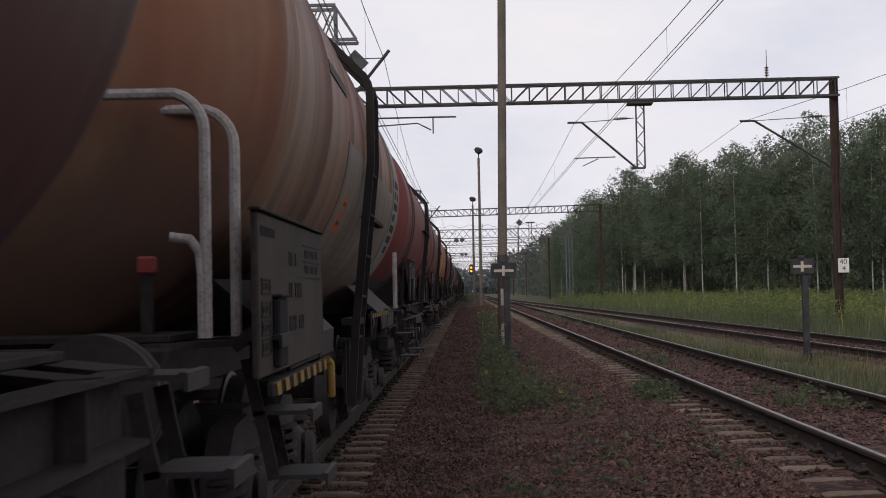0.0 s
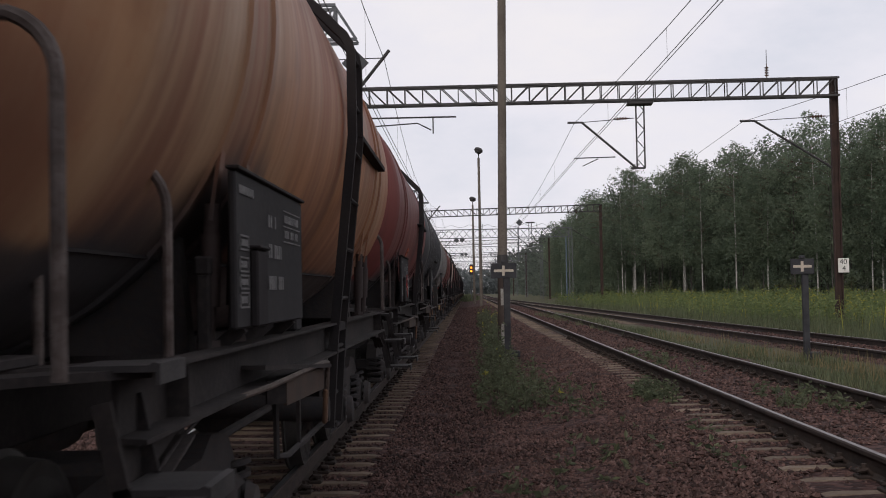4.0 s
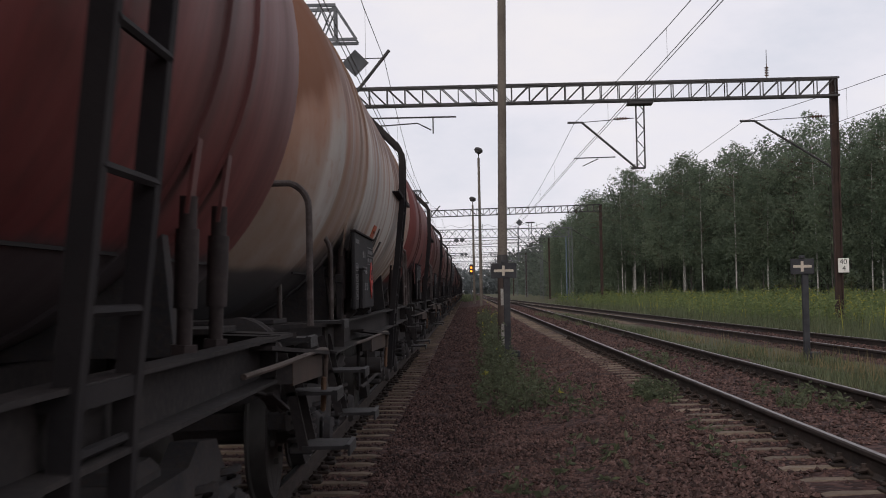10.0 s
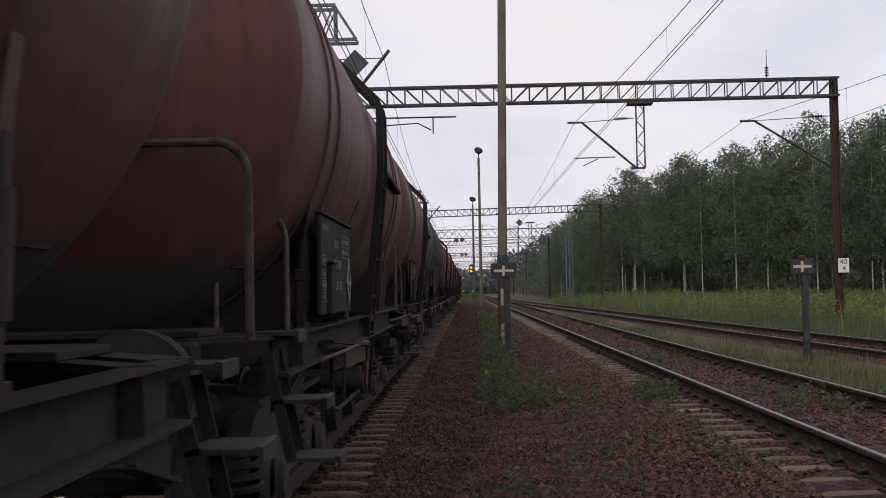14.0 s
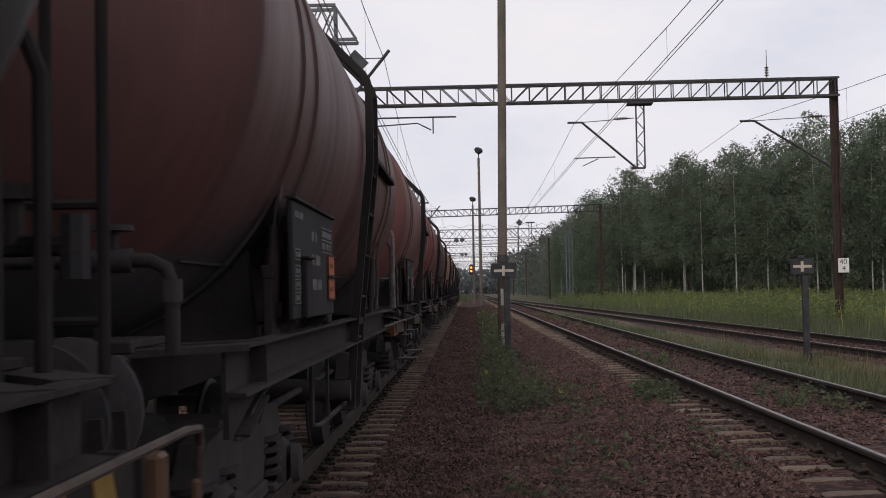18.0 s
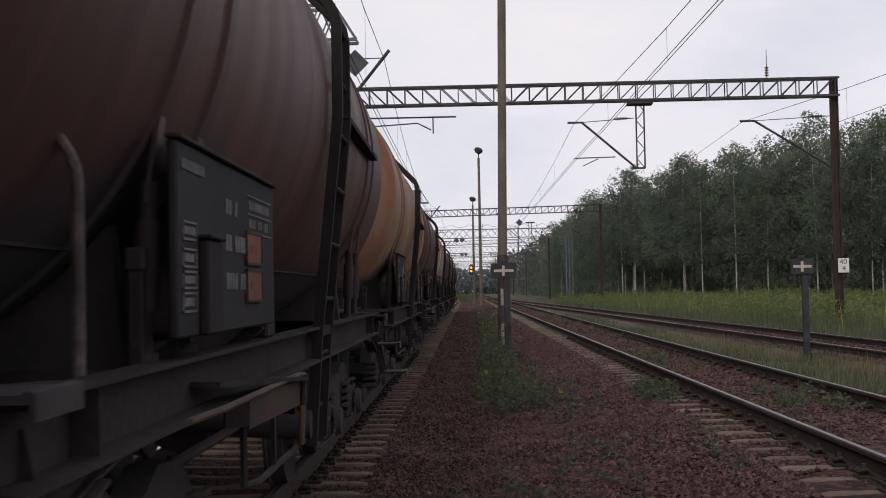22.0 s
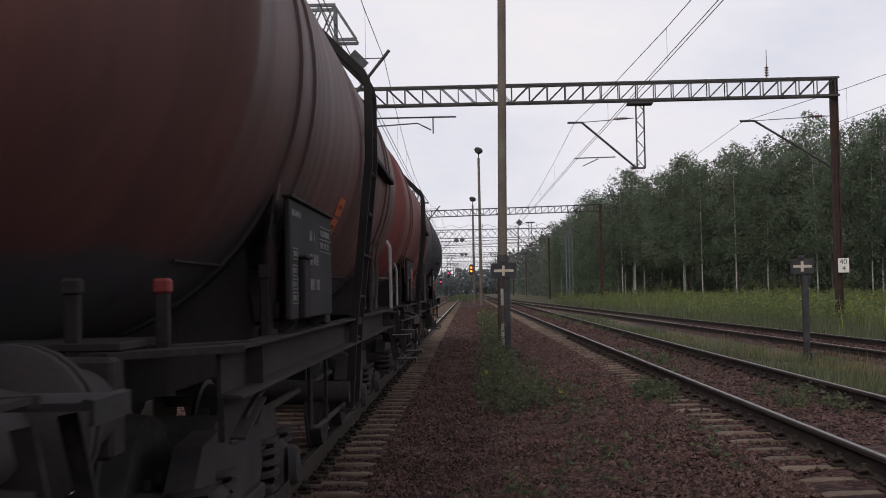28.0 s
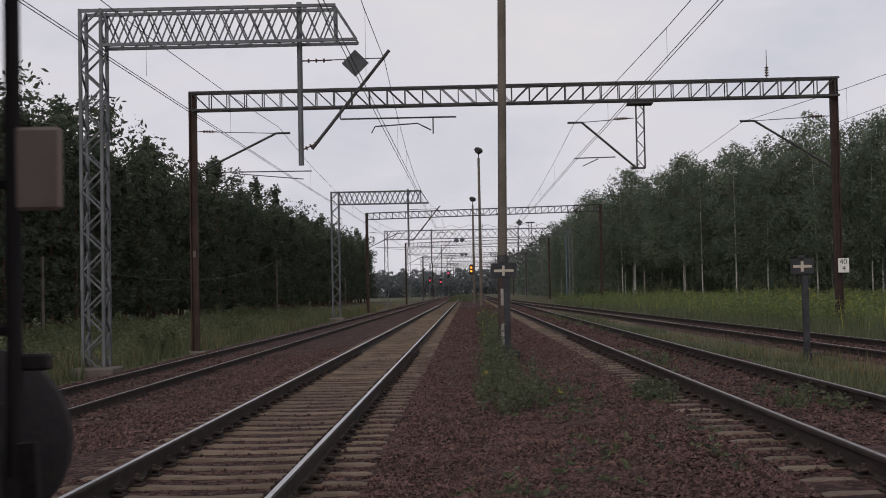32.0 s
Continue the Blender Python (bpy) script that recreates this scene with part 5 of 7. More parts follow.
M_FADEDPLATE = surf("faded_red_plate", (0.150, 0.045, 0.032), (0.200, 0.066, 0.045), 4.0, 0.6, 0, 0.05, 50, c3=(0.11, 0.06, 0.05), amount=0.5)
M_REDLAB = surf("red_label", (0.40, 0.05, 0.05), (0.52, 0.07, 0.06), 4.0, 0.5, 0, 0.05, 50)
M_HANDLE = surf("ochre_handle_paint", (0.10, 0.055, 0.035), (0.17, 0.095, 0.055), 6.0, 0.6, 0, 0.1, 50, c3=(0.12, 0.06, 0.04), amount=0.6)
M_REDTIP = surf("red_tip_paint", (0.20, 0.038, 0.038), (0.27, 0.052, 0.048), 6.0, 0.6, 0, 0.1, 50)
M_YELLOW = surf("warning_yellow", (0.24, 0.14, 0.035), (0.32, 0.20, 0.05), 6.0, 0.6, 0, 0.1, 50, c3=(0.2, 0.13, 0.04), amount=0.5)
M_ROD = surf("brown_worn_rod", (0.05, 0.036, 0.030), (0.09, 0.066, 0.055), 6.0, 0.7, 0, 0.1, 60, c3=(0.14, 0.11, 0.10), amount=0.5)
M_LABEL = surf("grubby_white_label", (0.20, 0.195, 0.19), (0.32, 0.31, 0.30), 5.0, 0.7, 0, 0.0, 40, c3=(0.12, 0.11, 0.105), amount=0.5)
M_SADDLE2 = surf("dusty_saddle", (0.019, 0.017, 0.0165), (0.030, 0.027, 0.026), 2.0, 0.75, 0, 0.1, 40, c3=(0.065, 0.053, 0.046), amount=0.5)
M_DULL = surf("dull_brown_lettering", (0.16, 0.045, 0.02), (0.24, 0.07, 0.03), 6.0, 0.7, 0, 0.0, 50)
M_WEBBROWN = surf("worn_brown_web", (0.040, 0.027, 0.022), (0.068, 0.041, 0.029), 4.0, 0.75, 0, 0.1, 40, c3=(0.05, 0.038, 0.034), amount=0.6)
M_STRAPBROWN = surf("strap_brown_paint", (0.034, 0.026, 0.026), (0.054, 0.038, 0.037), 3.0, 0.7, 0, 0.2, 40, c3=(0.07, 0.055, 0.05), amount=0.4)
M_BROWNBOARD = surf("dirty_brown_board", (0.034, 0.026, 0.023), (0.058, 0.043, 0.037), 2.0, 0.8, 0, 0.2, 40, c3=(0.085, 0.070, 0.062), amount=0.4)
M_ORANGEBOX = surf("worn_orange_paint", (0.16, 0.06, 0.025), (0.23, 0.09, 0.035), 4.0, 0.7, 0, 0.1, 40, c3=(0.09, 0.05, 0.035), amount=0.6)
M_GREYBOX = surf("grey_box_paint", (0.032, 0.031, 0.031), (0.052, 0.049, 0.047), 3.0, 0.7, 0, 0.1, 40, c3=(0.10, 0.08, 0.065), amount=0.5)
M_SADDLE = surf("dirty_white_saddle", (0.075, 0.066, 0.062), (0.135, 0.122, 0.116), 2.0, 0.75, 0, 0.1, 40, c3=(0.10, 0.08, 0.07), amount=0.25, rough2=0.85)
M_SEAM = surf("rusty_weld", (0.15, 0.10, 0.075), (0.24, 0.18, 0.15), 5.0, 0.8, 0, 0.1, 60, c3=(0.3, 0.28, 0.26), amount=0.6)
M_LAMPPLATE = surf("pale_tail_plate", (0.26, 0.20, 0.175), (0.34, 0.27, 0.24), 6.0, 0.5, 0, 0.05, 50)

PAINT = {
    "brown": tank_paint("dark_brown_paint", (0.108, 0.050, 0.047), (0.120, 0.058, 0.053), (0.058, 0.034, 0.033), (0.125, 0.060, 0.048), low_dark=1.0),
    "tan": tank_paint("rusty_tan_paint", (0.270, 0.170, 0.112), (0.215, 0.118, 0.080), (0.120, 0.076, 0.062), (0.215, 0.085, 0.050), 0.5, 0.75, spill=0.8, cap=0.35),
    "cream": tank_paint("stained_cream_paint", (0.400, 0.275, 0.180), (0.290, 0.165, 0.103), (0.225, 0.125, 0.080), (0.300, 0.120, 0.062), 0.55, 0.85, spill=0.9, low_dark=1.0, cap=0.35),
    "white": tank_paint("dirty_white_paint", (0.560, 0.530, 0.500), (0.460, 0.415, 0.380), (0.290, 0.195, 0.140), (0.310, 0.118, 0.058), 0.45, 0.5, spill=0.75, low_dark=1.0),
    "grey": tank_paint("pale_grey_paint", (0.330, 0.322, 0.322), (0.255, 0.252, 0.256), (0.195, 0.165, 0.155), (0.195, 0.150, 0.128), 0.35, 0.2, 0.45),
    "orange": tank_paint("orange_tan_paint", (0.400, 0.180, 0.085), (0.410, 0.275, 0.175), (0.215, 0.098, 0.062), (0.320, 0.112, 0.055), 0.5, 0.7, spill=0.9, low_dark=1.0, cap=0.35),
    "red": tank_paint("faded_red_paint", (0.200, 0.050, 0.048), (0.165, 0.052, 0.049), (0.088, 0.036, 0.034), (0.135, 0.048, 0.040), low_dark=1.0),
    "redbrown": tank_paint("red_brown_paint", (0.165, 0.068, 0.060), (0.205, 0.090, 0.078), (0.084, 0.043, 0.039), (0.150, 0.062, 0.050), low_dark=1.0),
    "maroon": tank_paint("maroon_paint", (0.105, 0.044, 0.043), (0.130, 0.058, 0.053), (0.056, 0.030, 0.029), (0.112, 0.047, 0.039), low_dark=1.0),
    "taupe": tank_paint("grey_brown_paint", (0.215, 0.178, 0.150), (0.180, 0.150, 0.132), (0.110, 0.084, 0.072), (0.150, 0.098, 0.070), 0.35, 0.25, 0.45),
    "steel": tank_paint("steel_grey_paint", (0.215, 0.218, 0.226), (0.175, 0.178, 0.186), (0.130, 0.122, 0.120), (0.150, 0.118, 0.104), 0.35, 0.2, 0.45),
    "black": tank_paint("black_tank_paint", (0.050, 0.050, 0.056), (0.066, 0.065, 0.073), (0.095, 0.090, 0.097), (0.080, 0.068, 0.066), 0.4, 0.3, 0.34, gloss=0.5),
}

TANK_R, TANK_Z = 1.40, 2.55
WHEEL_R = 0.46

# per build: half length to the headstock, tank half length, bogie place, board ends and heights
SHAPE = {
    "band": dict(half=5.38, tank=4.8, bogie=3.35, board=(-3.65, -1.78, 1.295, 1.88), ribs=(-3.55, -3.0, 3.0, 3.55), rib=(0.045, 0.016)),
    "smooth": dict(half=5.38, tank=4.8, bogie=3.35, board=(-5.36, -3.11, 1.08, 1.76), ribs=(-4.4, -2.9, -1.4, 0.1, 1.6, 3.1, 4.4), rib=(0.012, 0.006)),
    "plain": dict(half=5.73, tank=5.2, bogie=3.7, board=(-4.3, -2.25, 1.27, 2.0), ribs=(-4.4, -2.9, -1.4, 0.1, 1.6, 3.1, 4.4), rib=(0.012, 0.006)),
    "rib": dict(half=6.33, tank=5.45, bogie=4.1, board=(-3.23, -1.28, 1.0, 1.95), ribs=tuple(-5.1 + 0.85 * k for k in range(13)), rib=(0.03, 0.03)),
}


def tank_mesh(style):
    g = Geo()
    sh = SHAPE[style]
    L, (wid, pr) = sh["tank"], sh["rib"]
    end = [(0.05, 0.50), (0.45, 0.47), (0.85, 0.38), (1.12, 0.25), (1.27, 0.14), (1.36, 0.05), (1.395, 0.0)]
    prof = [(r, -L - d) for r, d in end]
    prof.append((TANK_R, -L + 0.05))
    for y in sh["ribs"]:
        prof += [(TANK_R, y - wid - 0.012), (TANK_R + pr, y - wid), (TANK_R + pr, y + wid), (TANK_R, y + wid + 0.012)]
    prof.append((TANK_R, L - 0.05))
    prof += [(r, L + d) for r, d in reversed(end)]
    g.turned(prof, 72, pose(0, 0, TANK_Z))
    return g.mesh("tank", [PAINT["brown"]], True, 30)


def wheelset_geo():
    g = Geo()
    for sx in (-1, 1):
        m = pose(sx * 0.75, 0, 0, 0, 0, 90)
        s = sx
        g.turned([(0.08, -0.09 * s), (0.12, -0.06 * s), (0.36, -0.03 * s), (0.40, -0.065 * s), (0.452, -0.065 * s)], 28, m)
        g.turned([(0.452, -0.065 * s), (0.46, -0.01 * s), (0.465, 0.04 * s), (0.49, 0.05 * s), (0.48, 0.07 * s), (0.40, 0.07 * s)], 28, m, 1)
    g.tube([(-1.02, 0, 0), (1.02, 0, 0)], 0.08, 10)
    for k in range(6):
        a = k * math.pi / 3
        for sx in (-1, 1):
            g.box((sx * 0.83, 0.2 * math.cos(a), 0.2 * math.sin(a)), (0.03, 0.04, 0.04))
    return g.mesh("wheelset", [M_WHEEL, M_TREAD], True)


def bogie_meshes():
    f = Geo()
    st = [(-1.24, 0.50, 0.60), (-1.0, 0.60, 0.79), (-0.62, 0.58, 0.82), (-0.42, 0.36, 0.74), (0.42, 0.36, 0.74), (0.62, 0.58, 0.82), (1.0, 0.60, 0.79), (1.24, 0.50, 0.60)]
    vs, fs = [], []
    for y, lo, hi in st:
        vs += [(-0.06, y, lo), (0.06, y, lo), (0.06, y, hi), (-0.06, y, hi)]
    for k in range(len(st) - 1):
        for e in range(4):
            fs.append((4 * k + e, 4 * k + (e + 1) % 4, 4 * k + 4 + (e + 1) % 4, 4 * k + 4 + e))
    fs += [(0, 1, 2, 3), (28, 29, 30, 31)]
    f.add(vs, fs)
    f.box((0, 0, 0.40), (0.2, 0.8, 0.08), 0.01)
    bol = Geo().box((0, 0, 0.66), (2.0, 0.5, 0.3), 0.04)
    beam = Geo().box((0, 0, 0.56), (1.9, 0.08, 0.12), 0.01)
    box = Geo()
    box.box((0, 0, 0), (0.2, 0.3, 0.28), 0.04)
    box.turned([(0.03, -0.05), (0.1, -0.04), (0.12, 0.0)], 12, pose(0.13, 0, 0, 0, 0, 90))
    box.box((0, 0, -0.09), (0.16, 0.74, 0.05), 0.01)
    sp = Geo()
    pts = [(0.085 * math.cos(a), 0.085 * math.sin(a), 0.24 * a / (2 * math.pi * 4)) for a in np.linspace(0, 2 * math.pi * 4, 40)]
    sp.tube(pts, 0.02, 5)
    shoe = Geo()
    shoe.box((0, 0, 0), (0.09, 0.06, 0.3), 0.015).bar((0, 0.02, 0.1), (0, 0.16, 0.35), 0.04)
    return [g.mesh(nm, [M_BOGIE], sm) for g, nm, sm in ((f, "side_frame", False), (bol, "bogie", False), (beam, "end_beam", False), (box, "axle_box", True), (sp, "spring", True), (shoe, "brake_shoe", False))]


WHEELSET = wheelset_geo()
SIDEFRAME, BOGIE, ENDBEAM, AXLEBOX, SPRING, SHOE = bogie_meshes()


def add_bogie(wagon, s):
    b = part("bogie", BOGIE, None, wagon, m=pose(0, s, 0))
    for sx in (-1, 1):
        part("side_frame", SIDEFRAME, None, b, m=pose(sx * 1.0, 0, 0))
    for d in (-1.15, 1.15):
        part("end_beam", ENDBEAM, None, b, m=pose(0, d, 0))
    for d in (-0.9, 0.9):
        part("wheelset", WHEELSET, None, b, m=pose(0, d, WHEEL_R))
        for sx in (-1, 1):
            part("axle_box", AXLEBOX, None, b, m=pose(sx * 1.04, d, WHEEL_R, 0, 0, 0 if sx > 0 else 180))
            for e in (-0.27, 0.27):
                part("spring", SPRING, None, b, m=pose(sx * 1.04, d + e, WHEEL_R - 0.06))
            part("brake_shoe", SHOE, None, b, m=pose(sx * 0.76, d + (0.52 if d < 0 else -0.52), WHEEL_R, 0, 0, 0 if d > 0 else 180))


def loop_rail(wagon, x0, x1, s0, s1, z0, z1, r=0.02, mt=None, name="handrail"):
    """A hooped rail: up, over with round corners, down."""
    mt = mt or M_HAND
    a, b = Vector((x0, s0, z0)), Vector((x1, s1, z0))
    d = (b - a)
    rad = min(0.16, d.length * 0.45)
    u = d.normalized()
    pts = [a, a + Vector((0, 0, z1 - z0 - rad))]
    for k in range(1, 6):
        t = math.pi / 2 * k / 6
        pts.append(a + Vector((0, 0, z1 - z0 - rad)) + u * rad * (1 - math.cos(t)) + Vector((0, 0, rad * math.sin(t))))
    for k in range(0, 6):
        t = math.pi / 2 * k / 6
        pts.append(b + Vector((0, 0, z1 - z0 - rad)) - u * rad * (1 - math.sin(t)) + Vector((0, 0, rad * math.cos(t))))
    pts += [b + Vector((0, 0, z1 - z0 - rad)), b]
    return part(name, Geo().tube(pts, r, 8), mt, wagon, smooth=True)


def step_tread(wagon, x, s, z, w=0.3, d=0.34):
    """A thin pressed plate with a turned-down front lip."""
    a, b = x - d / 2, x + d / 2
    prof = [(a, z - 0.018), (b - 0.012, z - 0.018), (b - 0.012, z - 0.05), (b, z - 0.05), (b, z + 0.004), (b - 0.02, z + 0.008), (b - 0.03, z), (a, z)]
    part("step", Geo().drawn(prof, s - w / 2, s + w / 2), M_STEP, wagon)


def data_panel(wagon, style):
    s0, s1, z0, z1 = SHAPE[style]["board"]
    x = 1.33
    big = style != "band"
    p = part("data_panel", Geo().box((x, (s0 + s1) / 2, (z0 + z1) / 2), (0.03, s1 - s0, z1 - z0), 0.008), M_PANEL, wagon, "dark grey data board with faded markings")
    part("rim", Geo().box((x + 0.006, (s0 + s1) / 2, z1 + 0.008), (0.05, s1 - s0 + 0.03, 0.014), 0.003), M_FRAME, p)
    xo = x + 0.0175
    marks = Geo()

    def bars(rows):
        g = Geo()
        for a, b, za, zb in rows:
            g.box((xo, s0 + (s1 - s0) * (a + b) / 2, z0 + (z1 - z0) * (za + zb) / 2), (0.004, (s1 - s0) * (b - a), (z1 - z0) * (zb - za)))
        marks.f.extend([tuple(i + len(marks.v) for i in q) for q in g.f])
        marks.v.extend(g.v)
        marks.m.extend(g.m)

    def boxed(a, b, za, zb):
        """An outlined field with a line of blurred lettering."""
        t = 0.012
        bars([(a, b, za, za + t), (a, b, zb - t, zb), (a, a + t * 0.4, za, zb), (b - t * 0.4, b, za, zb)])
        k = a + 0.015
        rows = []
        while k < b - 0.03:
            d = random.uniform(0.012, 0.024)
            rows.append((k, k + d, za + 0.3 * (zb - za), za + 0.72 * (zb - za)))
            k += d + 0.007
        bars(rows)

    def line(a, n, za, zb, w=0.02, gap=0.008, skip=()):
        bars([(a + k * (w + gap), a + k * (w + gap) + w * random.uniform(0.75, 1.0), za, zb) for k in range(n) if k not in skip])

    for za, zb in ((0.50, 0.60), (0.36, 0.46), (0.25, 0.345), (0.13, 0.235)):
        boxed(0.03, 0.135, za, zb)
    line(0.03, 8, 0.86, 0.915, 0.016, 0.006)
    line(0.40, 4, 0.70, 0.79, 0.022, 0.01, (2,))
    line(0.40, 7, 0.48, 0.58, 0.022, 0.008, (2,))
    line(0.40, 8, 0.25, 0.35, 0.022, 0.008, (4,))
    bars([(0.64, 0.95, 0.86, 0.87), (0.64, 0.95, 0.74, 0.75), (0.64, 0.95, 0.62, 0.63)])
    line(0.66, 10, 0.775, 0.835, 0.018, 0.008)
    line(0.66, 9, 0.655, 0.715, 0.018, 0.01, (3, 6))
    tagged(part("marking", marks, M_MARK, p, "faded white lettering bars"), kind="stuff")
    c = s0 + (s1 - s0) * 0.22
    zc = z0 + (z1 - z0) * 0.26
    part("document_box", Geo().box((x + 0.03, c, zc), (0.034, 0.24, 0.3), 0.008), M_LADDER, p)
    part("box_lid", Geo().box((x + 0.034, c, zc + 0.158), (0.05, 0.26, 0.014), 0.004), M_LADDER, p)
    if big:
        part("side_box", Geo().box((x - 0.04, s1 + 0.12, z0 + 0.28), (0.08, 0.16, 0.36), 0.012), M_FRAME, p)
    return p


def placards(wagon, x, s, z, digits, lean=0.0, w=0.36, h=0.13):
    """Orange warning plates, one above the other; lean follows the tank's curve."""
    for k, txt in enumerate(digits):
        zz = z - k * (h + 0.012)
        m = pose(x + (0 if not lean else -0.03 * k), s, zz, 0, lean, 0)
        b = part("placard", Geo().box((-0.003, 0, 0), (0.005, w, h), 0.001), M_ORANGE, wagon, "orange hazard plate", m=m)
        part("rim", Geo().box((0.001, 0, h / 2 - 0.005), (0.004, w, 0.01)).box((0.001, 0, -h / 2 + 0.005), (0.004, w, 0.01)).box((0.001, -w / 2 + 0.005, 0), (0.004, 0.01, h)).box((0.001, w / 2 - 0.005, 0), (0.004, 0.01, h)), M_LETTER, b)
        if txt:
            part("numeral", text_mesh(txt, 0.118, M_LETTER), None, b, m=pose(0.002, 0, 0, 90, 0, 90))


def diamond(wagon, s, z, mt, label, r=0.17, x=1.352):
    m = pose(0, 0, 0, 45, 0, 0)
    d = part("hazard_diamond", Geo().box((0, 0, 0), (0.008, r * 1.3, r * 1.3), 0, m), mt, wagon, label, m=pose(x, s, z))
    part("symbol", Geo().box((0.006, 0, 0.01), (0.004, 0.09, 0.02)).box((0.006, 0, 0.055), (0.004, 0.05, 0.05), 0, pose(0, 0, 0, 30, 0, 0)).box((0.006, 0, -0.05), (0.004, 0.02, 0.05)), M_LETTER, d)
    return d


def lean_strap(w, s, sx):
    """End of a tank strap: a flat strip off the tank, then a tensioner down to the frame."""
    part("strap", Geo().bar((sx * 1.285, s, 2.0), (sx * 1.238, s, 1.70), 0.08, 0.014, up=(1, 0, 0)), M_FRAME, w)
    top, low = Vector((sx * 1.24, s, 1.76)), Vector((sx * 1.215, s, 1.2))
    part("strap_bolt", Geo().tube([top, top.lerp(low, 0.3)], 0.03, 12).tube([top.lerp(low, 0.2), top.lerp(low, 0.26), top.lerp(low, 0.62), top.lerp(low, 0.68)], 0.04, 12).tube([top.lerp(low, 0.66), low], 0.027, 12).tube([top.lerp(low, 0.9), top.lerp(low, 0.96)], 0.05, 6), M_STRAPBROWN, w, smooth=True)


def side_steps(w, s, top=1.0):
    """Two treads below one another on hangers."""
    step_tread(w, 1.40, s, 0.93, 0.34, 0.24)
    step_tread(w, 1.46, s, 0.66, 0.36, 0.24)
    for d in (-0.16, 0.16):
        part("step_hanger", Geo().bar((1.24, s + d, 1.15), (1.29, s + d, 0.91), 0.02, 0.05).bar((1.29, s + d, 0.93), (1.35, s + d, 0.64), 0.02, 0.05), M_FRAME, w)


def slanted(s, z, x, w, h, lean):
    """A slanted painted stripe on an upright face."""
    vs = [(x + dx, s + ds + (lean if up else 0), z + (h / 2 if up else -h / 2)) for dx in (0, 0.004) for ds, up in ((-w / 2, 0), (w / 2, 0), (w / 2, 1), (-w / 2, 1))]
    return Geo().add(vs, [(0, 1, 2, 3), (4, 5, 6, 7), (0, 1, 5, 4), (1, 2, 6, 5), (2, 3, 7, 6), (3, 0, 4, 7)])


def lever_stripes(w, s1, z, n, h=0.13):
    for k in range(n):
        part("warning_stripe", slanted(s1 - 0.5 - 0.36 * k, z - 0.1, 1.341, 0.16, h, -0.07), M_YELLOW, w, "worn yellow warning stripe")


def lever_beam(w, s0, s1, z=1.06, stripes=False):
    """Hand lever: outrigger brackets on the frame, a rod along them and a hanging grip."""
    if stripes:
        part("lever_beam", Geo().box((1.325, (s0 + s1) / 2 - 0.1, z - 0.1), (0.03, s1 - s0 - 0.25, 0.17), 0.006).box((1.30, s1 - 0.25, z - 0.1), (0.12, 0.03, 0.17), 0.004), M_FRAME, w)
        part("end_cap", Geo().box((1.36, s1 - 0.13, z - 0.12), (0.05, 0.1, 0.17), 0.012), M_HANDLE, w)
    else:
        part("lever_bar", Geo().bar((1.305, s0 + 0.4, z + 0.075), (1.425, s1 - 0.04, z + 0.0), 0.1, 0.018), M_FRAME, w)
        part("lever_web", Geo().bar((1.385, s0 + 0.75, z - 0.055), (1.43, s1 - 0.06, z - 0.06), 0.014, 0.11), M_WEBBROWN, w, "worn brown painted web")
        part("lever_bracket", Geo().bar((1.42, s1 - 0.07, z - 0.08), (1.31, s1 + 0.04, z - 0.08), 0.015, 0.15), M_FRAME, w)
        part("lever_bracket", Geo().bar((1.385, s0 + 0.75, z - 0.05), (1.31, s0 + 0.7, z - 0.05), 0.015, 0.1), M_FRAME, w)
    part("lever_rod", Geo().tube([(1.30, s0, z - 0.02), (1.38, s0 + 0.35, z + 0.0), (1.44, s1 - 0.14, z + 0.02), (1.455, s1 - 0.04, z + 0.015), (1.45, s1, z - 0.03), (1.44, s1, z - 0.2)], 0.013, 8), M_ROD, w, smooth=True)
    part("lever_grip", Geo().bar((1.44, s1, z - 0.12), (1.43, s1 + 0.015, z - 0.3), 0.05, 0.025, 0.008), M_HANDLE, w, "worn ochre grip")


def end_rails(w, s):
    """Black upright rails with crossbars at the trailing end."""
    for x in (1.10, 0.93, -0.93, -1.10):
        part("handrail", Geo().tube([(x, s, 1.0), (x, s, 2.4), (x * 0.97, s - 0.1, 2.48), (x * 0.95, s - 0.35, 2.48)], 0.02, 8), M_LADDER, w, smooth=True)
    for z in (1.35, 1.7):
        for a, b in ((0.93, 1.10), (-1.10, -0.93)):
            part("rail_bar", Geo().tube([(a, s, z), (b, s, z)], 0.016, 6), M_LADDER, w, smooth=True)
    part("rail_bar", Geo().tube([(-0.93, s, 1.7), (0.93, s, 1.7)], 0.016, 6), M_LADDER, w, smooth=True)
    part("lamp_bracket", Geo().box((1.13, s + 0.02, 1.27), (0.1, 0.05, 0.04), 0.006), M_FRAME, w)


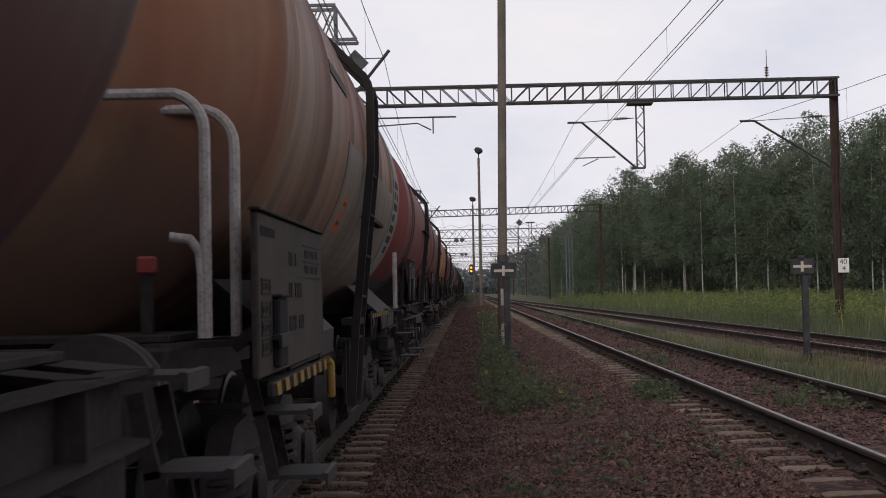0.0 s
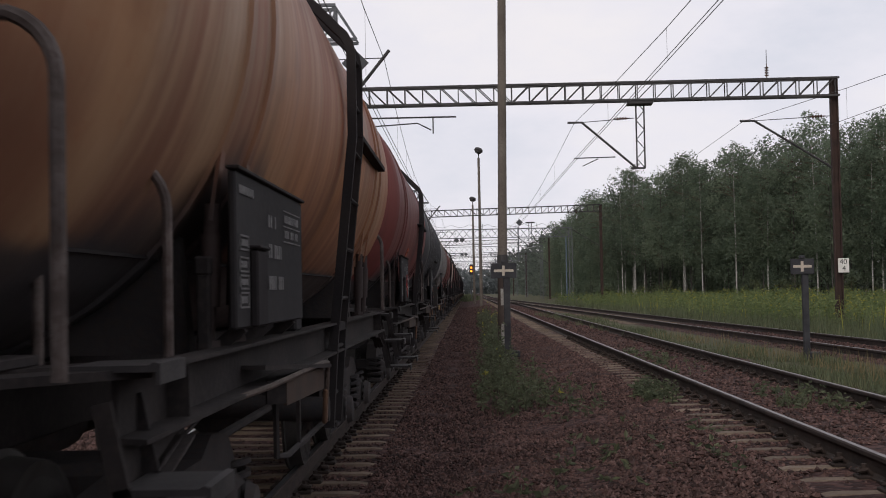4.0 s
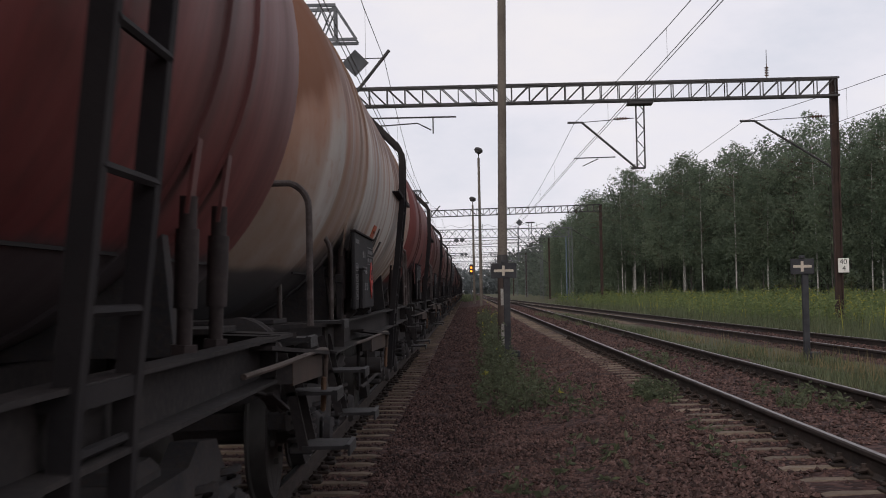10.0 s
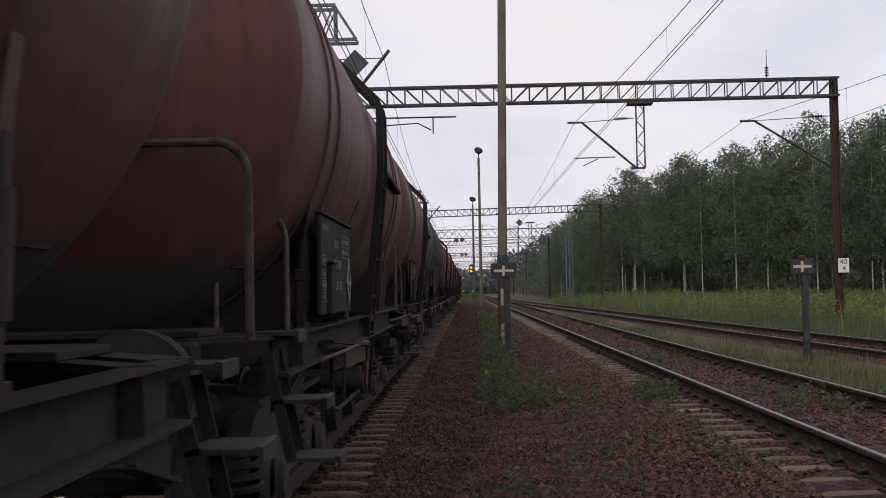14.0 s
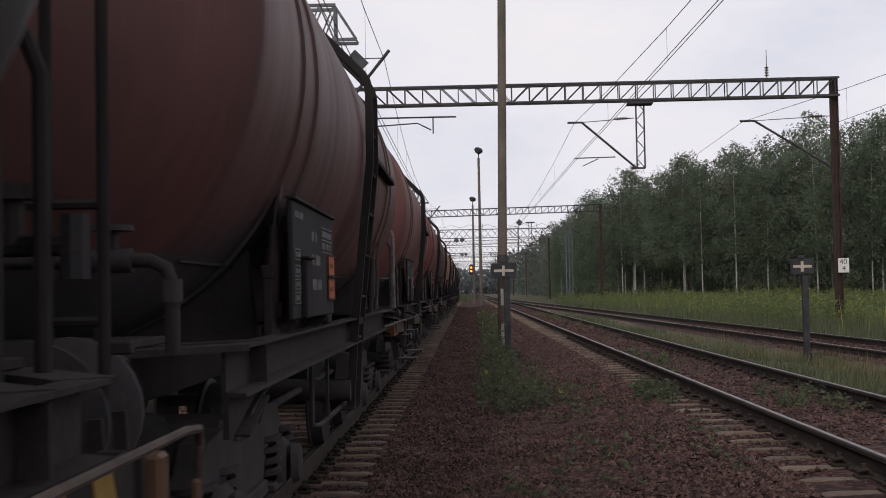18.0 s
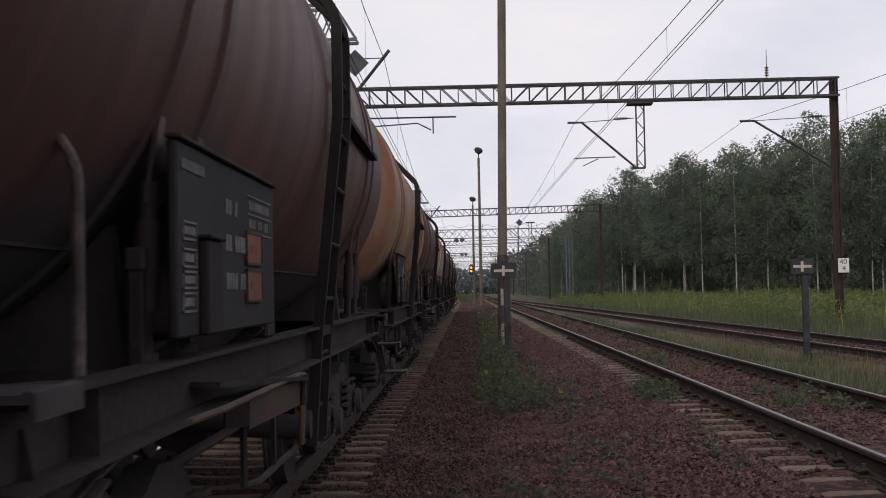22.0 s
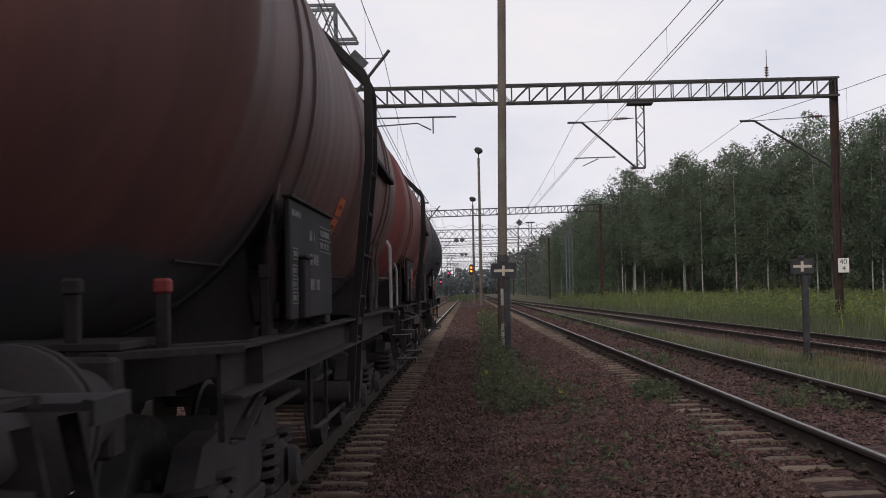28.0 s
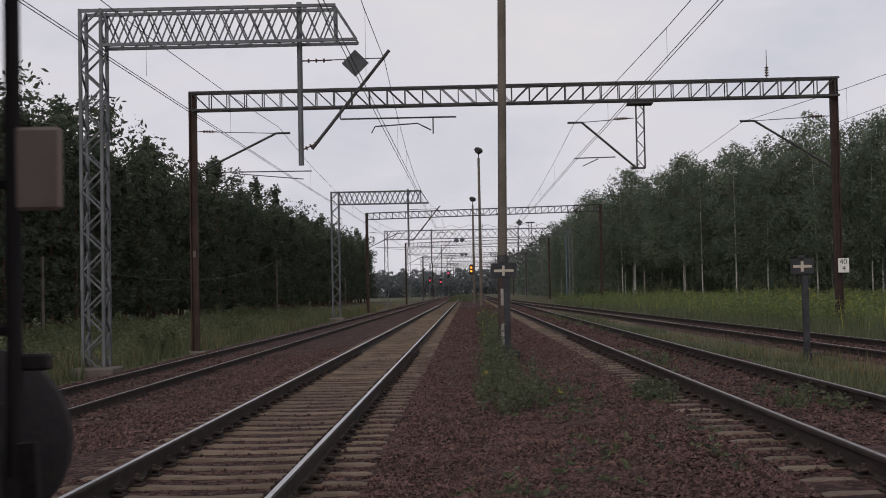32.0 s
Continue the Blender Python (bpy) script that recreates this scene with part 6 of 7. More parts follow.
def end_pipes(w, s):
    """Flanged pipes on the leading end, with a red capped guard post."""
    for x, z, r in ((1.02, 2.12, 0.15), (0.62, 1.85, 0.16)):
        part("flange", Geo().turned([(0.05, -0.05), (r, -0.04), (r, 0.0), (r * 0.8, 0.02)], 20, pose(x, s + 0.55, z)), M_BOGIE, w, smooth=True)
        for k in range(8):
            a = k * math.pi / 4
            part("bolt", Geo().tube([(x + 0.8 * r * math.cos(a), s + 0.52, z + 0.8 * r * math.sin(a)), (x + 0.8 * r * math.cos(a), s + 0.48, z + 0.8 * r * math.sin(a))], 0.014, 6), M_BOGIE, w)
    part("drain_pipe", Geo().tube([(1.02, s + 0.52, 2.12), (1.02, s + 0.4, 2.12), (1.03, s + 0.33, 2.05), (1.03, s + 0.3, 1.9), (1.03, s + 0.3, 1.2)], 0.042, 10), M_HAND, w, smooth=True)
    part("drain_pipe", Geo().tube([(0.62, s + 0.5, 1.85), (0.62, s + 0.4, 1.85), (0.5, s + 0.3, 1.75), (0.2, s + 0.3, 1.7)], 0.04, 10), M_HAND, w, smooth=True)
    part("valve", Geo().tube([(1.2, s + 0.5, 1.62), (1.2, s + 0.5, 1.75)], 0.03, 8).tube([(1.2, s + 0.5, 1.75), (1.2, s + 0.5, 1.78)], 0.07, 12).tube([(1.2, s + 0.35, 1.62), (1.2, s + 0.75, 1.6)], 0.05, 8), M_BOGIE, w, smooth=True)


def tank_wagon(style, label):
    """Four-axle tank wagon; +x is the flank by the path, -y its leading end."""
    w = tagged(new("tank_wagon"), label, "tank wagon", "wagons of the train")
    sh = SHAPE[style]
    H, bs = sh["half"], sh["bogie"]
    part("tank", tank_mesh(style), None, w)
    for sx in (-1, 1):
        prof = [(sx * 1.33, 1.03), (sx * 1.33, 1.044), (sx * 1.252, 1.05), (sx * 1.252, 1.21), (sx * 1.33, 1.216), (sx * 1.33, 1.23), (sx * 1.235, 1.23), (sx * 1.235, 1.03)]
        if style == "band":
            part("solebar", Geo().drawn(prof, -H + 0.45, H - 0.45), M_FRAME, w)
        else:
            for ya, yb in ((-H + 0.45, -H + 1.9), (-0.9 if style == "rib" else H - 1.9, H - 0.45)):
                part("solebar", Geo().drawn(prof, ya, yb), M_FRAME, w)
                e = yb if yb < 0 else ya
                d = 1 if yb < 0 else -1
                part("gusset_bar", Geo().bar((sx * 1.28, e - d * 0.1, 1.225), (sx * 1.28, e + d * 0.05, 1.232), 0.1, 0.02).bar((sx * 1.28, e + d * 0.04, 1.24), (sx * 1.28, e + d * 0.6, 0.95), 0.1, 0.02), M_FRAME, w)
        part("centre_sill", Geo().box((sx * 0.25, 0, 0.98), (0.1, 2 * H, 0.34), 0.01), M_FRAME, w)
        for s in ((-H + 1.0, H - 1.0) if style == "band" else (-H + 0.9, -H + 1.6, H - 1.6, H - 0.9)):
            part("stiffener", Geo().box((sx * 1.29, float(s), 1.13), (0.07, 0.015, 0.155)), M_FRAME, w)
        for d in (-1, 1):
            part("corner_brace", Geo().bar((sx * 1.28, d * (H - 0.5), 1.22), (sx * 0.9, d * H, 1.22), 0.16, 0.025).bar((sx * 1.28, d * (H - 0.9), 1.222), (sx * 0.6, d * (H - 0.1), 1.222), 0.12, 0.025), M_FRAME, w)
    for d in (-1, 1):
        s = d * (H + 0.04)
        part("headstock", Geo().box((0, s, 1.05), (2.0, 0.16, 0.34), 0.015), M_FRAME, w)
        for sx in (-0.875, 0.875):
            prof = [(0.14, 0.0), (0.14, 0.3), (0.09, 0.32), (0.09, 0.5), (0.22, 0.54), (0.245, 0.56), (0.245, 0.595), (0.05, 0.61)]
            part("buffer", Geo().turned([(r, d * a) for r, a in prof], 24, pose(sx, s + d * 0.06, 1.05)), M_BOGIE, w, smooth=True)
        part("coupling", Geo().tube([(0, s + d * 0.05, 1.0), (0, s + d * 0.35, 0.95), (0, s + d * 0.5, 0.75)], 0.04, 6), M_BOGIE, w)
        part("brake_hose", Geo().tube([(0.35, s + d * 0.08, 0.95), (0.38, s + d * 0.3, 0.9), (0.36, s + d * 0.35, 0.6), (0.3, s + d * 0.45, 0.5)], 0.025, 6), M_LADDER, w, smooth=True)
    # cradles under the tank
    for s in (-bs, bs):
        g = Geo()
        vs, fs = [], []
        for k in range(13):
            a = radians(-140 + 100 * k / 12)
            x, z = math.cos(a) * (TANK_R + 0.004), TANK_Z + math.sin(a) * (TANK_R + 0.004)
            lo = min(1.2, z - 0.02)
            vs += [(x, s - 0.05, z), (x, s + 0.05, z), (x * 1.04, s + 0.06, lo), (x * 1.04, s - 0.06, lo)]
        for k in range(12):
            a = 4 * k
            for e in range(4):
                fs.append((a + e, a + (e + 1) % 4, a + 4 + (e + 1) % 4, a + 4 + e))
        fs += [(0, 1, 2, 3), (48, 49, 50, 51)]
        g.add(vs, fs)
        part("saddle", g, M_BOGIE, w)
        add_bogie(w, s)
        if style == "band":
            continue
        d = 1 if s > 0 else -1
        mt = M_SADDLE if style == "plain" else M_FRAME
        for sx in (-1, 1):
            y = s + d * 0.35
            if style == "rib":
                part("saddle_plate", Geo().bar((sx * 0.95, y, 1.7), (sx * 1.1, y, 1.22), 0.3, 0.02), M_FRAME, w)
                if d > 0:
                    for a in (-0.1,):
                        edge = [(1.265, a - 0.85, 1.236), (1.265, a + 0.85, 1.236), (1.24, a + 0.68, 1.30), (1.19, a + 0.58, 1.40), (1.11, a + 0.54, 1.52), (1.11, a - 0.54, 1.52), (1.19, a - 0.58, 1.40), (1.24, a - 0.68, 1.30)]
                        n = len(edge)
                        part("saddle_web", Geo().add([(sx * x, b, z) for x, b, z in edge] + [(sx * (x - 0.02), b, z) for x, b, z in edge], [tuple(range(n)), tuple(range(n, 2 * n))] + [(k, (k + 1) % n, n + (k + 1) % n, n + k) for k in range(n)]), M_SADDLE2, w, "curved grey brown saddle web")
                        for b in (-0.45, 0.45):
                            part("gusset", Geo().box((sx * 1.29, a + b, 1.13), (0.08, 0.02, 0.16)), M_FRAME, w)
                continue
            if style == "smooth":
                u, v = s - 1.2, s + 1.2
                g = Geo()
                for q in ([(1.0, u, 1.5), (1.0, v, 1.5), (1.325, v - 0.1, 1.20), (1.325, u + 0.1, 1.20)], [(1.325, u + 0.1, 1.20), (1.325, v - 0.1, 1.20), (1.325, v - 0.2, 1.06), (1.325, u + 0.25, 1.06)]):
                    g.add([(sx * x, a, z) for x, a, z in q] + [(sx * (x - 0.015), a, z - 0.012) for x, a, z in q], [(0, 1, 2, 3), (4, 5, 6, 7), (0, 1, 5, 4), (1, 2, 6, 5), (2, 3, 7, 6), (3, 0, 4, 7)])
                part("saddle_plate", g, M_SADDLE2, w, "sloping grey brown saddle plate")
                continue
            if d < 0:
                continue
            part("saddle_strut", Geo().bar((sx * 1.10, sh["tank"] - 0.02, 1.60), (sx * 1.325, s + d * 0.42, 1.2), 0.14, 0.03, up=(1, 0, 0)), mt, w)
            wing = [(sx * 1.02, s - d * 1.5, 1.62), (sx * 1.16, s - d * 1.5, 1.55), (sx * 1.31, y, 1.21), (sx * 1.1, y, 1.24)]
            part("saddle_wing", Geo().add(wing + [(x, a, z - 0.025) for x, a, z in wing], [(0, 1, 2, 3), (4, 5, 6, 7), (0, 1, 5, 4), (1, 2, 6, 5), (2, 3, 7, 6), (3, 0, 4, 7)]).bar((sx * 1.155, s - d * 1.5, 1.5), (sx * 1.30, y, 1.15), 0.02, 0.12), mt, w)
            part("saddle_foot", Geo().bar((sx * 1.31, y, 1.22), (sx * 1.33, y + d * 0.45, 1.0), 0.1, 0.02).bar((sx * 1.31, y, 1.0), (sx * 1.33, y + d * 0.45, 0.98), 0.1, 0.02), mt, w)
    if style == "band":
        for d in (-1, 1):
            for sx in (-1, 1):
                edge = [(4.93, 1.034), (4.93, 0.87), (4.80, 0.86), (4.68, 0.885), (4.55, 0.94), (4.3, 0.985), (3.9, 1.034)]
                n = len(edge)
                part("end_web", Geo().add([(sx * x, d * b, z) for x in (1.238, 1.262) for b, z in edge], [tuple(range(n)), tuple(range(n, 2 * n))] + [(k, (k + 1) % n, n + (k + 1) % n, n + k) for k in range(n)]), M_FRAME, w)
                part("end_flange", Geo().tube([(sx * 1.285, d * b, z) for b, z in edge[1:]], 0.008, 6).bar((sx * 1.285, d * 4.3, 0.985), (sx * 1.285, d * 4.82, 0.872), 0.075, 0.012), M_FRAME, w)
        for sx in (-1, 1):
            part("seam_strip", Geo().bar((sx * 1.0, -4.6, 1.565), (sx * 1.0, 4.6, 1.565), 0.016, 0.012), M_LADDER, w)
        for s in sh["ribs"]:
            for sx in (-1, 1):
                lean_strap(w, s, sx)
    # ladder and walkway
    if style in ("band", "smooth"):
        for sx in (1, -1):
            fwd = -0.56 if style == "smooth" else 0.0
            for ds in (0.1 + fwd, 0.6 + fwd):
                g = Geo()
                path = [(sx * 1.27, 0.55), (sx * 1.31, 1.15), (sx * 1.45, 2.45), (sx * 1.45, 2.98)] + [(sx * (1.25 + 0.2 * math.cos(radians(a))), 2.98 + 0.2 * math.sin(radians(a))) for a in (20, 40, 55)] + [(sx * 0.55, 3.98), (sx * 0.4, 4.02)]
                pts = [(x, ds, z) for x, z in path]
                g.tube(pts, 0.042, 4)
                part("ladder_stile", g, M_LADDER, w)
            for z in np.arange(0.75, 3.0, 0.32):
                part("rung", Geo().tube([(sx * min(1.45, 1.29 + 0.123 * (float(z) - 0.9)), e, float(z)) for e in (0.1 + fwd, 0.6 + fwd)], 0.014, 6), M_LADDER, w)
            part("ladder_foot", Geo().bar((sx * 1.2, 0.35 + fwd, 1.2), (sx * 1.34, 0.35 + fwd, 1.2), 0.56, 0.05), M_LADDER, w)
    part("walkway", Geo().box((0, 0.35, 4.03), (0.9, 3.0, 0.04), 0.005), M_LADDER, w)
    part("dome", Geo().turned([(0.3, 0.0), (0.3, 0.22), (0.2, 0.28)], 16, pose(0, 1.4, 3.93, 90, 0, 0)), M_LADDER, w)
    if style != "plain":
        sm, ln, zd = {"band": (1.85, 2.6, 2.5), "smooth": (1.1, 1.9, 2.05), "rib": (0.05, 1.9, 2.17)}[style]
        xd = math.sqrt(TANK_R ** 2 - (zd - TANK_Z) ** 2)
        for sx in (1, -1):
            part("drip_strip", Geo().box((sx * (xd + 0.03), sm, zd), (0.08, ln, 0.016), 0.004).box((sx * (xd + 0.066), sm, zd + 0.01), (0.01, ln, 0.034)), M_LADDER, w)
    data_panel(w, style)
    s0, s1, z0, z1 = sh["board"]
    for s in (s0 + 0.25, s1 - 0.25):
        part("panel_bracket", Geo().bar((1.2, s, 1.2), (1.32, s, 1.3), 0.05), M_FRAME, w)
    # ends: rails, platforms, steps, levers
    for s in (-H + 0.35, H - 0.35):
        part("platform", Geo().box((0, s, 1.25), (1.96, 0.6, 0.03), 0.004), M_FRAME, w)
    if style == "rib":
        end_rails(w, H + 0.3)
    elif style == "smooth":
        for s, z, x in ((-5.3, 2.25, 1.125), (-5.1, 2.21, 1.21)):
            loop_rail(w, x, -x, s, s, 1.25, z, 0.024)
        for sx in (-1, 1):
            part("handrail", Geo().tube([(sx * 0.98, -5.3, 1.66), (sx * 1.06, -5.3, 1.65), (sx * 1.10, -5.3, 1.6), (sx * 1.11, -5.3, 1.5), (sx * 1.11, -5.3, 1.25)], 0.022, 10), M_HAND, w, smooth=True)
        part("guard_cap", Geo().box((0.86, -5.2, 1.55), (0.075, 0.075, 0.075), 0.01), M_REDTIP, w, "red painted cap")
        part("guard_post", Geo().box((0.86, -5.2, 1.36), (0.05, 0.05, 0.34), 0.006), M_FRAME, w)
    elif style == "plain":
        loop_rail(w, 1.2, -1.2, -5.2, -5.2, 1.25, 2.12, 0.02)
    else:
        loop_rail(w, 1.2, -1.2, -5.25, -5.25, 1.22, 2.12, 0.021)
        loop_rail(w, 1.22, 0.9, -4.2, -4.5, 1.22, 1.86, 0.017)
    step_tread(w, 1.27, -H + 0.5, 1.245, 0.3, 0.24)
    side_steps(w, -H + 0.5)
    if style == "rib":
        step_tread(w, 1.34, H, 0.6, 0.3, 0.28)
        for d in (-0.12, 0.12):
            part("step_hanger", Geo().bar((1.19, H + d, 1.1), (1.22, H + d, 0.59), 0.02, 0.04), M_FRAME, w)
    else:
        side_steps(w, H - 0.1)
        step_tread(w, 1.27, H - 0.1, 1.2, 0.3, 0.24)
    if style == "band":
        lever_beam(w, s1 - 1.7, s1 + 0.15, 1.05)
    elif style == "smooth":
        part("lever_beam", Geo().box((1.37, -4.25, 1.03), (0.03, 2.0, 0.06), 0.006), M_LADDER, w)
        for k in range(8):
            part("warning_stripe", slanted(-5.1 + 0.25 * k, 1.03, 1.3865, 0.12, 0.056, -0.04), M_YELLOW, w, "worn yellow warning stripe")
        part("lever_grip", Geo().tube([(1.38, -3.24, 1.05), (1.40, -3.2, 1.03), (1.40, -3.18, 0.84)], 0.024, 10), M_YELLOW, w, "yellow painted grip", smooth=True)
    elif style == "plain":
        lever_beam(w, -5.3, -2.85, 1.16, True)
    else:
        lever_beam(w, s0 - 2.6, s0 - 0.1, 1.05, True)
    # small gear along the frame
    part("valve_box", Geo().box((1.24, s1 + 0.2, 1.4), (0.12, 0.22, 0.34), 0.012), M_PANEL, w)
    if style == "rib":
        part("valve_box", Geo().box((0, 0, 0), (0.2, 0.3, 0.26), 0.04), M_GREYBOX, w, smooth=True, m=pose(1.10, -4.1, 1.5, 0, 14, 0))
        part("box_stay", Geo().bar((1.06, -4.25, 1.9), (1.10, -4.2, 1.6), 0.08, 0.02).bar((1.10, -4.1, 1.4), (1.16, -4.0, 1.2), 0.06, 0.02), M_FRAME, w)
        part("step_guard", Geo().tube([(1.12, -5.2, 1.16), (1.2, -4.85, 1.2), (1.3, -4.6, 1.2), (1.32, -4.52, 1.16), (1.33, -4.3, 0.92)], 0.02, 10), M_HAND, w, smooth=True)
        part("air_pipe", Geo().tube([(1.22, -1.2, 1.3), (1.22, -0.9, 1.34), (1.2, -0.4, 1.75), (1.22, 0.1, 2.0)], 0.014, 8), M_HAND, w, smooth=True)
        part("guard_post", Geo().box((0.9, -4.7, 1.42), (0.05, 0.05, 0.4), 0.006), M_FRAME, w)
        part("guard_cap", Geo().box((0.9, -4.7, 1.66), (0.09, 0.09, 0.1), 0.012), M_REDTIP, w, "red painted cap")
        for x, s, z in ((1.09, -5.73, 2.41), (1.09, -5.3, 2.19)):
            part("handrail", Geo().tube([(x, s, 1.22), (x, s, z - 0.12), (x - 0.03, s - 0.01, z - 0.04), (x - 0.12, s - 0.03, z), (-x + 0.12, s - 0.03, z), (-x + 0.03, s - 0.01, z - 0.04), (-x, s, z - 0.12), (-x, s, 1.22)], 0.022, 8), M_LADDER, w, smooth=True)
            for zz in (1.5, 1.85):
                part("rail_bar", Geo().tube([(x, s, zz), (-x, s, zz)], 0.014, 6), M_LADDER, w, smooth=True)
    for s in ((-H + 1.75,) if style != "rib" else ()):
        part("stanchion", Geo().box((1.22, s, 1.36), (0.045, 0.05, 0.28), 0.006), M_FRAME, w)
    if style != "rib":
        part("stanchion_cap", Geo().box((1.22, -H + 1.75, 1.53), (0.06, 0.065, 0.07), 0.008), M_FRAME if style == "band" else M_REDTIP, w, "" if style == "band" else "red painted tip")
    if style == "band":
        part("brake_cylinder", Geo().turned([(0.12, -0.35), (0.2, -0.3), (0.2, 0.3), (0.12, 0.35)], 16, pose(0.5, 0.4, 0.72)), M_BOGIE, w, smooth=True)
        part("air_reservoir", Geo().turned([(0.08, -0.6), (0.22, -0.5), (0.22, 0.5), (0.08, 0.6)], 16, pose(-0.4, -0.8, 0.7)), M_BOGIE, w, smooth=True)
        part("outlet_pipe", Geo().tube([(0, 0, 1.15), (0, 0, 0.75), (1.1, 0, 0.68), (1.28, 0, 0.68)], 0.08, 10), M_BOGIE, w, smooth=True)
    if style == "band":
        part("brake_rod", Geo().tube([(0.9, -2.2, 0.7), (0.9, 2.2, 0.7)], 0.025, 6), M_BOGIE, w)
        part("brake_rod", Geo().tube([(1.2, s1, 0.98), (1.2, s1 + 0.02, 0.6), (1.2, s1 + 0.4, 0.56), (1.2, 1.6, 0.56)], 0.018, 6), M_BOGIE, w, smooth=True)
    for s in ((-0.9, 1.2) if style == "band" else (-0.25, 0.05)):
        part("hanger", Geo().bar((1.2, s, 1.05), (1.2, s, 0.55), 0.05, 0.02), M_FRAME, w)
    return w


TRAIN = [
    ("brown", "band", "dark brown tank wagon streaked with grime"),
    ("tan", "smooth", "rusty tan tank wagon with stained flanks"),
    ("red", "band", "faded red tank wagon with grime"),
    ("redbrown", "band", "red brown tank wagon with hazard plates"),
    ("orange", "band", "orange tan tank wagon with rust runs"),
    ("red", "band", "red tank wagon with grimy flanks"),
    ("black", "rib", "black ribbed tank wagon with white marks"),
    ("grey", "plain", "pale grey tank wagon with rust marks"),
    ("red", "band", "dull red tank wagon with bands"),
    ("white", "band", "dirty white tank wagon with orange rust on top"),
    ("red", "band", "red tank wagon with black ladder"),
    ("maroon", "band", "dark brown red tank wagon with worn bands"),
    ("maroon", "band", "maroon tank wagon with worn paint"),
    ("brown", "band", "dark brown tank wagon with straps"),
    ("black", "rib", "dark grey ribbed tank wagon"),
    ("maroon", "band", "maroon tank wagon with orange hazard plates"),
    ("redbrown", "band", "red brown tank wagon with grimy ends"),
    ("red", "band", "faded red tank wagon with black ladder"),
    ("brown", "band", "dark brown tank wagon with data board"),
    ("cream", "band", "stained cream tank wagon with rust runs"),
    ("brown", "band", "dark brown weathered tank wagon"),
    ("white", "band", "white tank wagon stained with rust"),
    ("maroon", "band", "dark red tank wagon with ladder"),
    ("maroon", "band", "dark red tank wagon with white data board marks"),
    ("red", "band", "bright red tank wagon with pale rails"),
    ("black", "rib", "black ribbed tank wagon at the train's end"),
]
# the time at which each wagon's middle comes level with the camera
CENTRE_T = [-0.154, 1.098, 2.35, 3.60, 4.87, 6.11, 7.46, 8.85, 10.145, 11.39, 12.64, 13.9, 15.155, 16.40, 17.71, 19.03, 20.29, 21.52, 22.77, 24.02, 25.26, 26.49, 27.75, 29.02, 30.28, 31.63]
PROTO, WAGONS = {}, []
for i, (colour, style, label) in enumerate(TRAIN):
    at = pose(TRACK_X, SPEED * CENTRE_T[i], 0)
    if style in PROTO:
        wg = copy_thing(PROTO[style], at)
    else:
        wg = tank_wagon(style, label)
        wg.matrix_basis = at
        PROTO[style] = wg
    tagged(wg, label)
    WAGONS.append(wg)
tail = WAGONS[-1]
part("tail_plate", Geo().box((1.165, 6.62, 1.73), (0.115, 0.02, 0.2), 0.01), M_LAMPPLATE, tail, "pale reflective tail plate")
part("tail_plate", Geo().box((-1.165, 6.62, 1.73), (0.115, 0.02, 0.2), 0.01), M_LAMPPLATE, tail, "pale reflective tail plate")
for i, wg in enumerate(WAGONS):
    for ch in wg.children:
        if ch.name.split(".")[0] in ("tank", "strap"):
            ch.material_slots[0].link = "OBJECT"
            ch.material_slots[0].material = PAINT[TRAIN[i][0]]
        elif i in (1, 24) and ch.name.split(".")[0] in ("handrail", "rail_bar"):
            ch.material_slots[0].link = "OBJECT"
            ch.material_slots[0].material = M_HANDWHITE


def rear_rails(w, H):
    """Hooped rail and a lower post at the trailing corner."""
    part("handrail", Geo().tube([(1.3, H - 0.1, 1.2), (1.3, H - 0.1, 1.93), (1.3, H - 0.16, 2.01), (1.26, H - 0.3, 2.03), (0.7, H - 0.3, 2.03), (-0.7, H - 0.3, 2.03)], 0.02, 8), M_HAND, w, smooth=True)
    part("handrail", Geo().tube([(1.3, H - 0.75, 1.2), (1.3, H - 0.75, 1.74), (1.28, H - 0.72, 1.8)], 0.014, 8), M_HAND, w, smooth=True)
    part("rail_bar", Geo().tube([(1.3, H - 0.75, 1.5), (1.3, H - 0.1, 1.5)], 0.011, 6), M_HAND, w, smooth=True)


for i, off in ((2, 1.3), (8, 1.3), (9, 1.45), (5, 0.75), (20, 0.75), (22, 0.4), (3, 0.25), (17, 0.3)):
    for ch in WAGONS[i].children:
        if ch.name.split(".")[0] in ("ladder_stile", "rung", "ladder_foot"):
            ch.location.y += off
for i in (2, 3, 5, 8, 10, 12, 16, 17):
    lever_beam(WAGONS[i], SHAPE["band"]["half"] - 1.7, SHAPE["band"]["half"] - 0.12, 1.12)
part("lever_housing", Geo().box((1.32, 4.75, 1.0), (0.12, 0.75, 0.13), 0.01), M_ORANGEBOX, WAGONS[15], "worn orange lever housing")
lever_beam(WAGONS[15], 3.7, 5.3, 1.08)
part("side_box", Geo().box((1.40, -1.5, 1.3), (0.1, 0.3, 0.54), 0.012), M_GREYBOX, WAGONS[6], "grey painted side box")
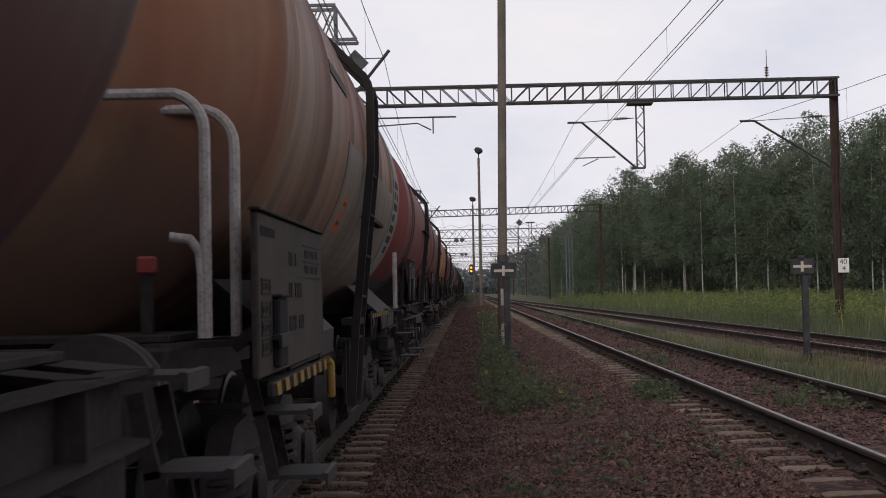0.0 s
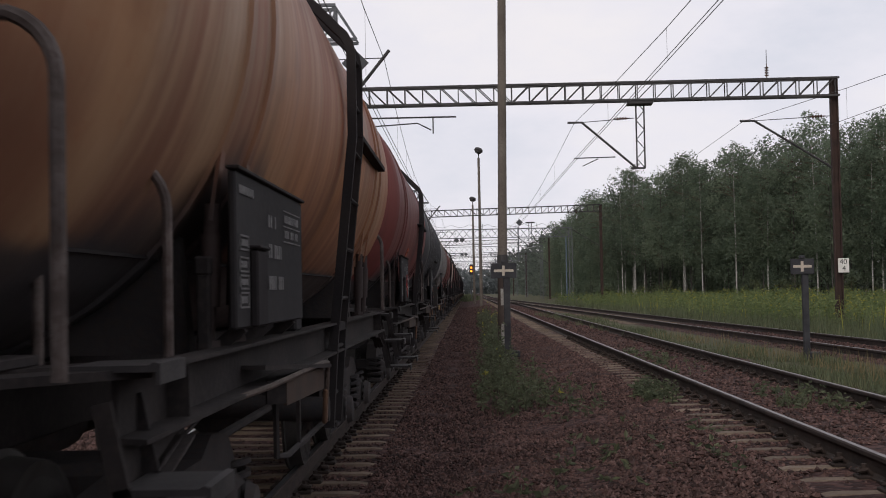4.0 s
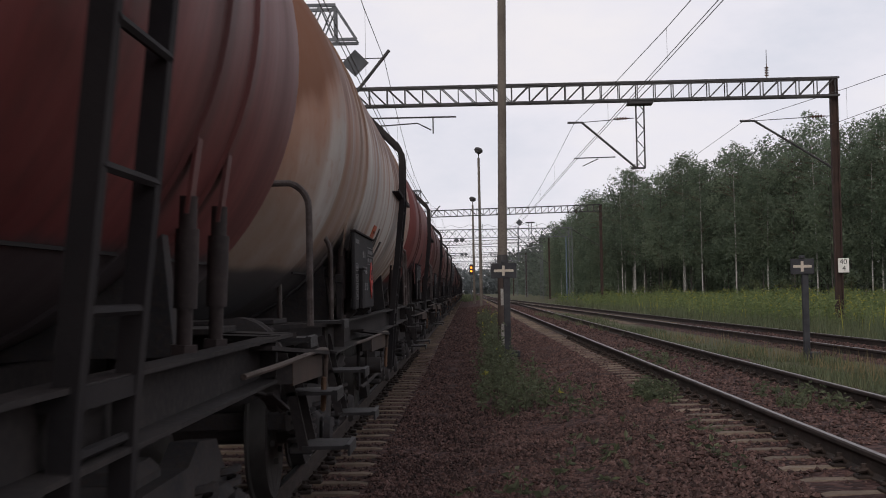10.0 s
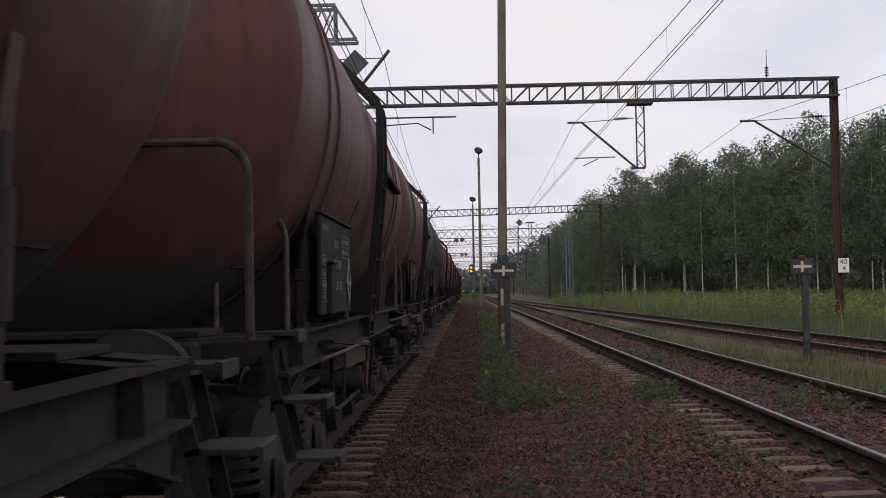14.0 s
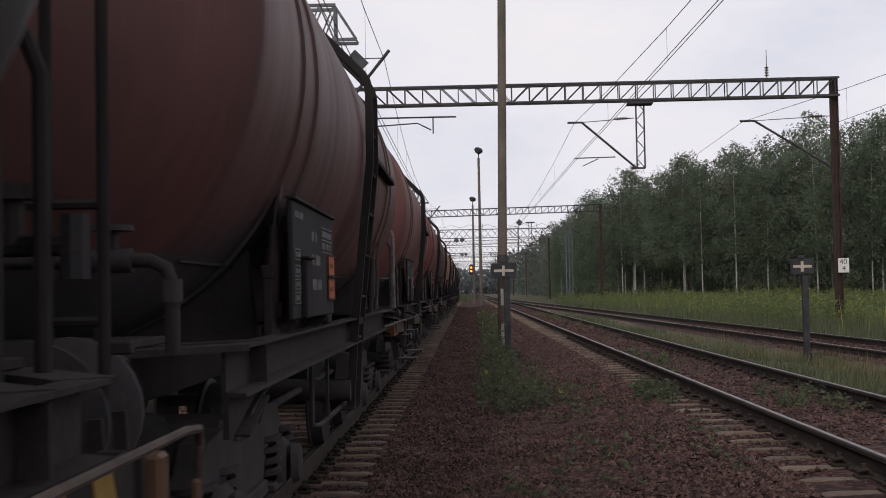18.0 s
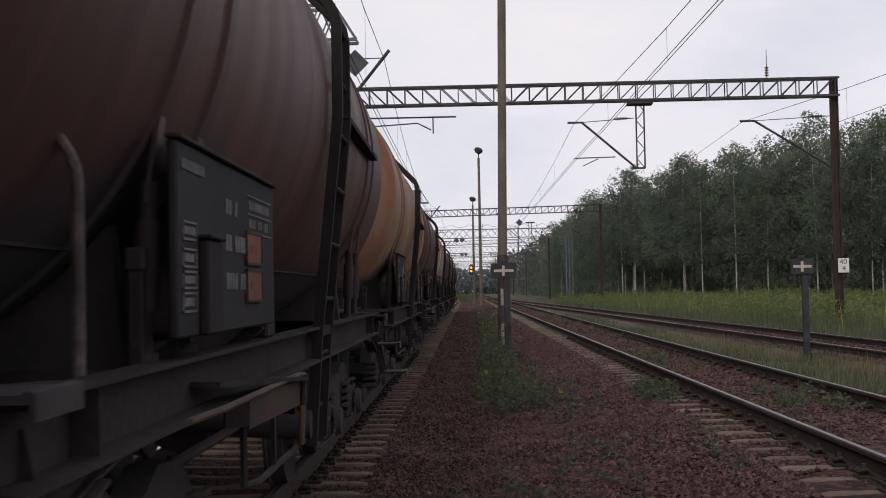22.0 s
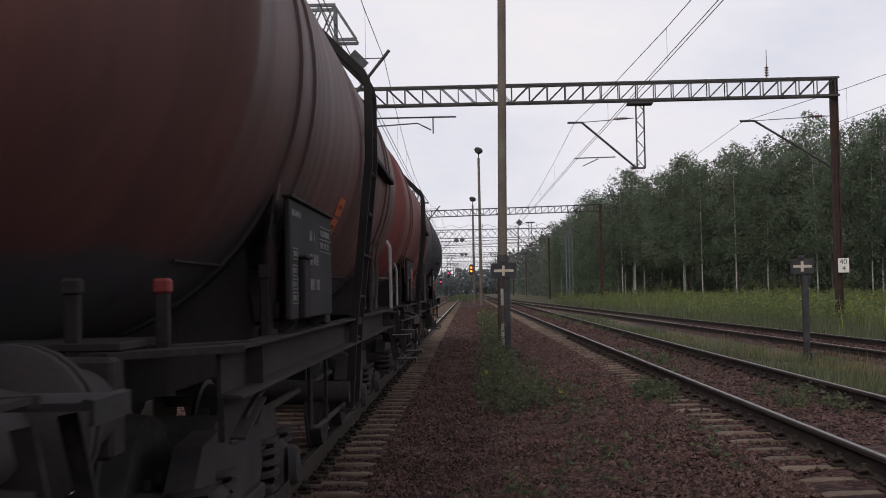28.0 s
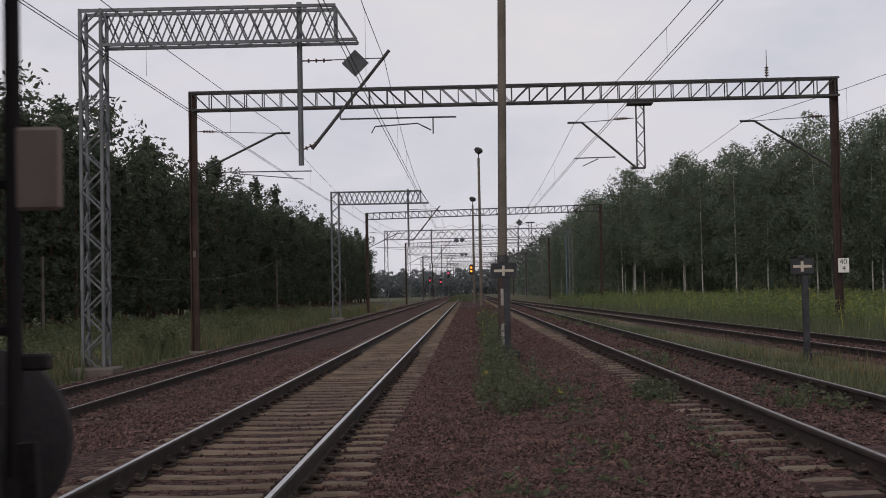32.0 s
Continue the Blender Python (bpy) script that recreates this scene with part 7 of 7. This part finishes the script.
for i in (6, 14):
    w = WAGONS[i]
    lever_beam(w, 4.0, 6.3, 1.05, True)
    lever_stripes(w, 6.3, 1.05, 5)
    part("cross_pipe", Geo().tube([(-1.2, 6.15, 1.56), (1.18, 6.15, 1.56)], 0.03, 8), M_FRAME, w, smooth=True)
    part("valve", Geo().tube([(1.0, 6.15, 1.56), (1.0, 6.15, 1.68)], 0.03, 8).tube([(1.0, 6.15, 1.68), (1.0, 6.15, 1.72)], 0.06, 10), M_BOGIE, w, smooth=True)
    part("pipe_cap", Geo().tube([(1.16, 6.15, 1.47), (1.16, 6.15, 1.64)], 0.04, 8), M_BOGIE, w, smooth=True)
    for s in (5.75, 6.1):
        part("handrail", Geo().tube([(1.09, s, 1.22), (1.09, s, 2.0), (1.05, s, 2.1), (0.95, s, 2.13), (-0.95, s, 2.13), (-1.05, s, 2.1), (-1.09, s, 2.0), (-1.09, s, 1.22)], 0.024, 8), M_LADDER, w, smooth=True)
for i in (5, 9, 13, 19, 21, 24):
    rear_rails(WAGONS[i], SHAPE["band"]["half"])


def pipe_end(w, s, tall):
    """A plain leading end: cross pipe with a hand valve, a down pipe and short capped posts."""
    part("cross_pipe", Geo().tube([(-1.1, s, 1.55), (1.06, s, 1.55), (1.12, s, 1.52), (1.14, s, 1.46), (1.14, s, 1.22)], 0.027, 12), M_FRAME, w, smooth=True)
    part("valve", Geo().tube([(0.86, s, 1.55), (1.0, s, 1.55)], 0.045, 12).tube([(0.93, s, 1.55), (0.93, s, 1.66)], 0.022, 10).tube([(0.93, s, 1.655), (0.93, s, 1.675)], 0.075, 14), M_BOGIE, w, smooth=True)
    part("down_pipe", Geo().tube([(0.88, s, 1.55), (0.88, s, 1.2)], 0.02, 10), M_FRAME, w, smooth=True)
    part("pipe_cap", Geo().tube([(1.14, s, 1.40), (1.14, s, 1.48)], 0.036, 12), M_BOGIE, w, smooth=True)
    if tall:
        part("post", Geo().tube([(0.93, s + 0.06, 1.2), (0.93, s + 0.06, 2.1)], 0.02, 10), M_HAND, w, smooth=True)


for i in (2, 8, 15, 19, 23):
    for ch in [c for c in WAGONS[i].children if c.name.split(".")[0] == "handrail"]:
        bpy.data.objects.remove(ch)
    if i in (8, 15):
        pipe_end(WAGONS[i], -5.32, i == 8)
    elif i != 2:
        for x, s in ((0.81, -5.3), (1.03, -4.9)):
            part("post", Geo().box((x, s, 1.32), (0.05, 0.05, 0.24), 0.006), M_FRAME, WAGONS[i])
            part("post_cap", Geo().box((x, s, 1.46), (0.066, 0.066, 0.06), 0.01), M_REDTIP if i == 23 and x > 1 else M_FRAME, WAGONS[i])
    if i != 2:
        for ch in [c for c in WAGONS[i].children if c.name.split(".")[0] in ("step", "step_hanger", "lever_bar", "lever_web", "lever_bracket", "lever_rod", "lever_grip") and c.data.vertices[0].co.y < 0]:
            bpy.data.objects.remove(ch)
part("marker_post", Geo().tube([(1.22, -5.3, 1.2), (1.22, -5.3, 1.95)], 0.03, 8), M_HANDWHITE, WAGONS[2], "white marker post", smooth=True)
part("lever_beam", Geo().box((1.37, 1.3, 1.225), (0.03, 2.3, 0.036), 0.005), M_LADDER, WAGONS[1])
for k in range(9):
    part("warning_stripe", slanted(0.35 + 0.25 * k, 1.225, 1.3865, 0.12, 0.034, -0.03), M_YELLOW, WAGONS[1], "worn yellow warning stripe")
for ch in [c for c in WAGONS[11].children if c.name.split(".")[0] == "handrail"]:
    bpy.data.objects.remove(ch)
loop_rail(WAGONS[11], 1.30, -1.30, -5.25, -5.25, 1.22, 2.14, 0.022)
loop_rail(WAGONS[11], 1.27, 1.0, -4.98, -5.1, 1.22, 2.02, 0.019)
part("rail_bar", Geo().tube([(1.30, -5.25, 1.63), (0.7, -5.25, 1.63)], 0.017, 10), M_HAND, WAGONS[11], smooth=True)
end_pipes(WAGONS[25], -6.23)
lever_stripes(WAGONS[25], SHAPE["rib"]["board"][0] - 0.1, 1.05, 5)


def tank_mark(w, s0, s1, a0, a1, mt, name="tank_marking", label="", n=None):
    """A thin painted or glued patch that follows the tank's curve."""
    n = n or max(2, int(abs(a1 - a0) / 6))
    vs, fs = [], []
    for k in range(n + 1):
        a = radians(a0 + (a1 - a0) * k / n)
        for r in (TANK_R + 0.002, TANK_R + 0.007):
            for s in (s0, s1):
                vs.append((math.cos(a) * r, s, TANK_Z + math.sin(a) * r))
    for k in range(n):
        a = 4 * k
        fs += [(a + 2, a + 3, a + 7, a + 6), (a, a + 4, a + 5, a + 1), (a, a + 2, a + 6, a + 4), (a + 1, a + 5, a + 7, a + 3)]
    fs += [(0, 1, 3, 2), (4 * n, 4 * n + 2, 4 * n + 3, 4 * n + 1)]
    return part(name, Geo().add(vs, fs), mt, w, label)


def curved_placards(w, s, a):
    for k in range(2):
        tank_mark(w, s, s + 0.36, a - 6 * k - 5.3, a - 6 * k, M_ORANGE, "placard", "orange hazard plate")
        tank_mark(w, s + 0.09, s + 0.27, a - 6 * k - 3.3, a - 6 * k - 2.2, M_DULL, "placard_bar").location = (0.006, 0, 0)


def on_board(i, f, g):
    """A place on wagon i's data board by its shares of length and height."""
    s0, s1, z0, z1 = SHAPE[TRAIN[i][1]]["board"]
    return s0 + (s1 - s0) * f, z0 + (z1 - z0) * g


for i, f, g, txt in ((3, 0.9, 0.62, ("33", "1267")), (8, 0.92, 0.55, ("", "")), (15, 0.9, 0.5, ("", "")), (17, 0.93, 0.55, ("", "")), (19, 0.92, 0.6, ("", "")), (6, 0.72, 0.49, ("", "")), (10, 0.88, 0.55, ("", "")), (18, 0.70, 0.52, ("", "")), (14, 0.88, 0.42, ("", "")), (25, 0.12, 0.66, ("", "")), (13, 0.9, 0.6, ("", ""))):
    s, z = on_board(i, f, g)
    placards(WAGONS[i], 1.354, s, z, txt)
    if i in (8, 10, 13, 18, 19):
        for ch in WAGONS[i].children:
            if ch.name.split(".")[0] == "placard":
                ch.material_slots[0].link = "OBJECT"
                ch.material_slots[0].material = M_FADEDPLATE
    if not txt[0]:
        for k in range(2):
            part("placard_bar", Geo().box((1.354, s, z - k * 0.142), (0.004, 0.17, 0.03)), M_DULL, WAGONS[i])
for i, f, g, c in ((3, 0.28, 0.74, 0), (5, 0.88, 0.34, 0), (5, 0.72, 0.36, 1), (2, 0.86, 0.36, 0), (7, 0.34, 0.66, 0), (7, 0.55, 0.62, 1), (12, 0.88, 0.35, 0), (16, 0.8, 0.36, 0), (17, 0.22, 0.8, 0), (17, 0.70, 0.5, 1), (19, 0.6, 0.5, 0), (24, 0.62, 0.55, 0), (24, 0.85, 0.5, 1), (25, 0.32, 0.68, 0), (25, 0.86, 0.5, 1), (9, 0.82, 0.4, 1)):
    s, z = on_board(i, f, g)
    diamond(WAGONS[i], s, z, M_REDLAB if c else (M_WHITE if i == 25 else M_LABEL), "faded red diamond label" if c else "white diamond hazard label", 0.17)
for i, s, a in ((5, -1.1, -20), (1, -1.46, -18), (9, -1.1, -20.5), (23, -0.9, -19.5)):
    curved_placards(WAGONS[i], s, a)
# further posts beside the hooped rails of three wagons
for i, mt in ((16, M_WORNWHITE), (20, M_HAND), (24, M_WORNWHITE)):
    w = WAGONS[i]
    part("rail_post", Geo().tube([(1.0, -5.25, 1.2), (1.0, -5.25, 2.1), (0.97, -5.27, 2.17), (0.90, -5.3, 2.2)], 0.027, 10), mt, w, smooth=True)
    part("rail_post", Geo().tube([(0.83, -5.25, 1.2), (0.83, -5.25, 1.9), (0.81, -5.26, 1.96)], 0.013, 8), mt, w, smooth=True)
    part("rail_bar", Geo().tube([(0.83, -5.25, 1.6), (1.2, -5.25, 1.6)], 0.013, 8), mt, w, smooth=True)
loop_rail(WAGONS[16], 1.24, -1.24, -5.38, -5.38, 1.22, 2.27, 0.022, M_WORNWHITE)
# broad white band and lettering bars round the rusty tan wagon
tank_mark(WAGONS[1], 3.54, 4.44, -60, 80, M_OLDWHITE, "painted_band", "broad off-white painted band", 24)
for k in range(7):
    for j in range(3):
        if (k * 3 + j) % 7 != 4:
            tank_mark(WAGONS[1], 3.7 + 0.2 * j, 3.82 + 0.2 * j, 4 - 5.0 * k, 0.8 - 5.0 * k, M_MARK2, "band_letter").location = (0.006, 0, 0)
for ch in [c for c in WAGONS[1].children_recursive if c.name.split(".")[0] in ("marking", "data_panel")]:
    ch.material_slots[0].link = "OBJECT"
    ch.material_slots[0].material = M_FRAME if ch.name.startswith("marking") else M_BROWNBOARD
tank_mark(WAGONS[1], -2.86, -1.76, 8, 11, M_MARK2)
tank_mark(WAGONS[1], -1.76, 3.44, -62, -4, PAINT["taupe"], "repainted_flank", "grey brown repainted lower flank", 16)
for s in SHAPE["plain"]["ribs"]:
    tank_mark(WAGONS[7], s - 0.018, s + 0.018, -70, 85, M_SEAM, "weld_seam", "rust stained weld seam", 28).location = (0.006, 0, 0)
tank_mark(WAGONS[7], -5.14, -3.75, -85, 88, PAINT["steel"], "repainted_course", "dark grey course at the leading end", 36)
tank_mark(WAGONS[7], 5.02, 5.16, -62, 80, M_SADDLE, "end_ring", "dull pale ring round the tank's end", 28).location = (0.008, 0, 0)
for k in range(5):
    tank_mark(WAGONS[7], 0.9 + 0.1 * k, 0.96 + 0.1 * k, -36, -33, M_SEAM)
# marks on the white wagon
tank_mark(WAGONS[9], 0.27, 0.47, -32.5, -25, M_MARK2, label="dark painted bar")
for k in range(7):
    e = 0.04 * (4 - abs(k - 3))
    tank_mark(WAGONS[9], -0.35 - e, -0.35 + e, -34 + 1.9 * k, -32.1 + 1.9 * k, M_MARK2, label="worn dark diamond mark", n=1)
# oily diamond prints beside the data boards
for i, s in ((10, -0.93), (17, -0.72), (12, -0.9), (21, -0.8)):
    for k in range(7):
        e = 0.022 * (7 - abs(k - 3)) * (0.85 + 0.15 * ((k * 5 + i) % 3))
        tank_mark(WAGONS[i], s - e, s + e, -31 + 2.0 * k, -29 + 2.0 * k, M_MARK2, label="worn dark diamond mark", n=1)
# white patches on the belly of the ribbed wagons
for i in (6, 14, 25):
    for s, a0, a1 in ((0.06, -14, -5), (0.1, -27, -21), (0.12, -36, -31)):
        tank_mark(WAGONS[i], s, s + 0.16, a0, a1, M_OLDWHITE, label="worn white painted mark")
    for k in range(5):
        tank_mark(WAGONS[i], -3.2, -2.9, 48 - 7 * k, 43 - 7 * k, M_OLDWHITE)
# owner's lettering bars near the far end of the banded tanks
for i, (c, st, _) in enumerate(TRAIN):
    if st == "band":
        for k in range(4):
            tank_mark(WAGONS[i], 3.85, 4.0, 30 - 4 * k, 27.4 - 4 * k, M_MARK)
        for k in range(3):
            tank_mark(WAGONS[i], -2.3 + 0.14 * k, -2.2 + 0.14 * k, 34, 44, M_MARK)


def motions():
    turn_rows = {}
    first = {}
    for i, wg in enumerate(WAGONS):
        y0 = SPEED * CENTRE_T[i]
        walk(wg, [(t, pose(TRACK_X, y0 - SPEED * t, 0)) for t in (0.0, 8.0, 16.0, 24.0, 32.0)])
        for bg_ in [c for c in wg.children if c.name.split(".")[0] == "bogie"]:
            for ws in [c for c in bg_.children if c.name.split(".")[0] == "wheelset"]:
                d = round(ws.location.y, 3)
                if d not in first:
                    rows = [(k / 15.0, pose(0, d, WHEEL_R) @ Matrix.Rotation(SPEED * k / 15.0 / WHEEL_R, 4, "X")) for k in range(481)]
                    walk(ws, rows)
                    first[d] = ws.animation_data
                else:
                    ws.rotation_mode = "QUATERNION"
                    ad = ws.animation_data_create()
                    ad.action = first[d].action
                    ad.action_slot = first[d].action_slot


motions()
